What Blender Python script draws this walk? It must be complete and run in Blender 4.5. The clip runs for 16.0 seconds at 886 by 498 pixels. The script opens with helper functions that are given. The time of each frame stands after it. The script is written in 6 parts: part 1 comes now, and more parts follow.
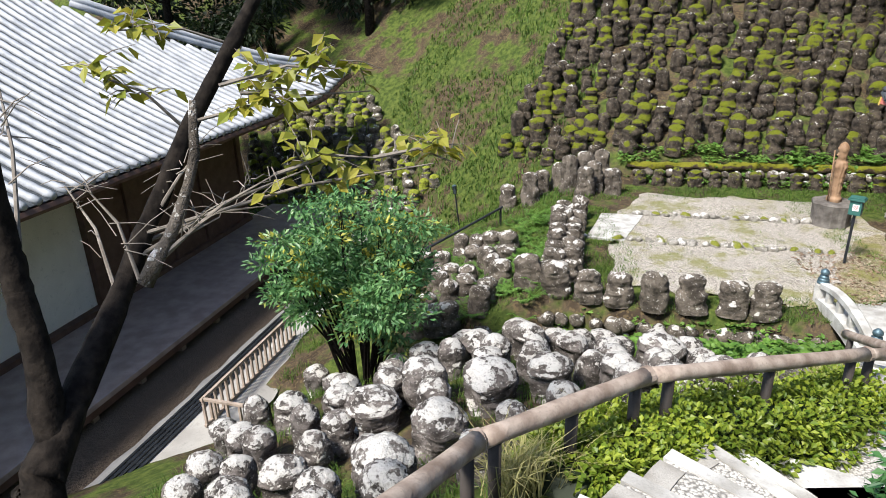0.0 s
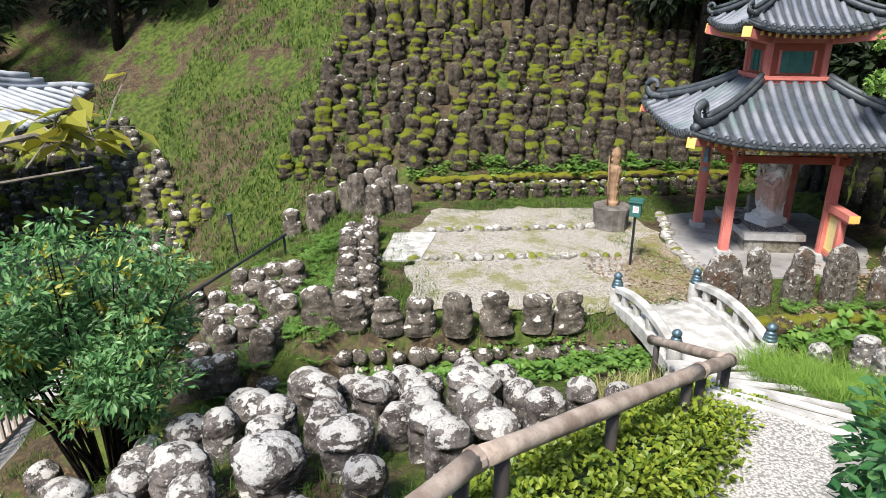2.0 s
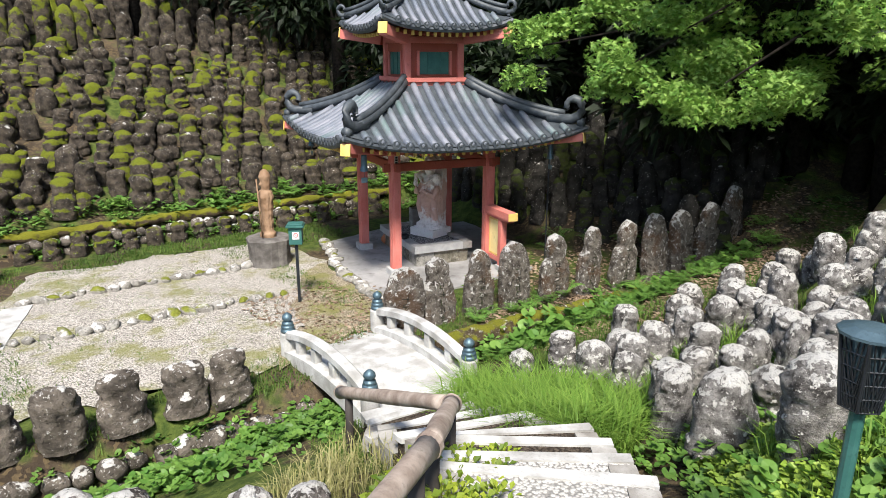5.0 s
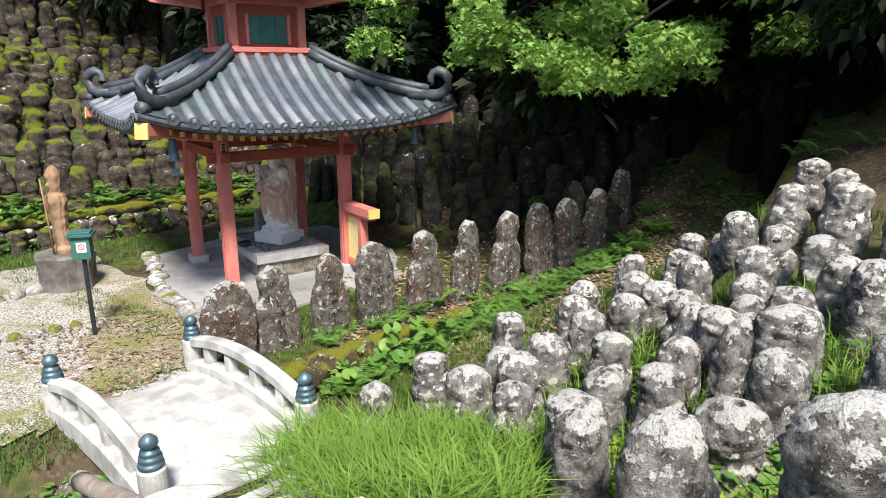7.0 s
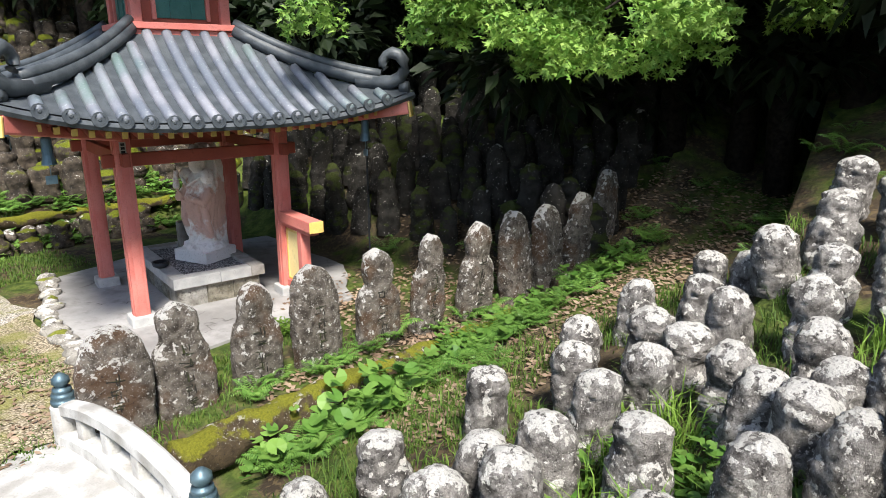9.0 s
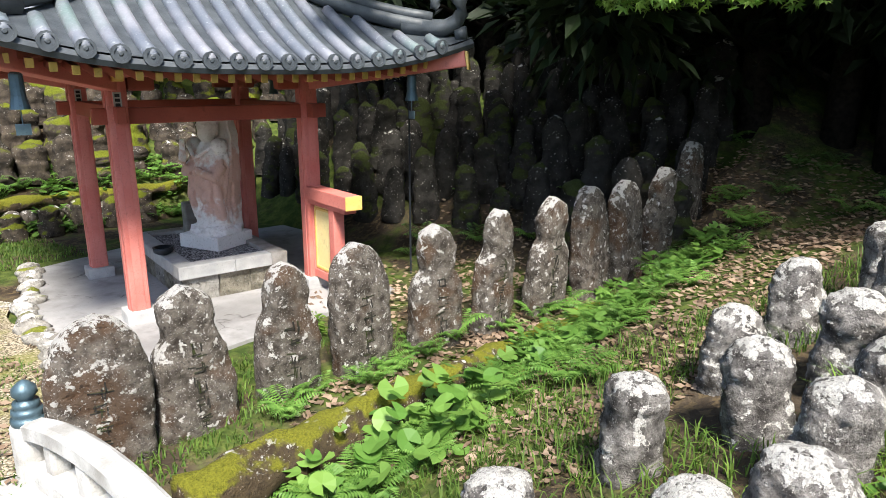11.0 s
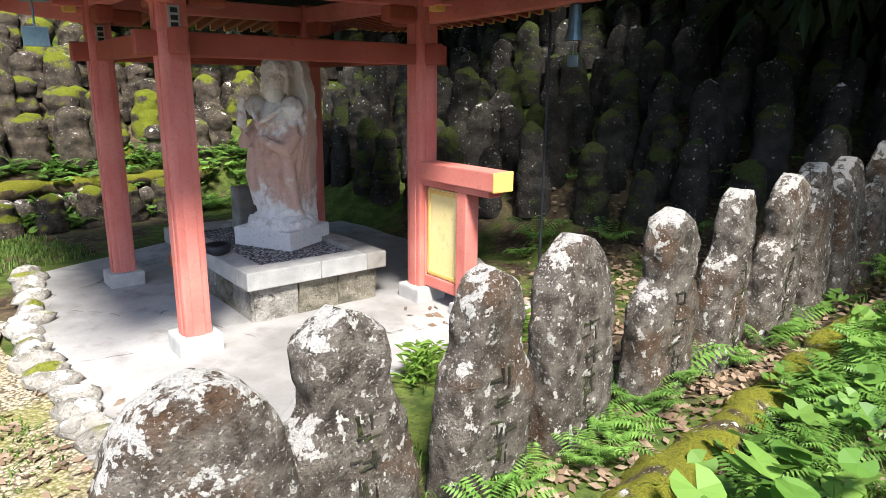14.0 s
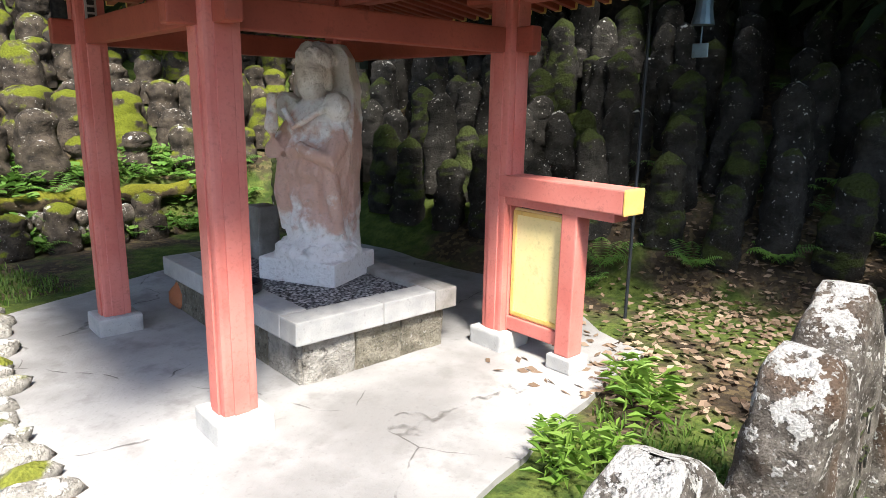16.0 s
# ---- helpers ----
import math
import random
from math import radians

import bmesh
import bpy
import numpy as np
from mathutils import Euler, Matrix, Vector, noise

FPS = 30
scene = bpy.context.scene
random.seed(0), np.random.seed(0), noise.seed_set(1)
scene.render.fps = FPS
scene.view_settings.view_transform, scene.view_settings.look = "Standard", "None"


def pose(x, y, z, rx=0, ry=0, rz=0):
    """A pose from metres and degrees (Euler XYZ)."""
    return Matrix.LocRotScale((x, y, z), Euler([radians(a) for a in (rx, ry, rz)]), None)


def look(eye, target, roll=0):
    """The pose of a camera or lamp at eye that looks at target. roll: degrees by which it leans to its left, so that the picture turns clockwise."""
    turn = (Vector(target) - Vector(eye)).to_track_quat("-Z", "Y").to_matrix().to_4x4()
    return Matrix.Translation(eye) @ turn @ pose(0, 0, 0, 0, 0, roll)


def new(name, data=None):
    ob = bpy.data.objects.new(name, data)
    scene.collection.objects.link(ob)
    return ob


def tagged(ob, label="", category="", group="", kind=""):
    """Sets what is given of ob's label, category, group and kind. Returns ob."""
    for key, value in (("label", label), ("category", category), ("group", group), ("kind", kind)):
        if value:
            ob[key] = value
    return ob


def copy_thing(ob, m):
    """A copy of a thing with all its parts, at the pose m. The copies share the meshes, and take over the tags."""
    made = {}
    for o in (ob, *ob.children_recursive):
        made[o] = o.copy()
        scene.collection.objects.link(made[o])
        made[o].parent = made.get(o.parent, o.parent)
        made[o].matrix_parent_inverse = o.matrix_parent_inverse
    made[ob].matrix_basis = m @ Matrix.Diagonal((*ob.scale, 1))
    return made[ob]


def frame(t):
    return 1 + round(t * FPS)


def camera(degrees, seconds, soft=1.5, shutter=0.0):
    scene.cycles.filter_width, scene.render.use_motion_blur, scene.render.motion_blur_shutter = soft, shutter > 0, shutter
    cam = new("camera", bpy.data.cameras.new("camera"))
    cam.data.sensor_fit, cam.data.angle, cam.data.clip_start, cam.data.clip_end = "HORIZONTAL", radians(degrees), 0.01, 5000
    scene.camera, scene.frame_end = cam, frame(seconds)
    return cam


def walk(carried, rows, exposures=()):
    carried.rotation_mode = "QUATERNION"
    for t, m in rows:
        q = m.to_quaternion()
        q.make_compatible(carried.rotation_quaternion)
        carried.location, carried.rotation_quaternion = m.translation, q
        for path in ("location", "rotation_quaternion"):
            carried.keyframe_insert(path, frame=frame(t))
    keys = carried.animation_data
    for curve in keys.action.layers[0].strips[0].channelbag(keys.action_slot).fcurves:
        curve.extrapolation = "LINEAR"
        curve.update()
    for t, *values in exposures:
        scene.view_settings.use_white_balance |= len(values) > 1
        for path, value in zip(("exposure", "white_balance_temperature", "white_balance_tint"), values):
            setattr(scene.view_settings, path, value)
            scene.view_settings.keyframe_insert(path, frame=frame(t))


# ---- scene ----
cam = camera(67.8, 16.0, soft=0.65)
PATH = [
    (0, (0.63, -0.025, 5.551), (0.491, 1.826, 4.807), -1.5),
    (0.5, (0.651, 0.316, 5.457), (0.629, 2.172, 4.711), -1.1),
    (1, (0.773, 0.712, 5.285), (0.984, 2.567, 4.568), -0.7),
    (1.5, (0.845, 1.122, 5.136), (1.181, 2.967, 4.44), -0.3),
    (2, (0.922, 1.471, 5.039), (1.39, 3.292, 4.356), 0.2),
    (2.5, (1.132, 1.788, 4.853), (1.776, 3.564, 4.195), 0.3),
    (3, (1.265, 2.178, 4.66), (1.986, 3.929, 4.014), 0.4),
    (3.5, (1.405, 2.488, 4.558), (2.259, 4.186, 3.934), 0.5),
    (4, (1.651, 2.771, 4.406), (2.715, 4.358, 3.818), 0.3),
    (4.5, (1.897, 3.097, 4.224), (3.151, 4.552, 3.666), 0.1),
    (5, (2.179, 3.396, 4.112), (3.514, 4.78, 3.562), 0.2),
    (5.2, (2.337, 3.484, 4.007), (3.73, 4.814, 3.467), 0.2),
    (7.3, (4.285, 4.565, 3.416), (5.856, 5.685, 2.887), -0.1),
    (7.5, (4.449, 4.689, 3.427), (6.028, 5.794, 2.893), -0.2),
    (8, (4.843, 4.962, 3.357), (6.442, 6.036, 2.82), -0.1),
    (8.2, (4.986, 5.052, 3.351), (6.594, 6.112, 2.811), 0.0),
    (10.3, (6.184, 6.228, 2.684), (7.814, 7.27, 2.177), -0.3),
    (10.5, (6.244, 6.419, 2.593), (7.872, 7.465, 2.089), -0.2),
    (11, (6.378, 6.751, 2.514), (8.004, 7.802, 2.013), 0.1),
    (11.5, (6.604, 7.064, 2.331), (8.224, 8.125, 1.832), 0.2),
    (12, (6.721, 7.46, 2.166), (8.328, 8.537, 1.659), 0.3),
    (12.5, (6.767, 7.851, 2.065), (8.356, 8.957, 1.563), 0.4),
    (13, (6.887, 8.244, 1.847), (8.475, 9.352, 1.345), 0.6),
    (13.5, (7.193, 8.795, 1.789), (8.806, 9.868, 1.293), 0.7),
    (14, (7.318, 9.145, 1.908), (8.966, 10.171, 1.425), 0.6),
    (14.5, (7.448, 9.43, 1.911), (9.122, 10.416, 1.433), 0.7),
    (15, (7.653, 9.775, 1.886), (9.347, 10.726, 1.415), 0.5),
    (15.5, (7.734, 10.184, 1.85), (9.442, 11.119, 1.391), 0.7),
    (16, (7.863, 10.55, 1.768), (9.581, 11.473, 1.324), 1.1),
]
walk(cam, [(t, look(eye, target, roll)) for t, eye, target, roll in PATH], [(0, 1.5), (5, 1.55), (8, 1.7), (12, 2.05), (14, 2.15), (16, 2.25)])

# ---- world and sun ----
world = bpy.data.worlds.new("sky")
scene.world = world
world.use_nodes = True
wn = world.node_tree
sky = wn.nodes.new("ShaderNodeTexSky")
sky.sky_type = "NISHITA"
sky.sun_disc = False
sky.sun_elevation = radians(53)
sky.sun_rotation = radians(226.7)
bg = wn.nodes["Background"]
bg.inputs["Strength"].default_value = 0.088
wn.links.new(sky.outputs[0], bg.inputs["Color"])
sun = new("sun", bpy.data.lights.new("sun", "SUN"))
sun.data.energy = 2.9
sun.data.angle = radians(11)
sun.data.color = (1.0, 0.95, 0.87)
sun.matrix_world = look((-8.0, -8.2, 15), (0, 0, 0))

# ---- materials ----


class Nodes:
    """A small wrapper to write node materials line by line."""

    def __init__(self, name, rough=0.8, metal=0.0, spec=0.4):
        self.m = bpy.data.materials.new(name)
        self.m.use_nodes = True
        self.t = self.m.node_tree
        self.b = self.t.nodes["Principled BSDF"]
        self.b.inputs["Roughness"].default_value = rough
        self.b.inputs["Metallic"].default_value = metal
        self.b.inputs["Specular IOR Level"].default_value = spec
        self.geo = self.t.nodes.new("ShaderNodeNewGeometry")
        self.info = self.t.nodes.new("ShaderNodeObjectInfo")
        self.co = self.t.nodes.new("ShaderNodeTexCoord")

    def put(self, socket, value):
        if isinstance(value, bpy.types.NodeSocket):
            self.t.links.new(value, socket)
        elif value is not None:
            socket.default_value = (*value, 1) if isinstance(value, tuple) and len(value) == 3 and socket.type == "RGBA" else value

    def noise(self, scale, detail=4.0, rough=0.55, where="Object", shift=True):
        n = self.t.nodes.new("ShaderNodeTexNoise")
        n.noise_dimensions = "4D" if shift else "3D"
        n.inputs["Scale"].default_value = scale
        n.inputs["Detail"].default_value = detail
        n.inputs["Roughness"].default_value = rough
        if shift:
            k = self.math("MULTIPLY", self.info.outputs["Random"], 37.0)
            self.t.links.new(k, n.inputs["W"])
        self.t.links.new(self.geo.outputs["Position"] if where == "World" else self.co.outputs[where], n.inputs["Vector"])
        return n.outputs[0]

    def cells(self, scale, feature="F1", where="Object"):
        n = self.t.nodes.new("ShaderNodeTexVoronoi")
        n.feature = feature
        n.inputs["Scale"].default_value = scale
        self.t.links.new(self.geo.outputs["Position"] if where == "World" else self.co.outputs[where], n.inputs["Vector"])
        return n.outputs["Distance"], n.outputs["Color"] if feature != "DISTANCE_TO_EDGE" else None

    def math(self, op, a, b=0.0, clamp=False):
        n = self.t.nodes.new("ShaderNodeMath")
        n.operation, n.use_clamp = op, clamp
        self.put(n.inputs[0], a), self.put(n.inputs[1], b)
        return n.outputs[0]

    def step(self, value, lo, hi):
        n = self.t.nodes.new("ShaderNodeMapRange")
        n.interpolation_type = "SMOOTHSTEP"
        self.put(n.inputs[0], value)
        n.inputs[1].default_value, n.inputs[2].default_value = lo, hi
        return n.outputs[0]

    def mix(self, f, a, b):
        n = self.t.nodes.new("ShaderNodeMix")
        n.data_type = "RGBA"
        self.put(n.inputs[0], f), self.put(n.inputs[6], a), self.put(n.inputs[7], b)
        return n.outputs[2]

    def up(self):
        n = self.t.nodes.new("ShaderNodeSeparateXYZ")
        self.t.links.new(self.geo.outputs["Normal"], n.inputs[0])
        return n.outputs[2]

    def bump(self, height, strength=0.4, distance=0.02):
        n = self.t.nodes.new("ShaderNodeBump")
        n.inputs["Strength"].default_value, n.inputs["Distance"].default_value = strength, distance
        self.put(n.inputs["Height"], height)
        self.t.links.new(n.outputs[0], self.b.inputs["Normal"])

    def done(self, colour, rough=None):
        self.put(self.b.inputs["Base Color"], colour)
        if rough is not None:
            self.put(self.b.inputs["Roughness"], rough)
        return self.m


def stone_material(name, dark, light, lichen, moss, moss_colour=(0.12, 0.13, 0.02), scale=1.0, joined=False, stain=None, crust_colour=(0.6, 0.58, 0.55)):
    """Weathered carved stone: mottled, with pale lichen patches and moss on what faces the sky."""
    n = Nodes(name, 0.92, spec=0.2)
    big, fine, patch = n.noise(5 * scale, 5), n.noise(38 * scale, 4, 0.7), n.noise(9 * scale, 4, 0.65)
    c = n.mix(n.step(big, 0.3, 0.7), dark, light)
    c = n.mix(n.math("MULTIPLY", n.step(fine, 0.45, 0.75), 0.55), c, (0.03, 0.027, 0.025))
    if stain:
        c = n.mix(n.math("MULTIPLY", n.step(n.noise(2.6, 4), 0.5, 0.64), 0.65), c, stain)
    up = n.step(n.up(), -0.3, 0.9)
    crust = n.math("ADD", n.math("MULTIPLY", n.noise(6.0 * scale, 5, 0.6), 1.0), n.math("MULTIPLY", n.step(n.up(), 0.0, 1.0), 0.16))
    l = n.math("MAXIMUM", crust, n.math("ADD", n.math("MULTIPLY", patch, 0.85), n.math("MULTIPLY", up, 0.1)))
    f = n.step(l, 0.72 - 0.13 * lichen, 0.745 - 0.13 * lichen)
    c = n.mix(n.math("MULTIPLY", f, n.step(fine, 0.1, 0.5)), c, crust_colour)
    speck = n.math("ADD", n.noise(27 * scale, 3, 0.6), n.math("MULTIPLY", up, 0.06))
    speck = n.step(speck, 0.66 - 0.05 * lichen, 0.69 - 0.05 * lichen)
    c = n.mix(n.math("MULTIPLY", speck, 0.8), c, (0.42, 0.40, 0.37))
    c = n.mix(n.math("MULTIPLY", n.step(n.noise(16 * scale, 5, 0.7), 0.56, 0.66), 0.75), c, (0.022, 0.019, 0.017))
    if moss:
        g = n.math("ADD", n.noise(3.2 * scale, 5), n.math("MULTIPLY", up, 0.3))
        g = n.math("ADD", g, n.math("MULTIPLY", n.math("SUBTRACT", n.geo.outputs["Random Per Island"] if joined else n.info.outputs["Random"], 0.5), 0.42))
        g = n.step(g, 0.86 - 0.2 * moss, 0.98 - 0.2 * moss)
        c = n.mix(g, c, n.mix(n.step(fine, 0.3, 0.7), moss_colour, tuple(min(1, 1.9 * v) for v in moss_colour)))
    n.bump(n.math("ADD", n.math("MULTIPLY", big, 1.4), n.math("ADD", fine, n.math("MULTIPLY", f, 0.25))), 1.0, 0.045)
    return n.done(c)


def plain_material(name, a, b, scale=6.0, rough=0.7, metal=0.0, spec=0.4, grain=60.0, relief=0.3, stretch=None):
    """Two tones in soft patches with a fine grain on top."""
    n = Nodes(name, rough, metal, spec)
    big, fine = n.noise(scale, 5), n.noise(grain, 3)
    c = n.mix(n.step(big, 0.3, 0.7), a, b)
    c = n.mix(n.math("MULTIPLY", n.step(fine, 0.5, 0.8), 0.35), c, tuple(0.5 * v for v in a))
    c = n.mix(n.math("MULTIPLY", n.step(n.noise(scale * 4, 6, 0.7), 0.54, 0.68), 0.45), c, tuple(0.55 * v for v in a))
    n.bump(n.math("ADD", fine, n.math("MULTIPLY", big, 0.5)), relief, 0.008)
    return n.done(c)


def leaf_material(name, a, b, warm=None, gloss=0.45, world_scale=1.3):
    """Leaves that differ one by one and let some light through."""
    n = Nodes(name, gloss, spec=0.35)
    c = n.mix(n.geo.outputs["Random Per Island"], a, b)
    big = n.noise(world_scale, 3, where="World", shift=False)
    c = n.mix(n.math("MULTIPLY", n.step(big, 0.35, 0.65), 0.5), c, tuple(0.5 * v for v in a))
    if warm:
        c = n.mix(n.step(n.noise(2.1, 2, where="World", shift=False), 0.58, 0.66), c, warm)
    trans = n.t.nodes.new("ShaderNodeBsdfTranslucent")
    n.t.links.new(c, trans.inputs["Color"])
    both = n.t.nodes.new("ShaderNodeMixShader")
    both.inputs[0].default_value = 0.35
    n.t.links.new(n.b.outputs[0], both.inputs[1]), n.t.links.new(trans.outputs[0], both.inputs[2])
    n.t.links.new(both.outputs[0], n.t.nodes["Material Output"].inputs["Surface"])
    return n.done(c)


def ground_material():
    n = Nodes("earth_with_moss_and_litter", 0.95, spec=0.15)
    a, b, c3, fine = (n.noise(k, 5, where="World", shift=False) for k in (0.35, 1.6, 6.0, 26.0))
    litter = n.cells(22, where="World")[1]
    c = n.mix(n.step(b, 0.35, 0.65), (0.035, 0.026, 0.018), (0.085, 0.064, 0.042))
    hue = n.t.nodes.new("ShaderNodeSeparateColor")
    n.t.links.new(litter, hue.inputs[0])
    c = n.mix(n.math("MULTIPLY", n.step(hue.outputs[0], 0.55, 0.9), 0.6), c, (0.13, 0.095, 0.05))
    g = n.mix(n.step(c3, 0.35, 0.65), (0.032, 0.052, 0.011), (0.085, 0.11, 0.024))
    g = n.mix(n.step(fine, 0.5, 0.75), g, (0.03, 0.05, 0.012))
    c = n.mix(n.step(n.math("ADD", n.math("MULTIPLY", a, 0.6), n.math("MULTIPLY", b, 0.5)), 0.5, 0.59), c, g)
    n.bump(n.math("ADD", fine, c3), 0.8, 0.03)
    return n.done(c)


def gravel_material(name, a, b, moss=0.0):
    n = Nodes(name, 0.95, spec=0.2)
    d, col = n.cells(46, where="World")
    sep = n.t.nodes.new("ShaderNodeSeparateColor")
    n.t.links.new(col, sep.inputs[0])
    big = n.noise(0.8, 5, where="World", shift=False)
    c = n.mix(sep.outputs[0], a, b)
    c = n.mix(n.step(d, 0.35, 0.8), c, tuple(0.35 * v for v in a))
    c = n.mix(n.math("MULTIPLY", n.step(big, 0.35, 0.7), 0.4), c, tuple(0.75 * v for v in a))
    if moss:
        c = n.mix(n.math("MULTIPLY", n.step(n.noise(1.1, 7, 0.7, where="World", shift=False), 0.62 - 0.2 * moss, 0.74 - 0.15 * moss), 0.75), c, (0.16, 0.16, 0.04))
    n.bump(n.math("MULTIPLY", d, -1.0), 0.6, 0.02)
    return n.done(c)


def tile_material(name, a, b, c2):
    n = Nodes(name, 0.42, spec=0.5)
    big, fine = n.noise(1.4, 5, where="World", shift=False), n.noise(30, 4, where="World", shift=False)
    c = n.mix(n.step(big, 0.35, 0.65), a, b)
    c = n.mix(n.step(n.noise(0.9, 4, where="World", shift=False), 0.5, 0.72), c, c2)
    c = n.mix(n.math("MULTIPLY", n.step(fine, 0.55, 0.8), 0.5), c, (0.4, 0.42, 0.43))
    n.bump(fine, 0.3, 0.01)
    return n.done(c, n.step(fine, -0.6, 1.3))


def pavement_material():
    """Old trowelled concrete: cloudy stains, a few thin cracks, fine pitting."""
    n = Nodes("grey_concrete", 0.72, spec=0.35)
    wide, mid, fine = (n.noise(k, 5, 0.6, where="World", shift=False) for k in (0.7, 3.2, 38.0))
    c = n.mix(n.step(wide, 0.35, 0.65), (0.19, 0.184, 0.18), (0.34, 0.333, 0.328))
    c = n.mix(n.math("MULTIPLY", n.step(mid, 0.5, 0.68), 0.5), c, (0.15, 0.142, 0.136))
    c = n.mix(n.math("MULTIPLY", n.step(fine, 0.55, 0.75), 0.3), c, (0.1, 0.096, 0.09))
    warp = n.t.nodes.new("ShaderNodeMix")
    warp.data_type = "VECTOR"
    warp.inputs[0].default_value = 0.12
    jag = n.t.nodes.new("ShaderNodeTexNoise")
    jag.inputs["Scale"].default_value = 3.0
    n.t.links.new(n.geo.outputs["Position"], jag.inputs["Vector"])
    n.t.links.new(n.geo.outputs["Position"], warp.inputs[4])
    n.t.links.new(jag.outputs["Color"], warp.inputs[5])
    cell = n.t.nodes.new("ShaderNodeTexVoronoi")
    cell.feature = "DISTANCE_TO_EDGE"
    cell.inputs["Scale"].default_value = 0.75
    n.t.links.new(warp.outputs[1], cell.inputs["Vector"])
    crack = n.math("MULTIPLY", n.math("SUBTRACT", 1.0, n.step(cell.outputs["Distance"], 0.001, 0.0035)), n.step(mid, 0.46, 0.6))
    c = n.mix(n.math("MULTIPLY", crack, 0.75), c, (0.06, 0.055, 0.05))
    n.bump(n.math("SUBTRACT", n.math("ADD", fine, mid), n.math("MULTIPLY", crack, 2.0)), 0.35, 0.008)
    return n.done(c, n.step(mid, -0.6, 1.1))


STONE = stone_material("lichened_stone", (0.04, 0.034, 0.03), (0.25, 0.22, 0.205), 0.82, 0.0, scale=1.4)
STONE_EAST = stone_material("pale_lichened_stone", (0.06, 0.054, 0.05), (0.40, 0.375, 0.35), 0.98, 0.0, scale=2.2, crust_colour=(0.66, 0.64, 0.6))
STONE_MOSS = stone_material("mossy_stone", (0.018, 0.015, 0.012), (0.11, 0.088, 0.066), -0.1, 0.72, (0.085, 0.098, 0.008), scale=1.25, joined=True)
STONE_ROW = stone_material("weathered_brown_stone", (0.05, 0.042, 0.034), (0.2, 0.17, 0.14), 0.45, 0.0)
STONE_WEST = stone_material("moss_grown_stone", (0.05, 0.045, 0.036), (0.2, 0.175, 0.14), 0.45, 0.95, (0.14, 0.16, 0.02), joined=True)
# albedo set very low: the canopy's shade is put into this stone's colour
STONE_DARK = stone_material("shade_toned_stone", (0.014, 0.013, 0.011), (0.05, 0.046, 0.04), 0.0, 0.7, (0.03, 0.038, 0.01), joined=True)
STELE = stone_material("stele_stone", (0.05, 0.04, 0.032), (0.24, 0.21, 0.18), 1.0, 0.0, scale=2.6, stain=(0.12, 0.062, 0.03))
PALE = stone_material("pale_stone", (0.2, 0.185, 0.16), (0.42, 0.4, 0.36), 0.5, 0.12)
GRANITE = plain_material("grey_granite", (0.33, 0.33, 0.325), (0.45, 0.445, 0.43), 9, 0.75, grain=140, relief=0.35)
OLD_GRANITE = plain_material("stained_granite", (0.17, 0.155, 0.135), (0.36, 0.345, 0.32), 5, 0.85, grain=90, relief=0.5)
WHITE_STONE = plain_material("white_stone", (0.27, 0.26, 0.24), (0.55, 0.545, 0.53), 4, 0.85, grain=45, relief=0.7)
FLAG = plain_material("worn_flagstone", (0.24, 0.23, 0.215), (0.4, 0.385, 0.365), 1.1, 0.85, grain=40, relief=0.4)
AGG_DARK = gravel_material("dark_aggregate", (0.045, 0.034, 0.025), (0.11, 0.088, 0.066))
CONCRETE = pavement_material()
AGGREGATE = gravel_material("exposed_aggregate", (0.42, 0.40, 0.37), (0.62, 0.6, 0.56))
GRAVEL = gravel_material("courtyard_gravel", (0.34, 0.31, 0.27), (0.60, 0.555, 0.50), 0.7)
MOSSY_GRAVEL = gravel_material("mossy_gravel", (0.22, 0.18, 0.12), (0.52, 0.45, 0.34), 0.85)
EARTH = gravel_material("bare_earth", (0.09, 0.066, 0.048), (0.19, 0.145, 0.105))
PEBBLES = gravel_material("plinth_pebbles", (0.1, 0.1, 0.105), (0.62, 0.61, 0.6))
GROUND = ground_material()
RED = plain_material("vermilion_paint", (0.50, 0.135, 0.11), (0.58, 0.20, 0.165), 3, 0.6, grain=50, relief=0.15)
# darker red for the lower tie beams, brackets, rafters and upper wall
RED_DARK = plain_material("darker_vermilion", (0.26, 0.055, 0.035), (0.34, 0.08, 0.05), 3, 0.6, grain=50, relief=0.15)
PANEL = plain_material("pale_yellow_panel", (0.74, 0.60, 0.27), (0.80, 0.69, 0.38), 2, 0.5, grain=50, relief=0.1)
YELLOW = plain_material("yellow_paint", (0.62, 0.40, 0.10), (0.72, 0.5, 0.17), 4, 0.5, grain=50, relief=0.12)
TILE = tile_material("bronze_roof_tile", (0.10, 0.115, 0.145), (0.19, 0.195, 0.225), (0.085, 0.14, 0.13))
TILE_EDGE = plain_material("dark_tile_edge", (0.035, 0.042, 0.05), (0.07, 0.08, 0.09), 8, 0.5, grain=60)
HOUSE_TILE = tile_material("silver_roof_tile", (0.26, 0.275, 0.3), (0.44, 0.46, 0.49), (0.34, 0.355, 0.38))
WOOD_DARK = plain_material("dark_brown_wood", (0.09, 0.048, 0.036), (0.14, 0.08, 0.058), 5, 0.65, grain=70)
WOOD_DECK = plain_material("worn_deck_boards", (0.25, 0.19, 0.165), (0.39, 0.31, 0.27), 3, 0.42, grain=60)
WOOD_GREY = plain_material("weathered_grey_wood", (0.24, 0.19, 0.155), (0.38, 0.31, 0.26), 4, 0.8, grain=50)
PLASTER = plain_material("cream_plaster", (0.68, 0.66, 0.6), (0.76, 0.74, 0.68), 2, 0.9, grain=80, relief=0.1)
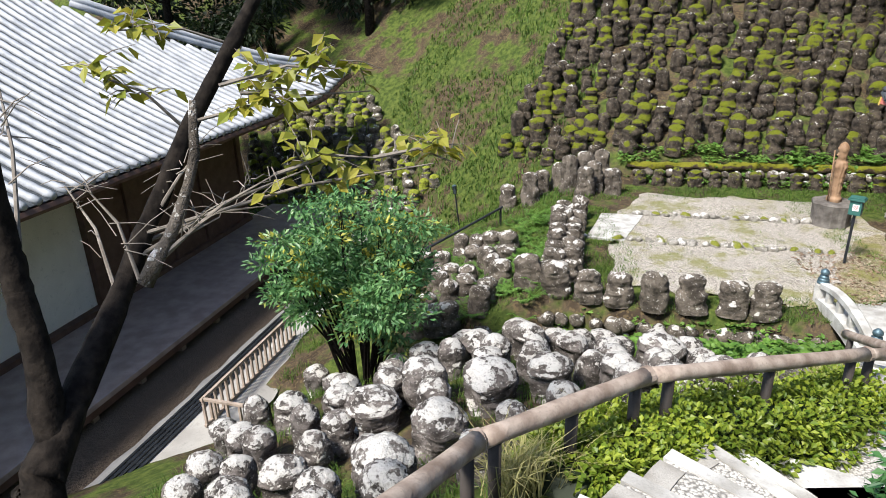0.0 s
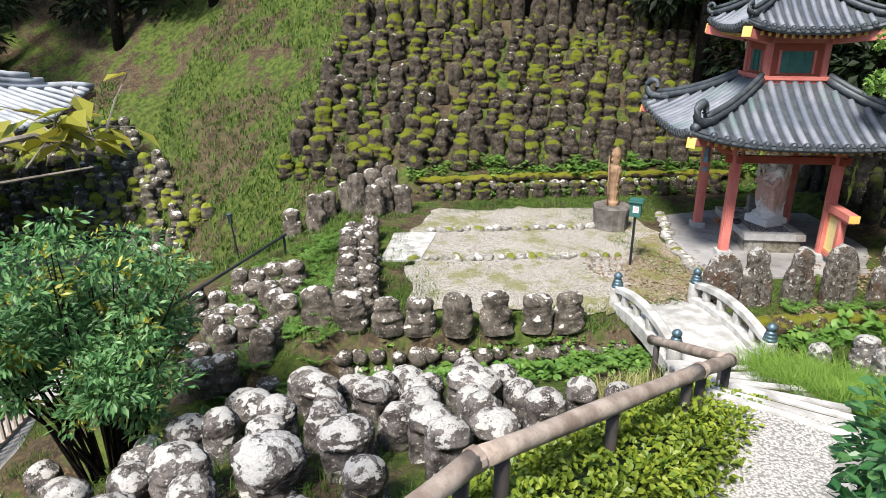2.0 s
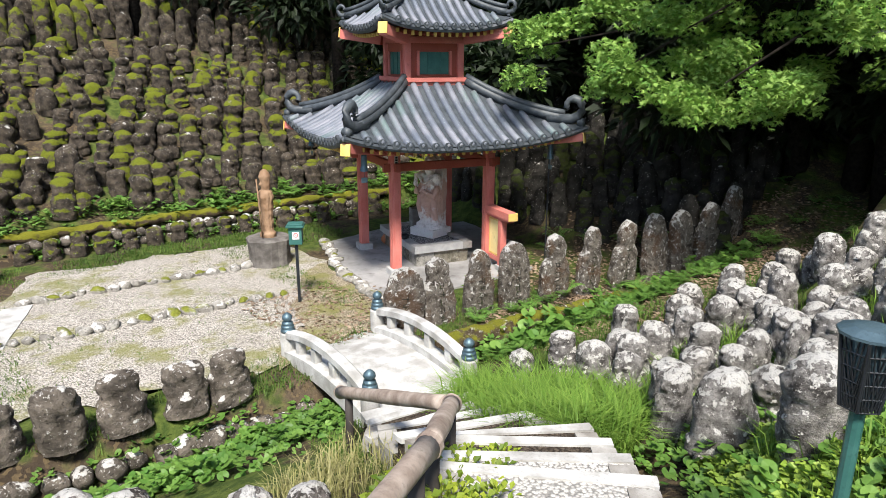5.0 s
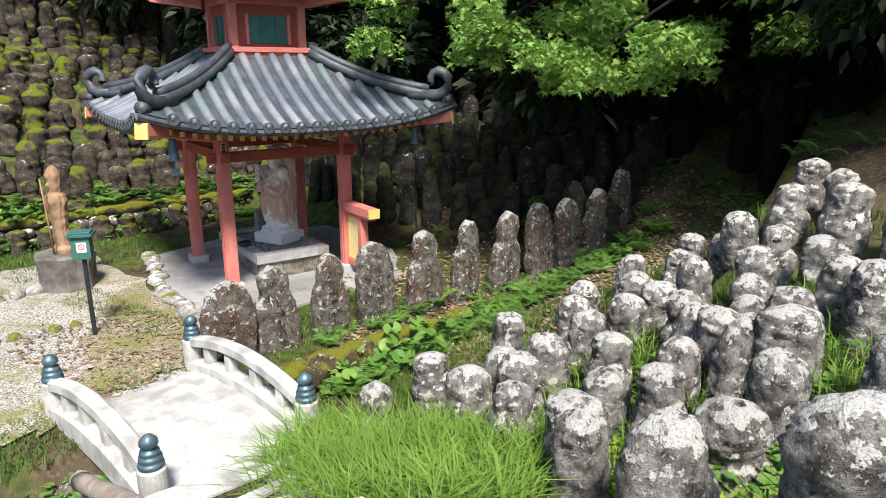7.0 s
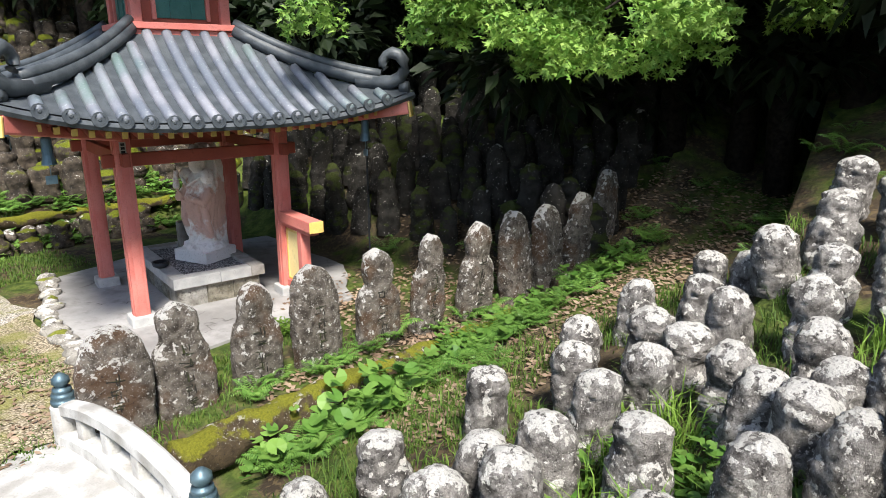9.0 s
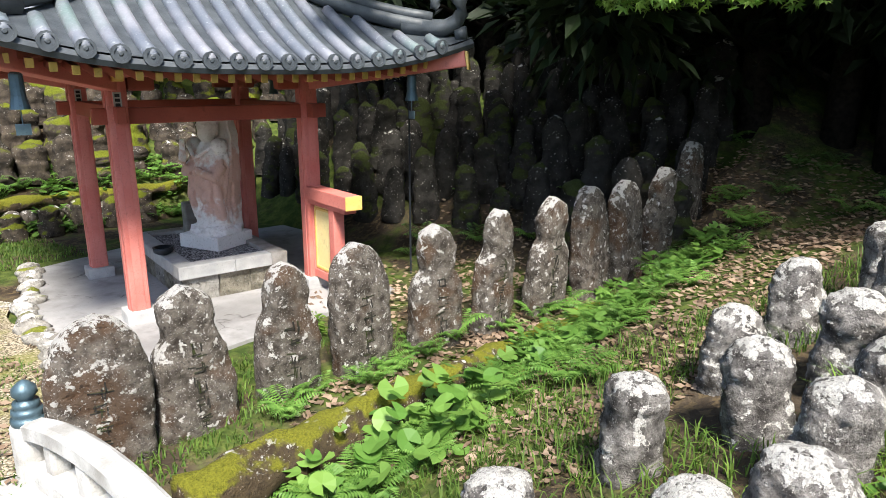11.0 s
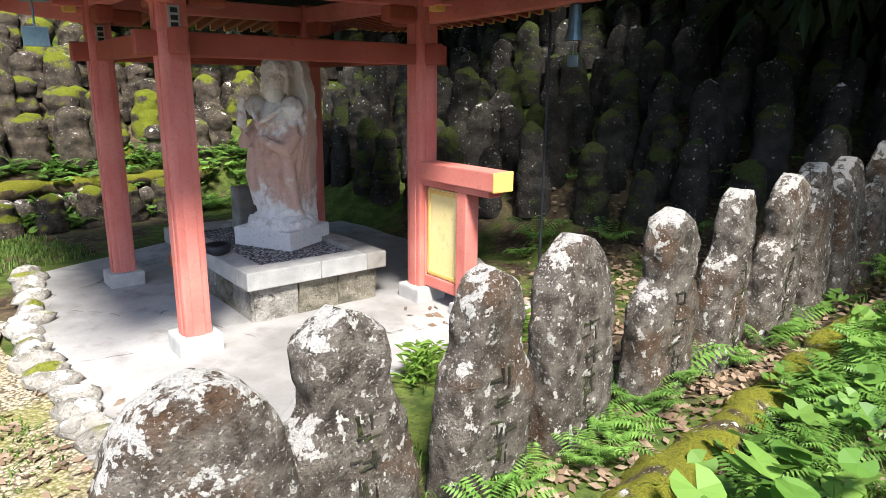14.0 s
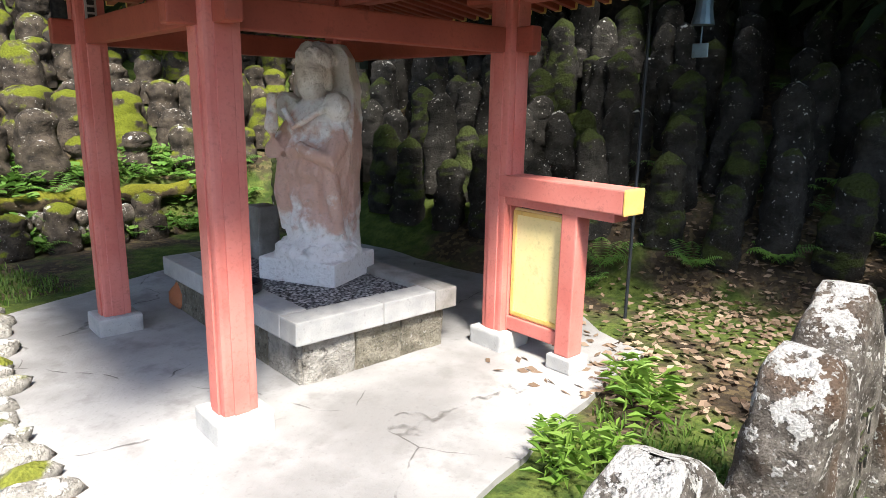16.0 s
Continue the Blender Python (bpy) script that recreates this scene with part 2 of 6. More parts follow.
RAIL = plain_material("brown_faux_log", (0.19, 0.14, 0.11), (0.42, 0.35, 0.295), 7, 0.75, grain=34, relief=0.7)
RAIL_POST = plain_material("dark_post", (0.03, 0.025, 0.022), (0.055, 0.045, 0.04), 7, 0.7, grain=40)
BRONZE = plain_material("patinated_bronze", (0.06, 0.10, 0.125), (0.11, 0.17, 0.20), 9, 0.45, 0.5, grain=70)
GREEN_PAINT = plain_material("dark_green_metal", (0.03, 0.11, 0.095), (0.05, 0.15, 0.13), 6, 0.45, 0.1)
METAL_DARK = plain_material("black_metal", (0.015, 0.018, 0.022), (0.03, 0.034, 0.04), 6, 0.45, 0.3)
COPPER = plain_material("brown_carved_wood", (0.21, 0.125, 0.07), (0.31, 0.2, 0.12), 6, 0.7, grain=40)
BARK = plain_material("dark_bark", (0.006, 0.005, 0.0045), (0.026, 0.021, 0.017), 14, 0.95, spec=0.1, grain=30, relief=1.0)
BARK_PALE = plain_material("pale_bark", (0.14, 0.12, 0.1), (0.26, 0.23, 0.2), 8, 0.95, grain=30, relief=1.0)
MOSS = leaf_material("yellow_moss", (0.2, 0.19, 0.02), (0.30, 0.27, 0.04), gloss=0.9)
GRASS = leaf_material("grass_blades", (0.12, 0.24, 0.03), (0.25, 0.38, 0.07), gloss=0.55)
TURF = leaf_material("short_turf", (0.055, 0.12, 0.018), (0.16, 0.25, 0.045), gloss=0.6, world_scale=0.8)
GRASS_PALE = leaf_material("pale_grass", (0.28, 0.28, 0.09), (0.52, 0.47, 0.24), gloss=0.6)
HEDGE = leaf_material("hedge_leaves", (0.09, 0.16, 0.015), (0.33, 0.39, 0.045))
FERN = leaf_material("fern_leaves", (0.09, 0.21, 0.035), (0.21, 0.36, 0.08))
MAPLE = leaf_material("maple_leaves", (0.12, 0.27, 0.04), (0.36, 0.52, 0.12), gloss=0.5)
CAMELLIA = leaf_material("glossy_leaves", (0.035, 0.13, 0.045), (0.12, 0.26, 0.09), gloss=0.2)
NANDINA = leaf_material("nandina_leaves", (0.05, 0.16, 0.05), (0.21, 0.38, 0.14), warm=(0.42, 0.40, 0.06), gloss=0.4)
AUTUMN = leaf_material("yellowing_leaves", (0.22, 0.26, 0.03), (0.42, 0.36, 0.05))
# near-black leaves: the gloom under the trees is put into their colour
FOREST = leaf_material("shade_dark_leaves", (0.006, 0.015, 0.005), (0.022, 0.04, 0.012), gloss=0.6)
LITTER = leaf_material("fallen_leaves", (0.2, 0.13, 0.085), (0.44, 0.33, 0.24), gloss=0.8)
BROAD = leaf_material("broad_leaves", (0.08, 0.19, 0.03), (0.2, 0.34, 0.07), gloss=0.5)

# ---- mesh helpers ----
UP = Vector((0, 0, 1))


def finish(name, bm, material, smooth=False):
    me = bpy.data.meshes.new(name)
    bm.normal_update()
    bm.to_mesh(me)
    bm.free()
    for m in material if isinstance(material, (list, tuple)) else (material,):
        me.materials.append(m)
    if smooth:
        me.polygons.foreach_set("use_smooth", [True] * len(me.polygons))
    return me


def part(name, bm, material, parent, label="", smooth=False):
    ob = new(name, finish(name, bm, material, smooth))
    ob.parent = parent
    return tagged(ob, label)


def thing(name, m, label, category, group="", kind="", bm=None, material=None, smooth=False):
    ob = new(name, finish(name, bm, material, smooth) if bm else None)
    ob.matrix_world = m
    if not bm:
        ob.empty_display_size = 0.1
    return tagged(ob, label, category, group, kind)


def shared(name, me, parent, m):
    ob = new(name, me)
    ob.parent = parent
    ob.matrix_basis = m
    return ob


def add_box(bm, size, m=None, bevel=0.0):
    got = bmesh.ops.create_cube(bm, size=1.0, matrix=(m or Matrix()) @ Matrix.Diagonal((*size, 1)))
    if bevel:
        edges = list({e for v in got["verts"] for e in v.link_edges})
        bmesh.ops.bevel(bm, geom=edges, offset=bevel, segments=2, profile=0.6, affect="EDGES")
    return bm


def box(size, at=(0, 0, 0), bevel=0.01, turn=0.0):
    return add_box(bmesh.new(), size, pose(*at, 0, 0, turn), bevel)


def add_lathe(bm, profile, segs=20, m=None):
    m = m or Matrix()
    rings = [[bm.verts.new(m @ Vector((r * math.cos(a), r * math.sin(a), z))) for a in (2 * math.pi * k / segs for k in range(segs))] for r, z in profile]
    for a, b in zip(rings, rings[1:]):
        for k in range(segs):
            bm.faces.new((a[k], a[(k + 1) % segs], b[(k + 1) % segs], b[k]))
    bm.faces.new(rings[-1])
    bm.faces.new(rings[0][::-1])
    return bm


def add_tube(bm, points, radii, segs=10):
    """A round bar through points; radii one number or one a point."""
    points = [Vector(p) for p in points]
    radii = radii if isinstance(radii, (list, tuple)) else [radii] * len(points)
    rings = []
    for i, p in enumerate(points):
        d = (points[min(i + 1, len(points) - 1)] - points[max(i - 1, 0)]).normalized()
        side = d.cross(UP if abs(d.z) < 0.95 else Vector((1, 0, 0))).normalized()
        top = side.cross(d)
        rings.append([bm.verts.new(p + radii[i] * (math.cos(a) * side + math.sin(a) * top)) for a in (2 * math.pi * k / segs for k in range(segs))])
    for a, b in zip(rings, rings[1:]):
        for k in range(segs):
            bm.faces.new((a[k], b[k], b[(k + 1) % segs], a[(k + 1) % segs]))
    bm.faces.new(rings[0]), bm.faces.new(rings[-1][::-1])
    return bm


def leaf_cloud(verts, faces, at, direction, length, width, rng, droop=0.25):
    """Adds one leaf (two bent quads) to the lists."""
    d = Vector(direction).normalized()
    side = d.cross(UP)
    side = (side if side.length > 0.1 else Vector((1, 0, 0))).normalized()
    side = (Matrix.Rotation(rng.uniform(-0.9, 0.9), 3, d) @ side) * width / 2
    n0, p = len(verts), Vector(at)
    mid, tip = p + 0.5 * length * d, p + length * d - droop * length * UP
    verts += [p, mid - side, mid + side, tip]
    faces += [(n0, n0 + 1, n0 + 3), (n0, n0 + 3, n0 + 2)]


def from_lists(name, verts, faces, material, parent=None, label="", smooth=False):
    me = bpy.data.meshes.new(name)
    me.from_pydata([tuple(v) for v in verts], [], faces)
    me.materials.append(material)
    if smooth:
        me.polygons.foreach_set("use_smooth", [True] * len(me.polygons))
    ob = new(name, me)
    if parent:
        ob.parent = parent
    return tagged(ob, label)


# ---- the lie of the land ----
def smooth_step(v, lo, hi):
    k = min(1.0, max(0.0, (v - lo) / (hi - lo)))
    return k * k * (3 - 2 * k)


EYE_HEIGHT = 1.62
TRACK = [(eye[0], eye[1], eye[2] - EYE_HEIGHT) for t, eye, target, roll in PATH if t < 13.2]
TRACK = [(0.45, -4.0, 4.6)] + TRACK
TRACK.insert(12, (3.0, 3.9, 1.92))
TRACK_XY = np.array([p[:2] for p in TRACK])
TRACK_Z = np.array([p[2] for p in TRACK])


def near_track(x, y):
    """The distance from the path's middle line, and its height there."""
    a, b = TRACK_XY[:-1], TRACK_XY[1:]
    d = b - a
    k = np.clip(((np.array((x, y)) - a) * d).sum(1) / (d * d).sum(1), 0, 1)
    off = np.hypot(*(a + k[:, None] * d - (x, y)).T)
    i = int(off.argmin())
    return off[i], TRACK_Z[i] + k[i] * (TRACK_Z[i + 1] - TRACK_Z[i])


def yard_edge(x):
    return np.interp(x, (-4, 1.5, 6.2, 8.6, 10.6, 13.6, 17), (11.9, 11.35, 10.35, 10.15, 9.8, 9.05, 8.4))


def yard_west(y):
    return np.interp(y, (11, 14, 16.5, 20), (1.5, 2.0, 2.4, 3.4))


def hill_foot(x):
    return np.interp(x, (-20, -8, -1, 2.5, 6, 12.5, 16), (27, 24.5, 20.5, 19.2, 18.9, 17.9, 17.2))


def south_slope(x, y):
    west = 0.3 + 0.43 * (8.3 - y) + 0.31 * min(0.0, x - 2.0)
    west += 0.55 * smooth_step(-x, -2.6, -0.6) * smooth_step(y, 5.0, 7.5) * (1 - smooth_step(y, 9.6, 10.6)) * smooth_step(x, -4.2, -2.2)
    east = 0.02 + 0.33 * (8.4 - y) + 0.05 * max(0.0, x - 8)
    k = smooth_step(x, 5.5, 8.0)
    return max(-2.6, (1 - k) * west + k * east)


def ground_height(x, y, rough=True):
    edge = yard_edge(x)
    south = south_slope(x, y)
    ditch = -0.75 - 0.15 * max(0, 3 - x)
    south = max(south, min(ditch, 0.0)) if x > -1 else south
    away = max(0.0, yard_west(y) - x)
    yard = max(-2.6, -0.42 * away)
    yard = min(0.0, yard)
    k = smooth_step(y, edge - 0.16, edge + 0.02)
    z = (1 - k) * south + k * yard
    north = max(0.0, y - hill_foot(x))
    terrace = 0.42 * smooth_step(north, 0.1, 0.32) * smooth_step(x, 3.6, 5.0)
    rise_n = terrace + 0.52 * north + 0.012 * north * north if north < 14 else 9.6 + terrace + 0.6 * (north - 14)
    east = max(0.0, x - np.interp(y, (4, 9, 12, 17), (17.0, 14.6, 14.0, 14.6)))
    rise_e = 0.62 * east
    z += math.hypot(rise_n, rise_e * smooth_step(y, 5.0, 9.0))
    if y < 6:
        z += 0.25 * max(0.0, x - 11)
    off, h = near_track(x, y)
    k = 1 - smooth_step(off, 0.75, 1.7)
    if y < 8.6:
        z = (1 - k) * z + k * (h - 0.24)
    z = min(z, 14.0)
    if rough:
        z += 0.05 * noise.noise((0.9 * x, 0.9 * y, 0)) + (0.02 if off > 0.7 else 0.0) * noise.noise((3.3 * x, 3.3 * y, 5))
        flat = 0 < -away + 0.01 and y > edge + 0.1 and north == 0 and east == 0
        if flat:
            z = min(z, 0.02) * 0.3 - 0.01
    return z


def spaced(lo, hi, fine_lo, fine_hi, step):
    out = list(np.arange(fine_lo, fine_hi + 1e-6, step))
    for end, way in ((lo, -1), (hi, 1)):
        s, v = step, fine_lo if way < 0 else fine_hi
        side = []
        while (v - end) * way < 0:
            s *= 1.22
            v += way * s
            side.append(v)
        out = side[::-1] + out if way < 0 else out + side
    return out


xs, ys = spaced(-400, 400, -12, 20, 0.2), spaced(-400, 400, -1, 32, 0.2)
verts = [(x, y, ground_height(x, y)) for y in ys for x in xs]
w = len(xs)
faces = [(j * w + i, j * w + i + 1, (j + 1) * w + i + 1, (j + 1) * w + i) for j in range(len(ys) - 1) for i in range(w - 1)]
ground = from_lists("ground", verts, faces, GROUND, smooth=True)
tagged(ground, "mossy earth hillside with grass and fallen leaves", "ground", kind="structure")


# ---- courtyard surfaces ----
def sheet(name, outline, z, material, label, category, step=0.25, rough=0.0, thick=0.0):
    """A level surface with an uneven edge, cut to a closed outline."""
    pts = []
    for (x0, y0), (x1, y1) in zip(outline, outline[1:] + outline[:1]):
        n = max(1, int(math.hypot(x1 - x0, y1 - y0) / step))
        for i in range(n):
            k = i / n
            x, y = x0 + k * (x1 - x0), y0 + k * (y1 - y0)
            pts.append((x + rough * noise.noise((2 * x, 2 * y, 1)), y + rough * noise.noise((2 * x, 2 * y, 7)), z))
    bm = bmesh.new()
    face = bm.faces.new([bm.verts.new(p) for p in pts])
    if thick:
        got = bmesh.ops.extrude_face_region(bm, geom=[face])
        for v in got["geom"]:
            if isinstance(v, bmesh.types.BMVert):
                v.co.z -= thick
        bmesh.ops.recalc_face_normals(bm, faces=bm.faces)
    bmesh.ops.triangulate(bm, faces=bm.faces)
    if sum(f.normal.z * f.calc_area() for f in bm.faces) < 0 and not thick:
        bmesh.ops.reverse_faces(bm, faces=bm.faces)
    ob = new(name, finish(name, bm, material))
    return tagged(ob, label, category, kind="structure")


sheet("courtyard_gravel", [(3.0, 11.9), (6.2, 11.0), (7.4, 11.15), (8.35, 11.1), (8.9, 11.6), (9.0, 13.0), (9.6, 15.0), (9.8, 17.0), (4.9, 17.9), (3.9, 16.2)], 0.02, GRAVEL, "pale gravel courtyard with thin grass growing through", "gravel", rough=0.35)
sheet("mossy_gravel", [(6.4, 10.95), (7.4, 11.1), (8.3, 11.05), (8.85, 11.5), (9.0, 12.6), (9.5, 14.6), (8.8, 14.3), (8.0, 13.2), (7.4, 12.2)], 0.026, MOSSY_GRAVEL, "brownish gravel overgrown with yellow moss by the bridge", "gravel", rough=0.4)
sheet("pavement", [(8.9, 12.25), (9.4, 11.75), (11.2, 11.55), (12.4, 11.35), (13.6, 12.6), (14.3, 15.2), (12.4, 16.1), (10.5, 15.95), (9.5, 13.9)], 0.03, CONCRETE, "smooth grey concrete pavement under the pavilion", "pavement", rough=0.12, thick=0.1)
sheet("landing", [(2.9, 14.5), (3.7, 14.25), (4.5, 16.0), (3.5, 16.2)], 0.035, WHITE_STONE, "white stone landing slab beside the gravel", "landing", rough=0.03, thick=0.15)

rng = random.Random(4)


def stone_mesh(name, seed, size, detail=2, lump=0.18):
    bm = bmesh.new()
    bmesh.ops.create_icosphere(bm, subdivisions=detail, radius=0.5)
    for v in bm.verts:
        k = 1 + lump * noise.noise(2.2 * v.co + Vector((seed * 7.1, 0, 0))) + 0.4 * lump * noise.noise(6 * v.co + Vector((0, seed * 3.3, 0)))
        v.co = Vector((v.co.x * size[0], v.co.y * size[1], v.co.z * size[2])) * k
    return finish(name, bm, PALE if name == "kerb_stone" else STONE_ROW, True)


KERB = [stone_mesh("kerb_stone", i, (0.29, 0.19, 0.16), 2, 0.35) for i in range(5)]


def kerb_line(name, a, b, label, z=0.045, gap=0.22):
    a, b = Vector(a), Vector(b)
    top = thing(name, pose(0, 0, 0), label, "kerb")
    n = int((b - a).length / gap)
    for i in range(n + 1):
        p = a.lerp(b, i / n)
        shared("kerb_stone", rng.choice(KERB), top, pose(p.x + rng.uniform(-0.03, 0.03), p.y + rng.uniform(-0.04, 0.04), z, rng.uniform(-15, 15), rng.uniform(-15, 15), rng.uniform(0, 360)) @ Matrix.Diagonal((*[rng.uniform(0.75, 1.2)] * 3, 1)))


kerb_line("kerb", (3.6, 14.35), (7.9, 13.5), "row of white rounded stones edging a gravel step")
kerb_line("kerb", (4.4, 16.15), (8.9, 15.35), "row of white rounded stones edging a gravel step")
kerb_line("kerb", (9.0, 12.1), (9.45, 13.9), "row of pale rounded stones edging the concrete pavement")
kerb_line("kerb", (9.45, 13.9), (10.5, 16.0), "row of pale rounded stones edging the concrete pavement")

# ---- pavilion ----
PX, PY, PTURN = 11.48, 13.65, -19.5
pavilion = thing("pavilion", pose(PX, PY, 0.03, 0, 0, PTURN), "red wooden two-tiered pavilion with curved grey tile roofs", "pavilion")
HALF = 1.02


def pillar_mesh():
    return add_box(bmesh.new(), (0.19, 0.19, 2.56), pose(0, 0, 1.39), 0.022)


for sx in (-1, 1):
    for sy in (-1, 1):
        p = part("pillar", pillar_mesh(), RED, pavilion)
        p.location = (sx * HALF, sy * HALF, 0)
        for k in range(4):
            part("trim", add_box(bmesh.new(), (0.085, 0.014, 2.52), pose(0, 0, 1.39, 0, 0, 90 * k) @ pose(0, 0.099, 0), 0.004), RED, p)
        b = part("pillar_base", add_box(bmesh.new(), (0.31, 0.31, 0.16), pose(0, 0, 0.05), 0.02), GRANITE, pavilion, "square granite pillar base")
        b.location = (sx * HALF, sy * HALF, 0)
for k in range(4):
    r = pose(0, 0, 0, 0, 0, 90 * k)
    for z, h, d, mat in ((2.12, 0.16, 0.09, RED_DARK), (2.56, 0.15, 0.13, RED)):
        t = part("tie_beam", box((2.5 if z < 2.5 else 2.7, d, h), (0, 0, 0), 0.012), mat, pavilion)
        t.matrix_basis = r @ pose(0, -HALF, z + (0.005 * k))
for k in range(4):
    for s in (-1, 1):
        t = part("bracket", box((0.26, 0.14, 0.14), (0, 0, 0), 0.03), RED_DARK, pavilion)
        t.matrix_basis = pose(0, 0, 0, 0, 0, 90 * k) @ pose(s * 0.78, -HALF, 2.43)
        t2 = part("bracket_cap", box((0.1, 0.1, 0.1), (0, 0, 0), 0.01), YELLOW, pavilion, "yellow-painted bracket end")
        t2.matrix_basis = pose(0, 0, 0, 0, 0, 90 * k) @ pose(s * 1.02, -HALF - 0.2, 2.5)


def hip_roof(parent, half, top_half, z0, z1, lift, ribs, tile_r, sag, eave_t=0.09):
    """A square hipped roof with hollow slopes, lifted corners, rib tiles, ridges with scroll ends and rafters."""
    def surf(u, v):
        # u across -1..1, v up 0..1, on the side that faces -y
        h = half + (top_half - half) * v
        e = abs(u) ** 3
        z = z0 + (z1 - z0) * (v + sag * v * (v - 1)) + lift * e * (1 - v) ** 2
        out = 1 + 0.05 * e * (1 - v) ** 2
        return Vector((u * h * out, -h * out, z))

    for k in range(4):
        r = pose(0, 0, 0, 0, 0, 90 * k)
        nu, nv = 24, 10
        bm = bmesh.new()
        for low in (0, eave_t):
            g = [[bm.verts.new(surf(-1 + 2 * i / nu, j / nv) - UP * low) for i in range(nu + 1)] for j in range(nv + 1)]
            for j in range(nv):
                for i in range(nu):
                    q = (g[j][i], g[j][i + 1], g[j + 1][i + 1], g[j + 1][i])
                    bm.faces.new(q if not low else q[::-1])
        part("roof_slope", bm, TILE_EDGE, pavilion, smooth=True).matrix_basis = r
        bm = bmesh.new()
        add_tube(bm, [surf(-1 + 2 * i / nu, 0) - UP * 0.06 + Vector((0, 0.015, 0)) for i in range(nu + 1)], 0.05, 6)
        part("eave_edge", bm, TILE_EDGE, pavilion).matrix_basis = r
        rib, cap = bmesh.new(), bmesh.new()
        n = ribs
        for i in range(n):
            x = (-1 + 2 * (i + 0.5) / n) * half
            pts = []
            for j in range(9):
                v = j / 8
                h = half + (top_half - half) * v
                if abs(x) > h * 1.0:
                    break
                pts.append(surf(x / h, v) + UP * 0.012)
            if len(pts) > 1:
                one = bmesh.new()
                pts[0] += Vector((0, -0.03, -0.005))
                add_tube(one, pts, tile_r, 8)
                part("rib_tile", one, TILE, pavilion, smooth=True).matrix_basis = r
                one = bmesh.new()
                end = pts[0]
                add_lathe(one, ((tile_r * 1.18, -0.02), (tile_r * 1.18, 0.02), (tile_r * 0.8, 0.02), (tile_r * 0.8, 0.008), (tile_r * 0.35, 0.008), (tile_r * 0.2, 0.016)), 12, Matrix.Translation(end) @ pose(0, 0, 0, 90))
                part("tile_end", one, TILE_EDGE, pavilion, "round patterned tile end").matrix_basis = r
        rows = 26 if half > 2 else 14
        for i in range(rows):
            x = (-1 + 2 * (i + 0.5) / rows) * (half - 0.22)
            e = abs(x / half) ** 3
            reach = min(0.95 if half > 2 else 0.6, half - abs(x) + 0.05)
            one = box((0.055, reach, 0.07), (0, reach / 2, 0), 0.006)
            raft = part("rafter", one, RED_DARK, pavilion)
            raft.matrix_basis = r @ pose(x, -half + (0.2 if half > 2 else 0.13), z0 - 0.14 + lift * e * 0.75, 8, 0, 0)
            tip = part("rafter_end", box((0.06, 0.03, 0.075), (0, 0, 0), 0.006), YELLOW, pavilion, "yellow-painted rafter end")
            tip.matrix_basis = r @ pose(x, -half + (0.185 if half > 2 else 0.12), z0 - 0.14 + lift * e * 0.75, 8, 0, 0)
        # corner ridge with its scroll
        bm = bmesh.new()
        pts = [surf(-1, j / 12) + UP * (0.07 + 0.03 * math.sin(math.pi * j / 12)) for j in range(13)]
        stop = 2 if half > 2 else 1
        add_tube(bm, pts[stop:], 0.085 if half > 2 else 0.06, 8)
        add_tube(bm, [p + UP * 0.1 for p in pts[stop:]], 0.06 if half > 2 else 0.04, 8)
        part("corner_ridge", bm, TILE_EDGE, pavilion, smooth=True).matrix_basis = r
        bm = bmesh.new()
        base, s = pts[stop], 1.35 if half > 2 else 0.7
        out = Vector((-1, -1, 0)).normalized()
        add_tube(bm, [base + 0.25 * -out * s] + [base + s * (out * (0.10 + 0.17 * math.sin(a) * (1 - a / 9)) + UP * (0.16 - 0.17 * math.cos(a) * (1 - a / 9))) for a in (0.0, 0.6, 1.2, 1.8, 2.4, 3.0, 3.6, 4.2, 4.8, 5.4)], [0.07 * s] * 3 + [0.06 * s] * 4 + [0.045 * s] * 4, 8)
        part("ridge_scroll", bm, TILE_EDGE, pavilion, "dark scroll-shaped ridge end", smooth=True).matrix_basis = r
        bm = bmesh.new()
        tip = surf(-1, 0.0)
        add_tube(bm, [surf(-1, 0.07) + UP * 0.02, tip + UP * 0.04 - 0.06 * out], 0.06 * s, 8)
        part("corner_tile", bm, TILE_EDGE, pavilion, smooth=True).matrix_basis = r
        # corner beam with its yellow end
        bm = box((0.17, 1.35 * s, 0.19), (0, 0, 0), 0.015)
        c = surf(-1, 0)
        part("corner_beam", bm, RED, pavilion).matrix_basis = r @ Matrix.Translation(c - out * 0.72 * s - UP * 0.34) @ pose(0, 0, 0, 0, 0, -45) @ pose(0, 0, 0, -8)
        part("corner_beam_end", box((0.18, 0.03, 0.2), (0, 0, 0), 0.008), YELLOW, pavilion, "yellow-painted corner beam end").matrix_basis = r @ Matrix.Translation(c - out * 0.035 * s - UP * 0.245) @ pose(0, 0, 0, 0, 0, -45) @ pose(0, 0, 0, -8)


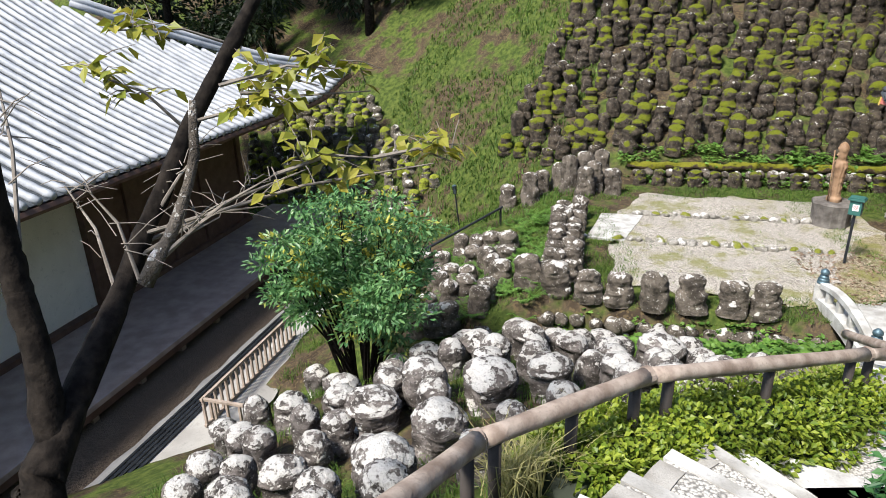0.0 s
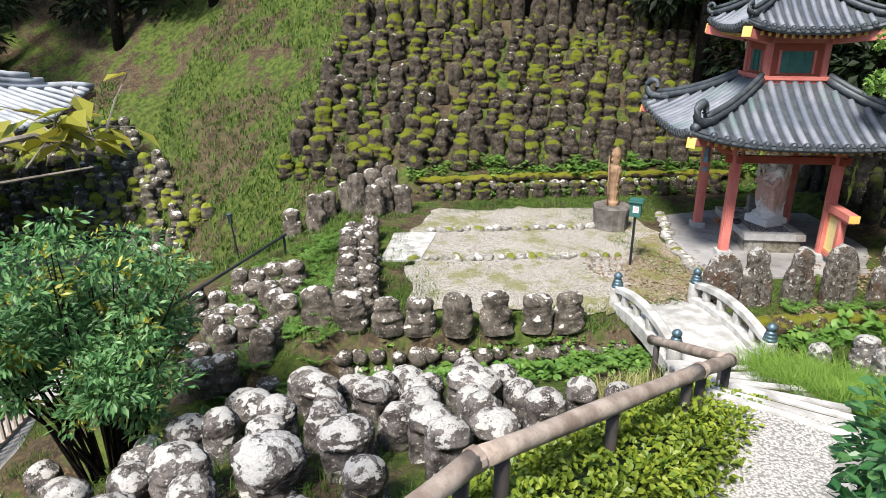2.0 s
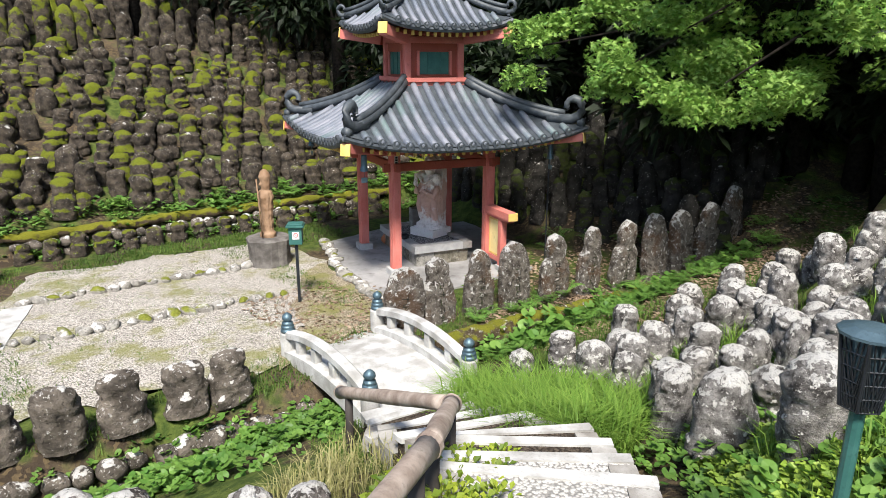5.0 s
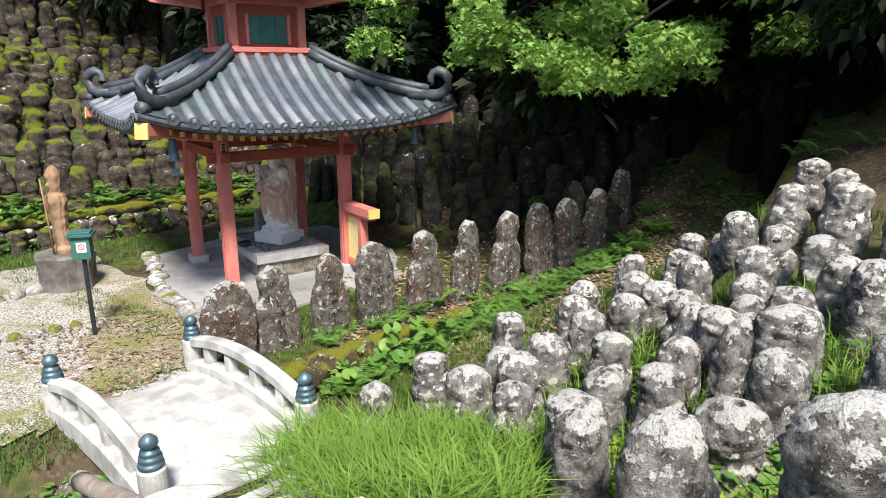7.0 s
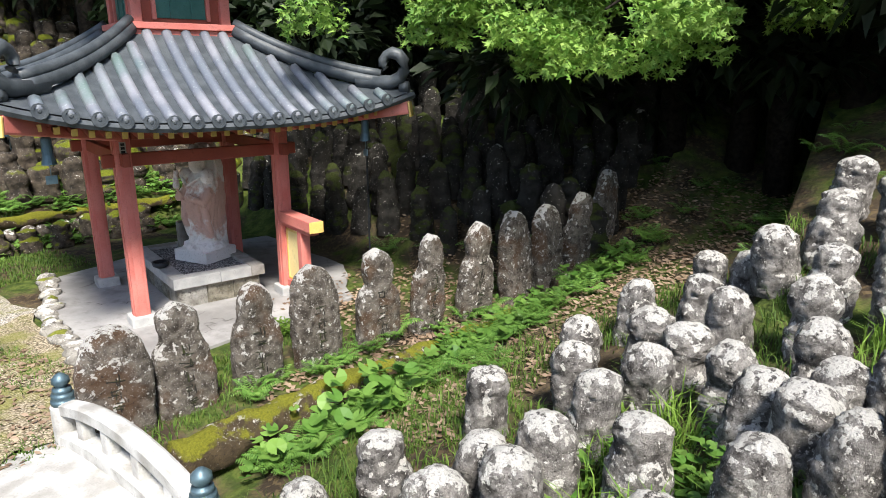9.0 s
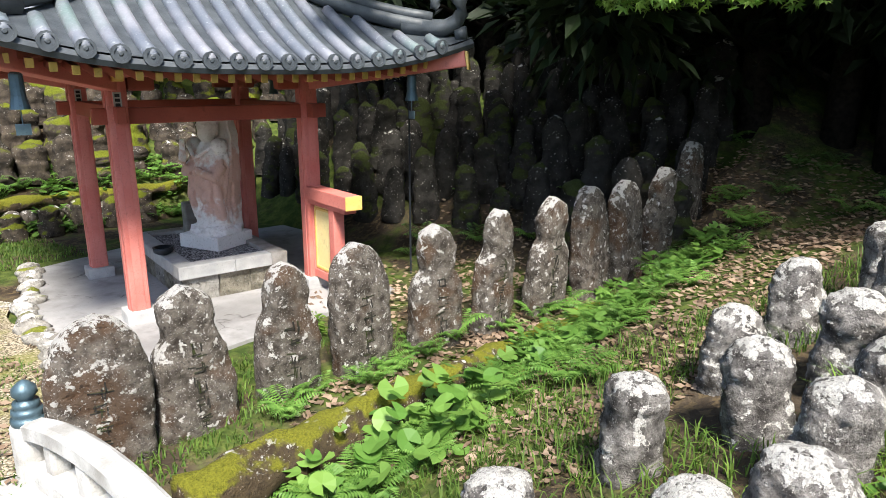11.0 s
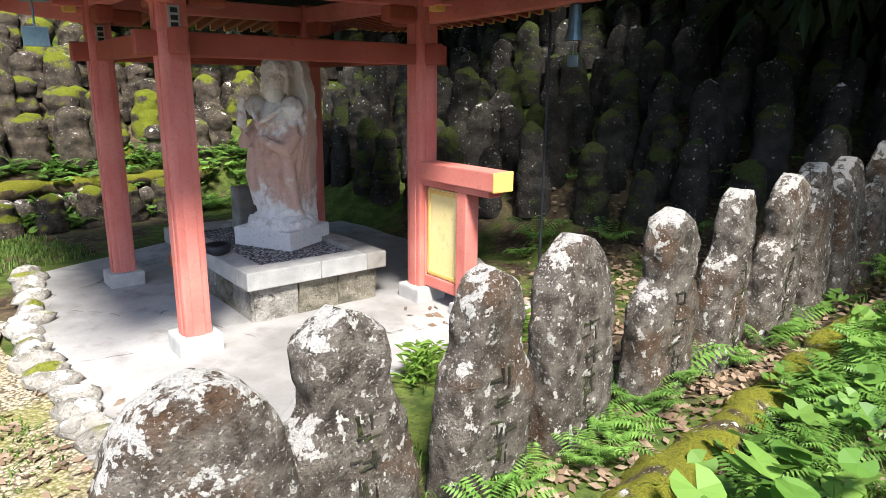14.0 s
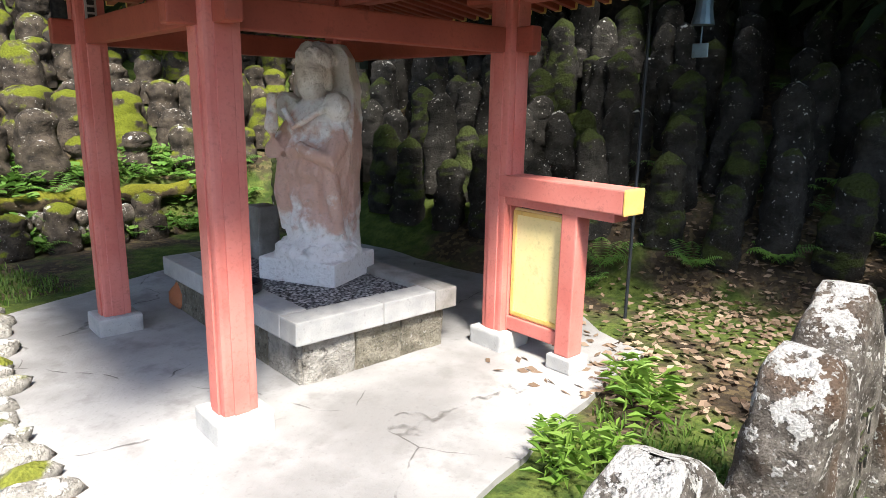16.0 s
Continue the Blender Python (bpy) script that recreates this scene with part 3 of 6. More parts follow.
hip_roof(pavilion, 2.27, 0.66, 2.62, 3.62, 0.3, 19, 0.066, 0.35)
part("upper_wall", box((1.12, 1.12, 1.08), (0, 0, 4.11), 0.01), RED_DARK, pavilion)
for k in range(4):
    r = pose(0, 0, 0, 0, 0, 90 * k)
    part("balcony_rail", box((1.4, 0.07, 0.08), (0, -0.68, 3.72 + 0.004 * k), 0.01), RED, pavilion).matrix_basis = r
    part("balcony_rail", box((1.32, 0.06, 0.06), (0, -0.64, 3.64 + 0.004 * k), 0.01), RED, pavilion).matrix_basis = r
    part("corner_post", box((0.13, 0.13, 0.94), (-0.56, -0.56, 4.12), 0.012), RED, pavilion).matrix_basis = r
    part("head_beam", box((1.2, 0.09, 0.12), (0, -0.585, 4.46 + 0.004 * k), 0.01), RED, pavilion).matrix_basis = r
    part("window_panel", box((0.62, 0.02, 0.42), (0, -0.57, 4.03), 0.004), GREEN_PAINT, pavilion, "dark green lattice window panel").matrix_basis = r
    for s in (-1, 1):
        part("window_post", box((0.05, 0.05, 0.46), (s * 0.34, -0.585, 4.03), 0.006), RED, pavilion).matrix_basis = r
        part("window_slat", box((0.02, 0.03, 0.42), (s * 0.13, -0.585, 4.03), 0.004), GREEN_PAINT, pavilion).matrix_basis = r
hip_roof(pavilion, 1.25, 0.3, 4.68, 5.48, 0.2, 14, 0.05, 0.35, 0.07)
part("roof_cap", box((0.7, 0.7, 0.16), (0, 0, 5.51), 0.03), TILE_EDGE, pavilion)


def wing_panel(m):
    """A low screen that runs out from a pillar: post, capped beam and yellow panel."""
    for nm, size, at, mat, lab in (("wing_post", (0.14, 0.12, 1.0), (0, -0.62, 0.6), RED, ""), ("wing_post_base", (0.2, 0.2, 0.1), (0, -0.62, 0.05), GRANITE, "small granite base"), ("wing_beam", (0.2, 1.0, 0.15), (0, -0.52, 1.17), RED, ""), ("wing_beam_under", (0.15, 0.9, 0.06), (0, -0.5, 1.07), RED, ""), ("wing_beam_end", (0.205, 0.012, 0.155), (0, -1.026, 1.17), YELLOW, "yellow-painted beam end"), ("wing_panel", (0.03, 0.44, 0.78), (0, -0.335, 0.63), PANEL, "pale yellow panel in a deeper yellow frame"), ("wing_sill", (0.08, 0.5, 0.1), (0, -0.33, 0.19), RED, "")):
        part(nm, box(size, at, 0.01), mat, pavilion, lab).matrix_basis = m
    for z in (0.27, 0.99):
        part("panel_frame", box((0.05, 0.44, 0.03), (0, -0.335, z), 0.004), YELLOW, pavilion).matrix_basis = m
    for y in (-0.13, -0.54):
        part("panel_frame", box((0.05, 0.03, 0.74), (0, y, 0.63), 0.004), YELLOW, pavilion).matrix_basis = m


wing_panel(pose(HALF, -HALF, 0))
wing_panel(pose(HALF, HALF, 0, 0, 0, 180))
# name plates on two pillars
for sx, sy in ((-1, 1), (-1, -1)):
    part("name_plate", box((0.075, 0.008, 0.2), (sx * HALF, sy * HALF - 0.11, 2.25), 0.002), GRANITE, pavilion, "small pale plate with dark writing")
    for i in range(4):
        part("plate_writing", box((0.045, 0.004, 0.03), (sx * HALF, sy * HALF - 0.116, 2.32 - 0.045 * i), 0), METAL_DARK, pavilion)
# wind bells under the corners
for k in range(4):
    bm = bmesh.new()
    add_lathe(bm, ((0.025, 0.3), (0.05, 0.27), (0.055, 0.1), (0.075, 0.0), (0.06, 0.0)), 14)
    add_tube(bm, [(0, 0, 0.28), (0, 0, 0.45)], 0.008, 6)
    add_box(bm, (0.11, 0.01, 0.09), pose(0, 0, -0.16), 0.003)
    add_tube(bm, [(0, 0, 0.02), (0, 0, -0.14)], 0.005, 6)
    part("wind_bell", bm, BRONZE, pavilion, "blue-green bronze wind bell").matrix_basis = pose(0, 0, 0, 0, 0, 90 * k) @ pose(-1.9, -1.9, 2.24)

FACING = stone_material("facing_stone", (0.15, 0.135, 0.1), (0.36, 0.33, 0.26), 0.35, 0.5, (0.13, 0.13, 0.03), scale=1.6)
# statue on its plinth
plinth = thing("plinth", pose(11.66, 13.84, 0.03, 0, 0, PTURN), "long stone plinth with granite rim and gravel bed", "plinth")
HX, HY = 0.65, 1.08
for i, (turn, half, out) in enumerate(((0, HX, HY), (90, HY, HX), (180, HX, HY), (270, HY, HX))):
    r = pose(0, 0, 0, 0, 0, turn)
    for k in (-1, 1):
        # each side of the rim is laid in two lengths, butted at the corners
        length = half - (0.0 if k < 0 else 0.2)
        part("rim", box((length - 0.003, 0.2, 0.15), (k * length / 2, -out + 0.1, 0.36), 0.012), OLD_GRANITE if (i + k) % 3 == 0 else GRANITE, plinth).matrix_basis = r
    count = 3 if half == HX else 5
    wide = (2 * half - 0.16) / count
    for j in range(count):
        stone = box((wide - 0.008, 0.1, 0.3), (0, 0, 0), 0.014)
        bmesh.ops.subdivide_edges(stone, edges=stone.edges[:], cuts=3, use_grid_fill=True)
        for vert in stone.verts:
            vert.co += 0.014 * noise.noise_vector(vert.co * 9 + Vector((5 * i, 3 * j, 0)))
        part("facing_stone", stone, PALE if (i, j) in ((0, 0), (3, 4), (3, 2)) else FACING, plinth).matrix_basis = r @ pose(-half + 0.08 + wide * (j + 0.5), -out + 0.11, 0.14)
part("gravel_bed", box((2 * HX - 0.36, 2 * HY - 0.36, 0.38), (0, 0, 0.2), 0.0), PEBBLES, plinth, "loose grey gravel")


def carved_figure(seed, height, width, rings=70, segs=56, deep=0.035):
    """A standing robed figure: one mesh shaped in rings."""
    bm = bmesh.new()
    rows = []
    prof = ((0, 0.5), (0.07, 0.52), (0.1, 0.37), (0.3, 0.36), (0.5, 0.42), (0.61, 0.46), (0.67, 0.41), (0.7, 0.27), (0.73, 0.28), (0.79, 0.33), (0.85, 0.34), (0.865, 0.37), (0.9, 0.36), (0.96, 0.26), (0.99, 0.15), (1.0, 0.04))
    for j in range(rings + 1):
        t = j / rings
        r = np.interp(t, *zip(*prof)) * width
        ring = []
        for i in range(segs):
            a = 2 * math.pi * i / segs
            fold = deep * width * (abs(math.sin(5.5 * a + 0.9 * math.sin(5 * t))) - 0.5 + 0.6 * math.sin(26 * t + 2.2 * math.cos(a)) * max(0.0, math.cos(a))) * smooth_step(t, 0.02, 0.2) * (1 - smooth_step(t, 0.6, 0.74))
            front = max(0.0, math.cos(a))
            arm = 0.09 * width * math.exp(-((t - 0.6) / 0.06) ** 2) * math.exp(-((abs(a if a < math.pi else a - 2 * math.pi) - 0.5) / 0.3) ** 2)
            face = 0.10 * width * math.exp(-((t - 0.785) / 0.022) ** 2) * math.exp(-((a if a < math.pi else a - 2 * math.pi) / 0.16) ** 2)
            x = (r + fold + arm + face) * math.cos(a) * 0.86
            y = (r + fold + arm) * math.sin(a)
            p = Vector((x, y, t * height))
            p *= 1 + 0.0
            nn = noise.noise(p * 9 + Vector((seed, 0, 0))) * 0.03 * width / 0.6 + noise.noise(p * 26) * 0.009
            p += Vector((math.cos(a), math.sin(a), 0)) * nn
            ring.append(bm.verts.new(p))
        rows.append(ring)
    for a, b in zip(rows, rows[1:]):
        for i in range(segs):
            bm.faces.new((a[i], a[(i + 1) % segs], b[(i + 1) % segs], b[i]))
    bm.faces.new(rows[-1])
    return bm


def statue_material():
    """Carved stone: whitish where the face and chest are cut, a rosy brown crust on the robe."""
    n = Nodes("pinkish_carved_stone", 0.88, spec=0.25)
    big, fine = n.noise(7, 5, 0.6), n.noise(42, 4, 0.65)
    split = n.t.nodes.new("ShaderNodeSeparateXYZ")
    n.t.links.new(n.co.outputs["Object"], split.inputs[0])
    crust = n.math("ADD", n.math("MULTIPLY", big, 0.9), n.math("MULTIPLY", n.math("ABSOLUTE", n.math("SUBTRACT", split.outputs[2], 0.62)), -0.75))
    c = n.mix(n.step(crust, 0.12, 0.3), (0.74, 0.71, 0.68), (0.56, 0.36, 0.29))
    c = n.mix(n.math("MULTIPLY", n.step(fine, 0.5, 0.75), 0.5), c, (0.3, 0.24, 0.2))
    c = n.mix(n.math("MULTIPLY", n.step(n.noise(3.1, 4), 0.58, 0.7), 0.5), c, (0.24, 0.21, 0.18))
    n.bump(n.math("ADD", n.math("MULTIPLY", big, 1.2), fine), 0.8, 0.02)
    return n.done(c)


STATUE_STONE = statue_material()


def robed_statue():
    """A standing robed figure before a tall rough slab, on a rough block, all carved from one stone; it faces +x."""
    bm = bmesh.new()
    rings, segs = 64, 56
    rows = []
    for j in range(rings + 1):
        t = j / rings
        wide = np.interp(t, (0, 0.1, 0.3, 0.55, 0.78, 0.9, 0.96, 1), (0.235, 0.215, 0.2, 0.235, 0.255, 0.215, 0.12, 0.08))
        deep = np.interp(t, (0, 0.1, 0.3, 0.6, 0.8, 0.92, 1), (0.2, 0.18, 0.165, 0.19, 0.175, 0.13, 0.08))
        ring = []
        for i in range(segs):
            a = 2 * math.pi * i / segs
            b = a if a < math.pi else a - 2 * math.pi
            k = 1 - smooth_step(t, 0.78, 0.9)
            hang = 0.016 * math.sin(13 * b + 2.2 * math.sin(4 * t)) * k * smooth_step(t, 0.02, 0.12)
            swag = 0.016 * math.sin(38 * t - 5.5 * math.cos(b)) * math.exp(-(b / 1.0) ** 2) * k
            sleeve = 0.05 * math.exp(-((abs(b) - 1.15) / 0.35) ** 2) * math.exp(-((t - 0.55) / 0.2) ** 2)
            r = 1 + (hang + swag + sleeve) / 0.2
            p = Vector((deep * r * math.cos(a) - 0.03 * t, wide * r * math.sin(a), 0.14 + 0.98 * t))
            ring.append(bm.verts.new(p + 0.012 * noise.noise_vector(p * 11)))
        rows.append(ring)
    for a, b in zip(rows, rows[1:]):
        for i in range(segs):
            bm.faces.new((a[i], a[(i + 1) % segs], b[(i + 1) % segs], b[i]))
    bm.faces.new(rows[-1]), bm.faces.new(rows[0][::-1])

    def ball(at, size, lump=0.05, seed=0.0, turn=(0, 0, 0), detail=3):
        got = bmesh.ops.create_icosphere(bm, subdivisions=detail, radius=1.0)
        m = Matrix.Translation(at) @ pose(0, 0, 0, *turn) @ Matrix.Diagonal((*size, 1))
        for v in got["verts"]:
            v.co = m @ (v.co * (1 + lump * noise.noise(3 * v.co + Vector((seed, 0, 0)))))

    ball((0.0, 0, 1.26), (0.125, 0.115, 0.155), 0.04)
    ball((0.02, 0, 1.19), (0.105, 0.1, 0.1), 0.04)
    ball((0.118, 0, 1.235), (0.02, 0.017, 0.036), 0)
    ball((0.095, 0, 1.185), (0.022, 0.035, 0.012), 0)
    for k in (-1, 1):
        ball((0.1, 0.045 * k, 1.285), (0.02, 0.036, 0.011), 0, 0, (0, 0, 0))
        ball((-0.01, 0.118 * k, 1.225), (0.03, 0.022, 0.075), 0.1)
        ball((0.03, 0.19 * k, 1.06), (0.1, 0.09, 0.09), 0.15, k)
    ball((-0.03, 0, 1.37), (0.13, 0.13, 0.1), 0.25, 4)
    for q in range(9):
        a = 0.7 * q
        ball((-0.02 + 0.1 * math.cos(a), 0.1 * math.sin(a), 1.36 + 0.02 * math.sin(3 * a)), (0.04, 0.04, 0.05), 0.2, q, (0, 0, 0), 2)
    # raised hand with its sleeve, and the hand before the breast
    add_tube(bm, [(0.05, -0.2, 0.85), (0.17, -0.23, 0.78), (0.22, -0.2, 0.92), (0.22, -0.19, 1.02)], [0.075, 0.07, 0.05, 0.036], 12)
    for q in range(4):
        add_tube(bm, [(0.22, -0.215 + 0.017 * q, 1.0), (0.225, -0.217 + 0.019 * q, 1.09), (0.215, -0.217 + 0.02 * q, 1.14)], [0.014, 0.013, 0.009], 8)
    add_tube(bm, [(0.05, 0.21, 0.85), (0.16, 0.2, 0.72), (0.22, 0.07, 0.78), (0.22, 0.0, 0.82)], [0.075, 0.07, 0.045, 0.035], 12)
    for k in (-1, 1):
        add_tube(bm, [(0.12, 0.17 * k, 0.74), (0.12, 0.2 * k, 0.5), (0.06, 0.22 * k, 0.24)], [0.05, 0.06, 0.03], 10)
    add_tube(bm, [(0.17, -0.13, 1.04), (0.21, -0.03, 0.93), (0.2, 0.08, 0.99), (0.12, 0.17, 1.06)], 0.024, 10)
    # rough slab behind, pointed at the top
    back = []
    for q in range(29):
        t = q / 28
        w = np.interp(t, (0, 0.3, 0.62, 0.8, 0.93, 1), (0.23, 0.23, 0.25, 0.24, 0.2, 0.13))
        back.append([bm.verts.new(Vector((x, y * w, 0.1 + 1.36 * t)) + 0.02 * noise.noise_vector(Vector((7 * x, 6 * y, 9 * t)))) for x, y in ((-0.1, -1), (-0.1, -0.4), (-0.1, 0.4), (-0.1, 1), (-0.24, 0.95), (-0.26, 0), (-0.24, -0.95))])
    for a, b in zip(back, back[1:]):
        for i in range(7):
            bm.faces.new((a[i], a[(i + 1) % 7], b[(i + 1) % 7], b[i]))
    bm.faces.new(back[-1]), bm.faces.new(back[0][::-1])
    # rough rock at the feet over a dressed block
    add_box(bm, (0.58, 0.6, 0.16), pose(0, 0, 0.0), 0.012)
    for q in range(16):
        a = 0.393 * q
        ball((0.22 * math.cos(a), 0.23 * math.sin(a), 0.1), (0.085, 0.085, 0.07), 0.5, q * 1.7, (0, 0, 0), 2)
    bmesh.ops.recalc_face_normals(bm, faces=bm.faces)
    return bm


STX, STY = 11.79, 13.76
statue = thing("statue", pose(STX, STY, 0.5, 0, 0, PTURN + 206) @ Matrix.Diagonal((1.06, 1.1, 1.13, 1)), "pale rosy stone statue of a robed figure with raised hand", "statue", bm=robed_statue(), material=STATUE_STONE, smooth=True)
weld = statue.modifiers.new("one_stone", "REMESH")
weld.mode, weld.voxel_size, weld.use_smooth_shade = "VOXEL", 0.011, True
CLAY = plain_material("orange_clay", (0.36, 0.12, 0.05), (0.45, 0.17, 0.08), 6, 0.7)
thing("clay_pot", pose(11.48, 14.93, 0.03), "small orange clay pot beside the pillar base", "pot", bm=add_lathe(bmesh.new(), ((0.06, 0), (0.12, 0.06), (0.12, 0.14), (0.07, 0.2), (0.05, 0.24), (0.065, 0.27), (0.04, 0.27)), 16), material=CLAY, smooth=True)
thing("stone_block", pose(11.98, 14.5, 0.41, 0, 0, PTURN), "rough upright stone block on the plinth", "stone", bm=box((0.2, 0.22, 0.46), (0, 0, 0.23), 0.025), material=OLD_GRANITE)
bowl = add_lathe(bmesh.new(), ((0.06, 0), (0.11, 0.03), (0.12, 0.09), (0.1, 0.09), (0.08, 0.03)), 18)
thing("offering_bowl", pose(10.98, 13.72, 0.465), "small dark metal offering bowl on the plinth", "bowl", bm=bowl, material=METAL_DARK, smooth=True)

thing("metal_rod", pose(13.23, 11.69, 0.0), "thin dark upright metal rod under the eave corner", "rod", bm=add_tube(bmesh.new(), [(0, 0, -0.1), (0, 0, 2.55)], 0.014, 8), material=METAL_DARK)

# ---- bridge ----
bridge = thing("bridge", pose(7.27, 10.02, 0, 0, 0, -6.5), "small white arched stone bridge with railings", "bridge")
LEN, WID = 2.24, 1.5


def arch(y):
    return 0.12 - 0.10 * (2 * y / LEN) ** 2


bm = bmesh.new()
n = 20
prev = None
for i in range(n + 1):
    y = -LEN / 2 - 0.25 + (LEN + 0.5) * i / n
    row = [bm.verts.new((sx * (WID / 2 - 0.09), y, arch(y) - dz)) for sx, dz in ((-1, 0), (1, 0), (1, 0.2), (-1, 0.2))]
    if prev:
        for k in range(4):
            bm.faces.new((prev[k], prev[(k + 1) % 4], row[(k + 1) % 4], row[k]))
    else:
        bm.faces.new(row[::-1])
    prev = row
bm.faces.new(prev)
bmesh.ops.recalc_face_normals(bm, faces=bm.faces)
part("deck", bm, WHITE_STONE, bridge)
for sx in (-1, 1):
    for nm, lo, hi, wd, c in (("kerb_beam", -0.12, 0.12, 0.2, 0.0), ("hand_rail", 0.34, 0.45, 0.15, 0.13)):
        bm = bmesh.new()
        prev = None
        for i in range(n + 1):
            y = -LEN / 2 + LEN * i / n
            z = arch(y) * (1.9 if nm == "hand_rail" else 1.3) - 0.03 - c * 0.5
            row = [bm.verts.new((sx * WID / 2 + dx * wd / 2, y, z + dz)) for dx, dz in ((-1, lo), (1, lo), (1, hi - 0.02), (0.6, hi), (-0.6, hi), (-1, hi - 0.02))]
            if prev:
                for k in range(6):
                    bm.faces.new((prev[k], prev[(k + 1) % 6], row[(k + 1) % 6], row[k]))
            prev = row
        bmesh.ops.recalc_face_normals(bm, faces=bm.faces)
        part(nm, bm, WHITE_STONE, bridge)
    for y in (-0.72, -0.25, 0.25, 0.72):
        part("baluster", box((0.11, 0.13, 0.26), (sx * WID / 2, y, arch(y) + 0.19), 0.025), WHITE_STONE, bridge)
    for sy in (-1, 1):
        post = part("post", add_lathe(bmesh.new(), ((0.115, -0.5), (0.115, 0.36), (0.1, 0.38)), 20), WHITE_STONE, bridge, smooth=False)
        post.location = (sx * WID / 2, sy * LEN / 2, 0.0)
        cap = add_lathe(bmesh.new(), ((0.1, 0.38), (0.105, 0.4), (0.1, 0.425), (0.085, 0.43), (0.095, 0.45), (0.09, 0.48), (0.07, 0.485), (0.08, 0.5), (0.075, 0.53), (0.045, 0.535), (0.05, 0.55), (0.075, 0.58), (0.07, 0.62), (0.035, 0.655), (0.008, 0.67)), 20)
        part("finial", cap, BRONZE, post, "blue-green bronze onion finial", smooth=True)

# ---- path with steps ----
def along(s):
    """A point of the path's middle line, and its direction, s metres on."""
    i = int(np.searchsorted(TRACK_S, s, "right")) - 1
    i = max(0, min(i, len(TRACK_S) - 2))
    k = (s - TRACK_S[i]) / (TRACK_S[i + 1] - TRACK_S[i])
    p = TRACK_XY[i] + k * (TRACK_XY[i + 1] - TRACK_XY[i])
    return p, TRACK_Z[i] + k * (TRACK_Z[i + 1] - TRACK_Z[i])


TRACK_S = np.r_[0, np.cumsum(np.hypot(*np.diff(TRACK_XY, axis=0).T))]
total = TRACK_S[-1]
stairs = thing("stairs", pose(0, 0, 0), "curving garden path with shallow white stone steps", "stairs", kind="structure")
cuts = [0.0]
z_last = along(0)[1]
for s in np.arange(0.05, total, 0.05):
    if z_last - along(s)[1] > 0.195:
        cuts.append(s)
        z_last = along(s)[1]
cuts.append(total + 0.15)
WIDE = 0.58


def crossways(s):
    a, b = along(max(0, s - 0.4))[0], along(min(total, s + 0.4))[0]
    d = (b - a) / np.hypot(*(b - a))
    side = np.array((-d[1], d[0]))
    return along(s)[0] + (0.3 - 0.56 * (1 - smooth_step(along(s)[0][1], 3.2, 5.0)) + 0.38 * smooth_step(along(s)[0][1], 5.9, 7.0) * (1 - smooth_step(along(s)[0][1], 7.6, 8.3))) * side, side, d


def slab(s0, s1, z, thick, wide, n=5):
    bm = bmesh.new()
    prev = None
    for i in range(n + 1):
        p, side, d = crossways(s0 + (s1 - s0) * i / n)
        if s0 + (s1 - s0) * i / n > total:
            p = p + d * (s0 + (s1 - s0) * i / n - total)
        row = [bm.verts.new((*(p + side * k * wide), z - dz)) for k, dz in ((1, 0), (-1, 0), (-1, thick), (1, thick))]
        if prev:
            for k in range(4):
                bm.faces.new((prev[k], prev[(k + 1) % 4], row[(k + 1) % 4], row[k]))
        else:
            bm.faces.new(row[::-1])
        prev = row
    bm.faces.new(prev)
    bmesh.ops.recalc_face_normals(bm, faces=bm.faces)
    return bm


for a, b in zip(cuts, cuts[1:]):
    z = along(a)[1]
    z = z if a else z
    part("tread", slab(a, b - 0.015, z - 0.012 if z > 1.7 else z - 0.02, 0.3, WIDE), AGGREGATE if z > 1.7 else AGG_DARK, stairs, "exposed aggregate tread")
    part("nosing", slab(b - 0.095, b, z, 0.05, WIDE + 0.03, 2), WHITE_STONE, stairs, "white granite nosing")
    for k in (1, -1):
        bm = bmesh.new()
        prev = None
        for i in range(6):
            p, side, d = crossways(min(total, a + (b - 0.13 - a) * i / 5))
            row = [bm.verts.new((*(p + side * k * w2), z + dz)) for w2, dz in ((WIDE - 0.14, 0.003), (WIDE + 0.03, 0.003), (WIDE + 0.03, -0.3), (WIDE - 0.14, -0.3))]
            if prev:
                for q in range(4):
                    bm.faces.new((prev[q], prev[(q + 1) % 4], row[(q + 1) % 4], row[q]))
            prev = row
        bmesh.ops.recalc_face_normals(bm, faces=bm.faces)
        part("edging", bm, OLD_GRANITE, stairs, "grey granite edging")

# ---- handrail ----
rail = thing("handrail", pose(0, 0, 0), "brown concrete log handrail on dark posts", "handrail")
RAIL_LINE = [(-0.15, 1.1, 3.95), (0.57, 3.0, 3.18), (1.75, 4.05, 2.95), (4.09, 5.47, 2.31), (5.14, 6.37, 1.77), (5.7, 8.57, 0.8)]
for a, b in zip(RAIL_LINE, RAIL_LINE[1:]):
    a, b = Vector(a), Vector(b)
    n = 8
    part("log", add_tube(bmesh.new(), [a.lerp(b, i / n) for i in range(n + 1)], [0.062 + 0.004 * math.sin(5 * i) for i in range(n + 1)], 14), RAIL, rail, smooth=True)
for p in RAIL_LINE[1:]:
    part("joint", add_tube(bmesh.new(), [Vector(p) - Vector((0.02, 0.01, 0)), Vector(p) + Vector((0.02, 0.01, 0))], 0.072, 12), RAIL, rail)
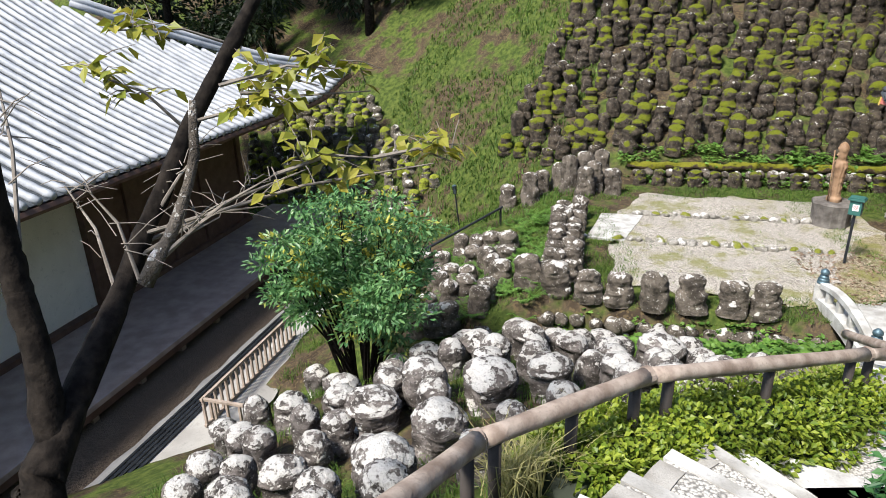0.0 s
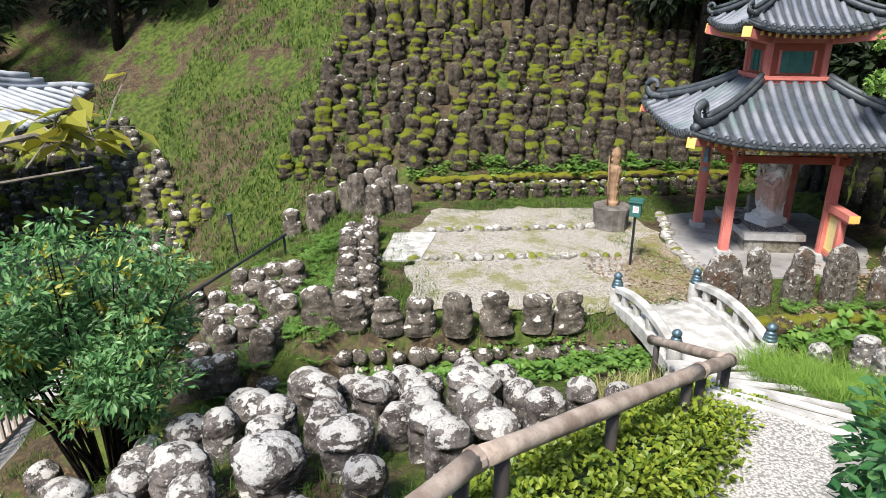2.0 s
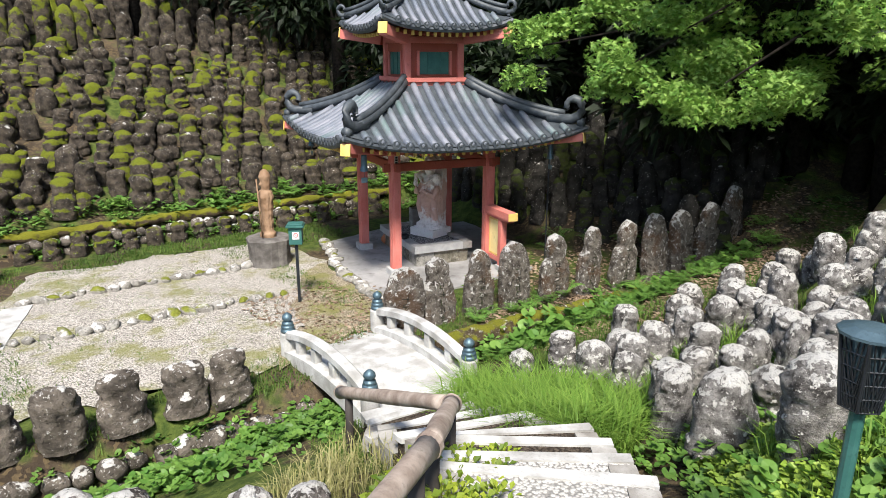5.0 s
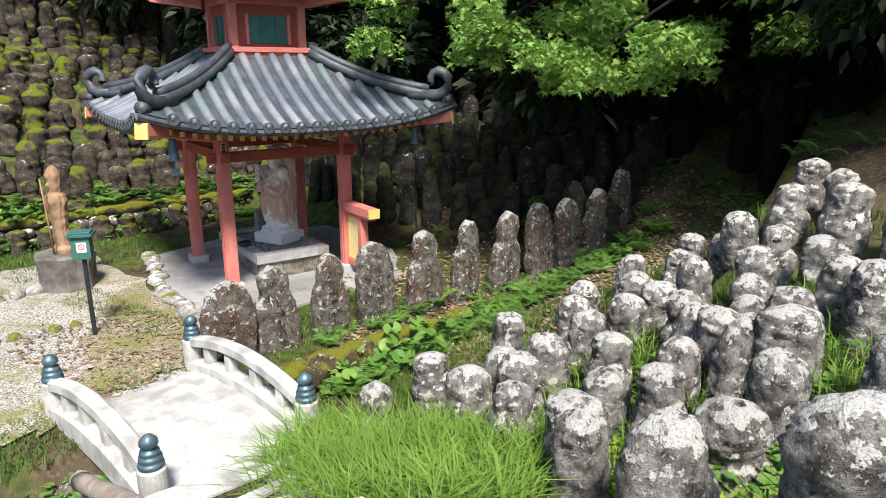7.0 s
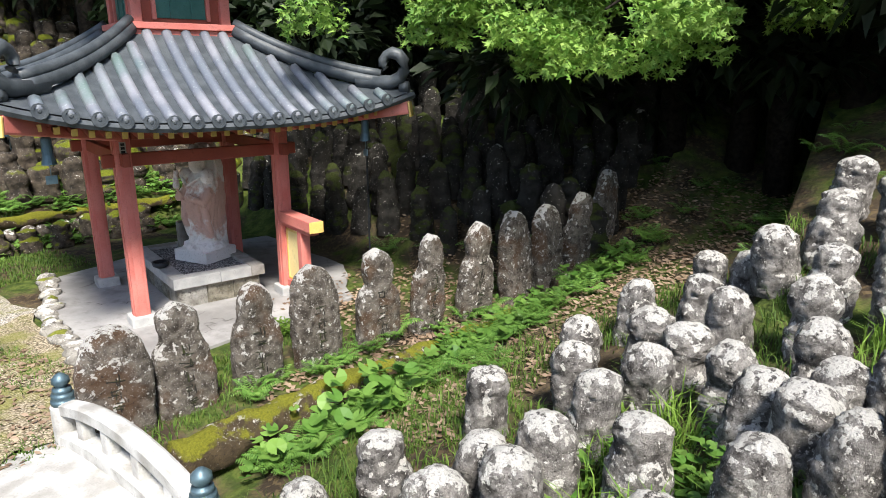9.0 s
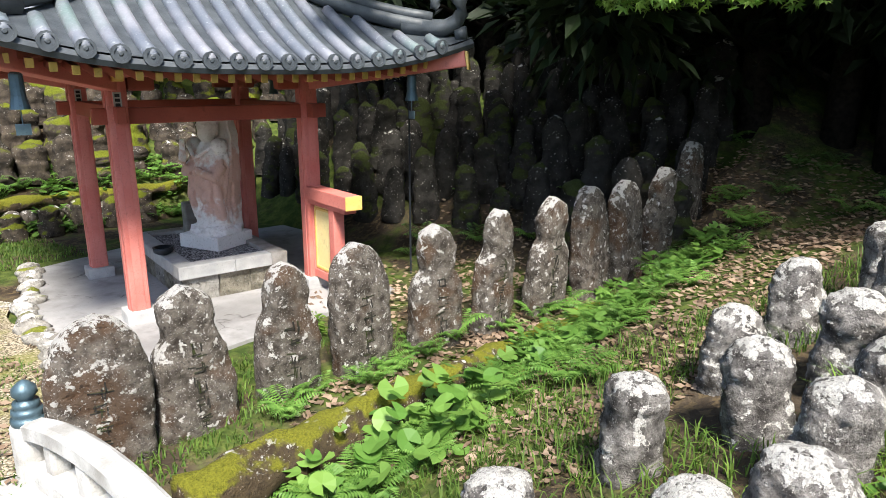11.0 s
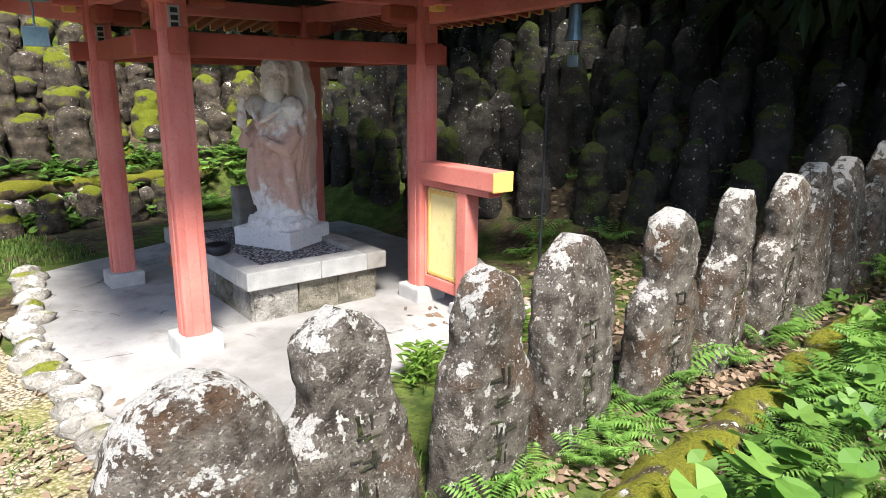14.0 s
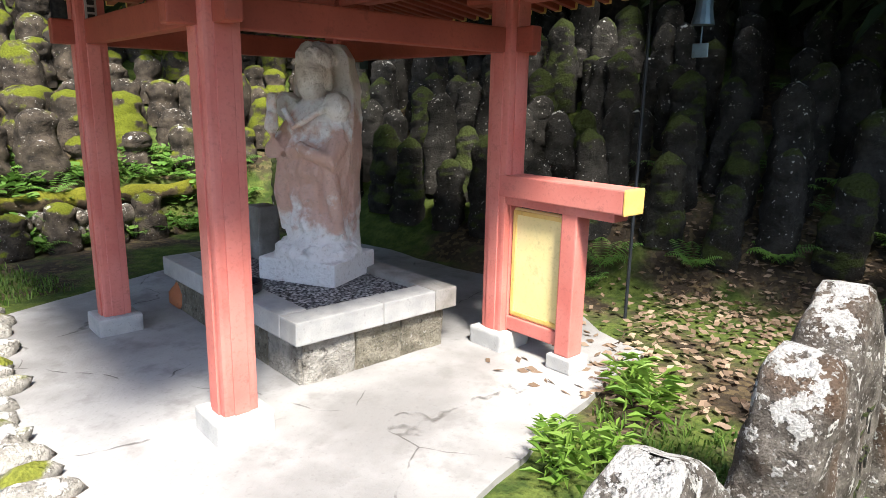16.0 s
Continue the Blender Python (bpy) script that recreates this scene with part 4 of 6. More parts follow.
for a, b, ks in ((0, 1, (0.3, 0.92)), (1, 2, (0.08, 0.5, 0.92)), (2, 3, (0.08, 0.5, 0.92)), (3, 4, (0.08, 0.9)), (4, 5, (0.06, 0.9))):
    for k in ks:
        p = Vector(RAIL_LINE[a]).lerp(Vector(RAIL_LINE[b]), k)
        part("rail_post", add_tube(bmesh.new(), [(p.x, p.y, ground_height(p.x, p.y) - 0.1), (p.x, p.y, p.z - 0.03)], 0.042, 10), RAIL_POST, rail, smooth=True)

# ---- stone figures ----
def figure_mesh(name, seed, material, width=0.42, depth=0.34, height=0.66, rings=22, segs=22, kind="seated", calm=1.0):
    """A squat carved figure, seated or bust, one mesh shaped in rings, with a rough face, arms and lap."""
    r0 = random.Random(seed)
    head, neck, lean = r0.uniform(0.27, 0.33), r0.uniform(0.60, 0.66), r0.uniform(-0.03, 0.03)
    hw = r0.uniform(0.74, 0.93)
    if kind == "dome":
        prof = ((0, 0.86), (0.2, 0.94), (0.45, 0.92), (0.58, 0.86), (0.66, 0.9), (0.78, 0.88), (0.88, 0.74), (0.95, 0.5), (0.985, 0.28), (1, 0.05))
    elif kind == "ball":
        prof = ((0, 0.98), (0.25, 1.0), (0.4, 0.9), (0.48, 0.76), (0.54, 0.74), (0.62, 0.84), (0.76, 0.9), (0.87, 0.78), (0.95, 0.46), (0.985, 0.26), (1, 0.05))
    elif kind == "hood":
        prof = ((0, 0.84), (0.2, 0.9), (0.45, 0.9), (0.6, 0.94), (0.72, 0.98), (0.82, 0.9), (0.9, 0.7), (0.96, 0.46), (0.985, 0.26), (1, 0.05))
    elif kind == "round":
        prof = ((0, 0.92), (0.3, 1.0), (0.55, 0.97), (0.75, 0.85), (0.9, 0.58), (0.97, 0.32), (1, 0.05))
    elif kind == "slab":
        prof = ((0, 1.0), (0.3, 0.98), (0.6, 0.93), (0.8, 0.84), (0.9, 0.68), (0.97, 0.42), (1, 0.06))
    else:
        prof = ((0, 0.98), (0.15, 1.02), (0.32, 0.95), (0.48, 0.96), (neck - 0.05, 0.5 + 0.42 * hw), (neck, hw * 0.95), (neck + 0.06, hw * 0.97), (neck + 0.18, hw), (neck + 0.27, hw * 0.86), (0.96, hw * 0.5), (1.0, 0.05))
    bm = bmesh.new()
    rows = []
    arms = r0.uniform(0.32, 0.5)
    for j in range(rings + 1):
        t = j / rings
        w0 = np.interp(t, *zip(*prof))
        ring = []
        for i in range(segs):
            a = 2 * math.pi * i / segs
            ca, sa = math.cos(a), math.sin(a)
            b = a if a < math.pi else a - 2 * math.pi
            sq = (abs(ca) ** 2.6 + abs(sa) ** 2.6) ** (-1 / 2.6)
            bump = 0.0
            if kind == "seated":
                bump += 0.10 * math.exp(-((t - 0.14) / 0.1) ** 2) * math.exp(-((abs(b) - 0.62) / 0.34) ** 2)
                bump += 0.15 * math.exp(-((t - arms) / 0.06) ** 2) * math.exp(-(b / 0.42) ** 2)
                bump -= 0.12 * math.exp(-((t - arms - 0.0) / 0.16) ** 2) * math.exp(-((abs(b) - 0.85) / 0.16) ** 2)
                f = neck + 0.17
                bump += 0.11 * math.exp(-((t - f) / 0.035) ** 2) * math.exp(-(b / 0.17) ** 2)
                bump -= 0.10 * math.exp(-((t - f - 0.03) / 0.03) ** 2) * math.exp(-((abs(b) - 0.42) / 0.17) ** 2)
                bump -= 0.07 * math.exp(-((t - f + 0.075) / 0.016) ** 2) * math.exp(-(b / 0.3) ** 2)
            elif kind == "hood":
                bump -= 0.34 * smooth_step(0.62 - abs(b), 0.0, 0.12) * smooth_step(t, 0.1, 0.18) * (1 - smooth_step(t, 0.6, 0.7))
            elif kind == "ball":
                bump += 0.12 * math.exp(-((t - 0.68) / 0.04) ** 2) * math.exp(-(b / 0.2) ** 2)
                bump -= 0.13 * math.exp(-((t - 0.73) / 0.035) ** 2) * math.exp(-((abs(b) - 0.45) / 0.18) ** 2)
                bump += 0.1 * math.exp(-((t - 0.3) / 0.07) ** 2) * math.exp(-((abs(b) - 0.5) / 0.4) ** 2)
            x, y = ca * sq * (w0 + bump) * depth / 2, sa * sq * (w0 + bump * 0.6) * width / 2
            p = Vector((x + lean * t, y, t * height))
            q = p * 5 + Vector((seed * 13.7, seed * 3.1, 0))
            p += Vector((ca, sa, 0.3)) * (calm * 0.034 * noise.noise(q) + calm * 0.022 * noise.noise(q * 2.7) + 0.014 * noise.noise(q * 6) + 0.009 * noise.noise(q * 12) + 0.005 * noise.noise(q * 22)) * (width / 0.42)
            ring.append(bm.verts.new(p))
        rows.append(ring)
    for a, b in zip(rows, rows[1:]):
        for i in range(segs):
            bm.faces.new((a[i], a[(i + 1) % segs], b[(i + 1) % segs], b[i]))
    bm.faces.new(rows[-1])
    return finish(name, bm, material, True)


def set_figure(me, x, y, turn, scale, label, group, z=None, sink=0.05, tilt=6):
    ob = new("stone_figure", me)
    z = ground_height(x, y) if z is None else z
    ob.matrix_world = pose(x, y, z - sink, rng.uniform(-tilt, tilt), rng.uniform(-tilt, tilt), turn) @ Matrix.Diagonal((scale * rng.uniform(0.92, 1.08), scale * rng.uniform(0.92, 1.08), scale * rng.uniform(0.9, 1.12), 1))
    return tagged(ob, label, "stone figure", group)


def place_figure(me, x, y, turn, wide, tall, label, group, tilt=7):
    """Sets a figure on the ground at a given width and height."""
    ob = new("stone_figure", me)
    top = max(v.co.z for v in me.vertices)
    k = wide / (max(v.co.y for v in me.vertices) - min(v.co.y for v in me.vertices))
    ob.matrix_world = pose(x, y, ground_height(x, y) - 0.06, rng.uniform(-tilt, tilt), rng.uniform(-tilt, tilt), turn) @ Matrix.Diagonal((k, k, (tall + 0.06) / top, 1))
    return tagged(ob, label, "stone figure", group)


NEAR = [figure_mesh("near_figure", 10 + i, STONE, 0.40, 0.38, 0.66, 40, 36, ("hood", "dome", "hood", "ball", "dome", "hood", "round")[i % 7], 0.5) for i in range(14)]
EAST = [figure_mesh("east_figure", 130 + i, STONE_EAST, 0.40, 0.37, 0.66, 40, 36, ("ball", "seated", "dome", "seated", "slab", "dome")[i % 6], 0.8) for i in range(12)]
ROW = [figure_mesh("row_figure", 40 + i, STONE_ROW, 0.5, 0.34, 0.64, 30, 30, "seated" if i % 4 else "slab") for i in range(8)]
WEST = [figure_mesh("west_figure", 170 + i, STONE_ROW, 0.44, 0.4, 0.6, 28, 28, ("ball", "dome", "ball", "seated")[i % 4], 0.7) for i in range(8)]
HILL = [figure_mesh("hill_figure", 70 + i, STONE_MOSS, 0.44, 0.38, 0.62, 20, 18, ("ball", "seated", "ball", "round", "seated")[i % 5]) for i in range(12)]
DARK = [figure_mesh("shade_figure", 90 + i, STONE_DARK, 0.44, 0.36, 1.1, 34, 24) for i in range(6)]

# row before the courtyard
for i, (x, y) in enumerate(((1.42, 11.9), (1.92, 11.55), (2.5, 11.32), (3.03, 11.16), (3.65, 11.0), (4.27, 10.88), (4.95, 10.75), (5.48, 10.68))):
    set_figure(ROW[i], x, y, -100 + rng.uniform(-14, 14), 1.08, "weathered brown-grey stone figure at the courtyard edge", "figures along the courtyard edge", z=0.0, tilt=4)
# double file along the courtyard's west side
for i in range(9):
    for k in range(2):
        y = 12.1 + 0.47 * i
        x = yard_west(y) + 0.18 + 0.38 * k + rng.uniform(-0.05, 0.05)
        set_figure(rng.choice(ROW), x, y, -110 + rng.uniform(-25, 25), rng.uniform(0.8, 1.05), "grey stone figure in a tight double file", "figures in double file", z=0.0)
# slope west of the file
WEST_SPOTS = ((-0.06, 15.71), (-0.62, 14.19), (-1.0, 15.74), (0.2, 13.21), (0.57, 13.82), (0.11, 12.61), (0.62, 12.08), (-0.18, 12.45), (0.43, 11.68), (-0.75, 12.66), (1.09, 14.44), (-0.14, 11.5), (0.46, 11.3), (-0.79, 11.77), (-0.4, 11.57), (0.75, 13.2), (0.3, 14.5), (-0.4, 13.4), (0.9, 12.7), (-0.5, 14.9), (0.7, 15.1), (-1.3, 13.4), (-1.2, 14.6), (0.95, 13.75), (-0.25, 13.9), (0.35, 15.2))
for x, y in WEST_SPOTS:
    place_figure(WEST[int(x * 7 + y * 5) % 8], x, y, -100 + rng.uniform(-40, 40), rng.uniform(0.46, 0.56), rng.uniform(0.52, 0.64), "grey stone figure on the fern-grown slope", "figures on the west slope")
# taller stones where the courtyard meets the hill
for x, y in ((1.83, 18.4), (2.2, 19.0), (2.69, 19.2), (3.37, 18.6), (3.6, 18.2), (3.87, 18.8), (4.08, 17.95), (3.3, 17.9), (1.2, 18.9), (2.9, 18.4)):
    place_figure(rng.choice(ROW), x, y, -100 + rng.uniform(-20, 20), rng.uniform(0.48, 0.62), rng.uniform(0.75, 1.15), "tall weathered stone figure at the courtyard corner", "tall figures at the courtyard corner", 3)
# near slope below the handrail
NEAR_SPOTS = ((-1.4, 5.19, 0.51), (-2.09, 5.59, 0.4), (-2.77, 6.12, 0.46), (-1.62, 4.57, 0.43), (-0.79, 3.99, 0.42), (-2.1, 6.24, 0.42), (-1.34, 5.79, 0.45), (-2.92, 7.1, 0.42), (-1.97, 7.06, 0.46), (-2.31, 9.5, 0.48), (-1.11, 6.18, 0.46), (-1.6, 6.55, 0.38), (-0.34, 4.79, 0.62), (-0.71, 6.38, 0.7), (0.08, 5.6, 0.6), (-0.12, 6.83, 0.58), (0.64, 6.41, 0.62), (1.39, 5.67, 0.42), (0.89, 5.4, 0.36), (1.36, 6.37, 0.52), (1.18, 6.95, 0.46))
MID_SPOTS = ((-0.23, 8.29, 0.5), (0.11, 7.74, 0.4), (0.51, 8.03, 0.54), (0.58, 7.0, 0.47), (1.05, 8.8, 0.54), (0.3, 9.1, 0.5), (1.31, 7.63, 0.38), (1.71, 7.93, 0.45), (2.48, 9.3, 0.5), (2.57, 8.54, 0.4), (2.93, 7.92, 0.66), (3.26, 9.0, 0.42), (3.41, 8.27, 0.44), (1.83, 6.78, 0.4), (2.05, 6.32, 0.44), (3.35, 7.29, 0.4), (3.8, 6.88, 0.34), (3.97, 6.5, 0.34), (-0.56, 6.95, 0.45), (-0.75, 7.7, 0.45), (1.95, 8.6, 0.45), (0.75, 7.5, 0.42), (1.6, 8.4, 0.42), (2.2, 7.5, 0.45))
near_spots = list(NEAR_SPOTS + MID_SPOTS)
for _ in range(900):
    x, y = rng.uniform(-2.9, 3.6), rng.uniform(4.1, 9.2)
    low = np.interp(x, (-3, -0.5, 0.3, 1.4, 3.6), (4.6, 3.8, 4.4, 5.2, 6.6))
    if low < y < np.interp(x, (-3, -1.6, 0, 3.6), (7.6, 7.8, 8.9, 9.0)) and min(math.hypot(x - p[0], y - p[1]) - p[2] / 2 for p in near_spots) > 0.25:
        near_spots.append((x, y, rng.uniform(0.4, 0.5)))
for i, (x, y, w2) in enumerate(near_spots):
    place_figure(NEAR[5 if w2 > 0.64 else i % 14], x, y, 238 + rng.uniform(-35, 35), w2, rng.uniform(0.52, 0.6) * (1.12 if w2 > 0.55 else 1), "grey stone figure blotched with white lichen", "lichened figures on the near slope")
# slope east of the path
EAST_LOW = ((8.23, 8.25), (8.74, 7.91), (8.19, 7.12), (9.7, 7.67), (8.75, 7.18), (8.86, 6.75), (8.43, 6.77), (7.92, 6.62), (10.88, 7.37), (9.48, 6.75), (11.6, 7.06), (10.02, 6.5), (10.46, 6.38), (8.89, 6.23), (8.16, 5.96), (7.6, 5.9), (8.71, 5.65), (9.39, 5.76), (9.96, 5.94), (11.46, 6.46), (10.9, 6.11), (7.28, 5.73), (6.84, 5.13), (10.12, 7.07), (10.75, 6.7))
EAST_HIGH = ((8.03, 5.5), (12.39, 6.21), (12.27, 6.5), (9.55, 5.36), (9.44, 5.0), (10.11, 5.43), (12.33, 5.56), (12.01, 5.93), (8.79, 4.92), (8.76, 5.25), (8.13, 4.84), (12.68, 5.01), (11.95, 4.98), (11.13, 5.02), (9.15, 5.5), (8.4, 4.3), (10.3, 4.8), (10.8, 5.5), (11.5, 5.5), (9.8, 4.5), (13.2, 5.5), (11.6, 4.4), (6.4, 4.38), (7.4, 4.9))
for i, (x, y) in enumerate(EAST_LOW + EAST_HIGH):
    big = 1.18 if (x, y) in ((12.33, 5.56), (11.95, 4.98), (6.84, 5.13), (8.79, 4.92), (6.4, 4.38)) else 1.0
    place_figure(EAST[i % 12], x, y, 190 + rng.uniform(-40, 40), rng.uniform(0.37, 0.44) * big, rng.uniform(0.58, 0.66) * big, "grey stone figure crusted with pale lichen", "figures on the slope by the bridge")
# foot wall of the hill with figures set in a row
for i in range(17):
    x = 5.0 + 0.52 * i
    set_figure(rng.choice(HILL), x, hill_foot(x) - 0.08, -100 + rng.uniform(-20, 20), rng.uniform(0.75, 0.95), "mossy stone figure at the foot of the hill", "figures at the hill's foot", z=0.0)
# ranks up the hill
def joined_figures(name, label, material, places):
    v, f = [], []
    for me, m in places:
        n0 = len(v)
        v += [m @ p.co for p in me.vertices]
        f += [tuple(n0 + k for k in q.vertices) for q in me.polygons]
    return tagged(from_lists(name, v, f, material, smooth=True), label, "stone figures", kind="stuff")


def stood(x, y, turn, s, tall=1.0):
    return pose(x, y, ground_height(x, y) - 0.06, rng.uniform(-7, 7), rng.uniform(-7, 7), turn + rng.uniform(-35, 35)) @ Matrix.Diagonal((s, s, s * tall * rng.uniform(0.85, 1.2), 1))


places = []
for j in range(24):
    d = 0.72 + 0.5 * j
    left = np.interp(d, (0.5, 1.5, 3, 5.3, 6.6, 7.6, 10), (4.3, 1.6, 1.2, 2.5, 3.6, 4.3, 5.2))
    for i in range(34):
        x = 1.0 + 0.55 * i + 0.27 * (j % 2) + rng.uniform(-0.13, 0.13)
        if x < left + rng.uniform(-0.3, 0.3) or x > 19 or rng.random() < 0.06:
            continue
        y = hill_foot(x) + d + rng.uniform(-0.12, 0.12)
        s = rng.uniform(0.85, 1.28) * (1.0 if j < 12 else 1.1)
        places.append((rng.choice(HILL), stood(x, y, -95, s, 1.0 if j < 12 else 1.55)))
joined_figures("hillside_figures", "hundreds of moss-capped stone figures in ranks up the hillside", STONE_MOSS, places)
# figures under the eastern trees, the shade over them put into the stone colour
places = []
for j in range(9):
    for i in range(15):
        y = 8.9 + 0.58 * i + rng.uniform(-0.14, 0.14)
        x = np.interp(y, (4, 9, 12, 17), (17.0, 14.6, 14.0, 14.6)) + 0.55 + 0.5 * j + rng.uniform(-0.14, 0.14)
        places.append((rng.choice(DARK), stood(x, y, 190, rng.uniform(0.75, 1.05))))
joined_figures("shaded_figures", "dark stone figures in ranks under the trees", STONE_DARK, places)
# west hill ranks, by the house
places = []
for j in range(12):
    for i in range(20):
        x = -9.5 + 0.5 * i + 0.25 * (j % 2) + rng.uniform(-0.12, 0.12)
        if x > np.interp(j, (0, 3, 6, 11), (-2.4, -1.2, -2.2, -4.2)) or rng.random() < 0.07:
            continue
        places.append((rng.choice(HILL), stood(x, hill_foot(x) + 0.1 + 0.5 * j + rng.uniform(-0.12, 0.12), -80, rng.uniform(0.8, 1.15))))
joined_figures("west_figures", "mossy stone figures in ranks beside the house", STONE_WEST, places)

# ---- steles ----
def stele_mesh(seed, width, height, kind):
    bm = bmesh.new()
    rows = []
    rings, segs = 36, 36
    for j in range(rings + 1):
        t = j / rings
        if kind == "head":
            w0 = np.interp(t, (0, 0.2, 0.55, 0.62, 0.66, 0.72, 0.84, 0.94, 1.0), (1, 1.02, 0.95, 0.78, 0.55, 0.62, 0.68, 0.5, 0.05))
        elif kind == "slim":
            w0 = np.interp(t, (0, 0.4, 0.58, 0.66, 0.7, 0.78, 0.88, 0.96, 1.0), (1.0, 0.98, 0.9, 0.68, 0.58, 0.66, 0.62, 0.4, 0.04))
        else:
            w0 = np.interp(t, (0, 0.3, 0.65, 0.82, 0.92, 0.97, 1.0), (0.96, 1.0, 0.95, 0.8, 0.58, 0.38, 0.05))
        ring = []
        for i in range(segs):
            a = 2 * math.pi * i / segs
            ca, sa = math.cos(a), math.sin(a)
            sq = (abs(ca) ** 5 + abs(sa) ** 5) ** (-1 / 5)
            p = Vector((ca * sq * 0.125 * (0.55 + 0.45 * w0), sa * sq * w0 * width * 0.56, t * height))
            q = p * 4 + Vector((seed * 9.7, 0, seed))
            p += Vector((ca, sa, 0.2)) * (0.028 * noise.noise(q) + 0.014 * noise.noise(q * 3) + 0.008 * noise.noise(q * 8))
            ring.append(bm.verts.new(p))
        rows.append(ring)
    for a, b in zip(rows, rows[1:]):
        for i in range(segs):
            bm.faces.new((a[i], a[(i + 1) % segs], b[(i + 1) % segs], b[i]))
    bm.faces.new(rows[-1])
    return bm


for i, (x, y, wd, h, kind) in enumerate(((8.46, 10.82, 0.58, 1.05, "slab"), (9.11, 10.66, 0.52, 1.1, "slim"), (9.88, 10.52, 0.48, 1.13, "slim"), (10.6, 10.32, 0.52, 1.17, "slab"), (11.35, 10.07, 0.5, 1.22, "head"), (12.03, 9.83, 0.42, 1.26, "slim"), (12.84, 9.6, 0.48, 1.31, "head"), (13.68, 9.36, 0.5, 1.33, "slab"), (14.28, 9.16, 0.5, 1.33, "slab"), (14.85, 8.98, 0.46, 1.3, "slim"), (15.4, 8.8, 0.46, 1.3, "slab"))):
    z = min(0.0, ground_height(x, y)) if i < 8 else ground_height(x, y)
    bm = stele_mesh(i, wd, h + 0.06, kind)
    front = [tuple(v.co) for v in bm.verts if v.co.x > 0]
    top = thing("stele", pose(x, y, z - 0.06, rng.uniform(-4, 4), rng.uniform(-4, 4), -108 + rng.uniform(-8, 8)), "tall upright inscribed stone mottled with lichen", "stele", "steles beside the pavilion", bm=bm, material=STELE, smooth=True)
    for g in range(5 if i < 7 else 0):
        gz = 0.62 * h - 0.13 * g
        for _ in range(6):
            gy, bz = rng.uniform(-0.045, 0.045), gz + rng.uniform(-0.045, 0.045)
            sx0 = min(front, key=lambda q: (q[1] - gy) ** 2 + (q[2] - bz) ** 2)[0]
            flat = rng.random() < 0.55
            # cut strokes as thin bars, the shade of the recess put into their colour
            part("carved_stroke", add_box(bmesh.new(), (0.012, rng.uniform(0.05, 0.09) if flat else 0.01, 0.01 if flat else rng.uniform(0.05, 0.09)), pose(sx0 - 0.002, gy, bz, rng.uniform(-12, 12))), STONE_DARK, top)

# ---- house ----
HA = math.degrees(math.atan2(0.98, 0.2)) - 90
house = thing("house", pose(-9.9, 12.0, -2.0, 0, 0, HA), "long temple house with cream wall, dark wood and silver tile roof", "house")
part("wall", box((0.3, 22, 4.6), (-0.15, -1.2, 2.3), 0), PLASTER, house)
part("end_wall", box((9.0, 0.3, 4.6), (-4.65, 9.65, 2.3), 0), WOOD_DARK, house)
part("deck", box((3.0, 23.8, 0.12), (1.5, -0.3, -0.06), 0.01), WOOD_DECK, house, "worn brown wooden veranda deck")
part("deck_beam", box((0.12, 23.8, 0.2), (2.88, -0.3, -0.22), 0.01), WOOD_DARK, house)
for i in range(16):
    part("deck_post", box((0.16, 0.16, 0.75), (2.75, -11 + 1.45 * i, -0.5), 0.01), WOOD_GREY, house)
for y in (-11, -7, -3.2, 0.4, 2.7, 4.2, 5.8, 7.4, 9.6):
    part("wall_post", box((0.24, 0.24, 4.6), (0.06, y, 2.3), 0.01), WOOD_DARK, house)
part("wood_wall", box((0.08, 6.9, 4.6), (0.05, 6.15, 2.3), 0), WOOD_DARK, house)
part("wall_sill", box((0.3, 22, 0.14), (0.08, -1.2, 0.07), 0.01), WOOD_DARK, house)
EAVE_X, EAVE_N, EAVE_Z = 2.3, 14.6, 3.95
RIDGE_X, RIDGE_Z = -5.0, 7.6


def house_surf(x, y):
    """The roof's height over the plan, hollow, lifted at the corner."""
    e = min((EAVE_X - x) / (EAVE_X - RIDGE_X), (EAVE_N - y) / (EAVE_X - RIDGE_X))
    e = max(0.0, e)
    corner = math.exp(-((EAVE_X - x) ** 2 + (EAVE_N - y) ** 2) / 3.0) * 0.55
    return EAVE_Z + (RIDGE_Z - EAVE_Z) * (0.78 * e + 0.22 * e * e) + corner


bm = bmesh.new()
nx, ny = 22, 60
grid = {}
for low in (0, 1):
    for j in range(ny + 1):
        for i in range(nx + 1):
            x, y = EAVE_X + (RIDGE_X - EAVE_X) * i / nx, -14 + (EAVE_N + 14) * j / ny
            grid[low, i, j] = bm.verts.new((x, y, house_surf(x, y) - 0.14 * low))
    for j in range(ny):
        for i in range(nx):
            q = (grid[low, i, j], grid[low, i, j + 1], grid[low, i + 1, j + 1], grid[low, i + 1, j])
            bm.faces.new(q[::-1] if not low else q)
part("roof", bm, TILE_EDGE, house, smooth=True)
part("back_roof", box((5.5, 23, 0.14), (-7.6, -2.5, 7.5), 0), HOUSE_TILE, house)
bm = bmesh.new()
add_tube(bm, [(EAVE_X - 0.02, -14 + (EAVE_N + 14) * j / 40, house_surf(EAVE_X, -14 + (EAVE_N + 14) * j / 40) - 0.12) for j in range(41)], 0.09, 6)
part("eave_board", bm, WOOD_DARK, house)
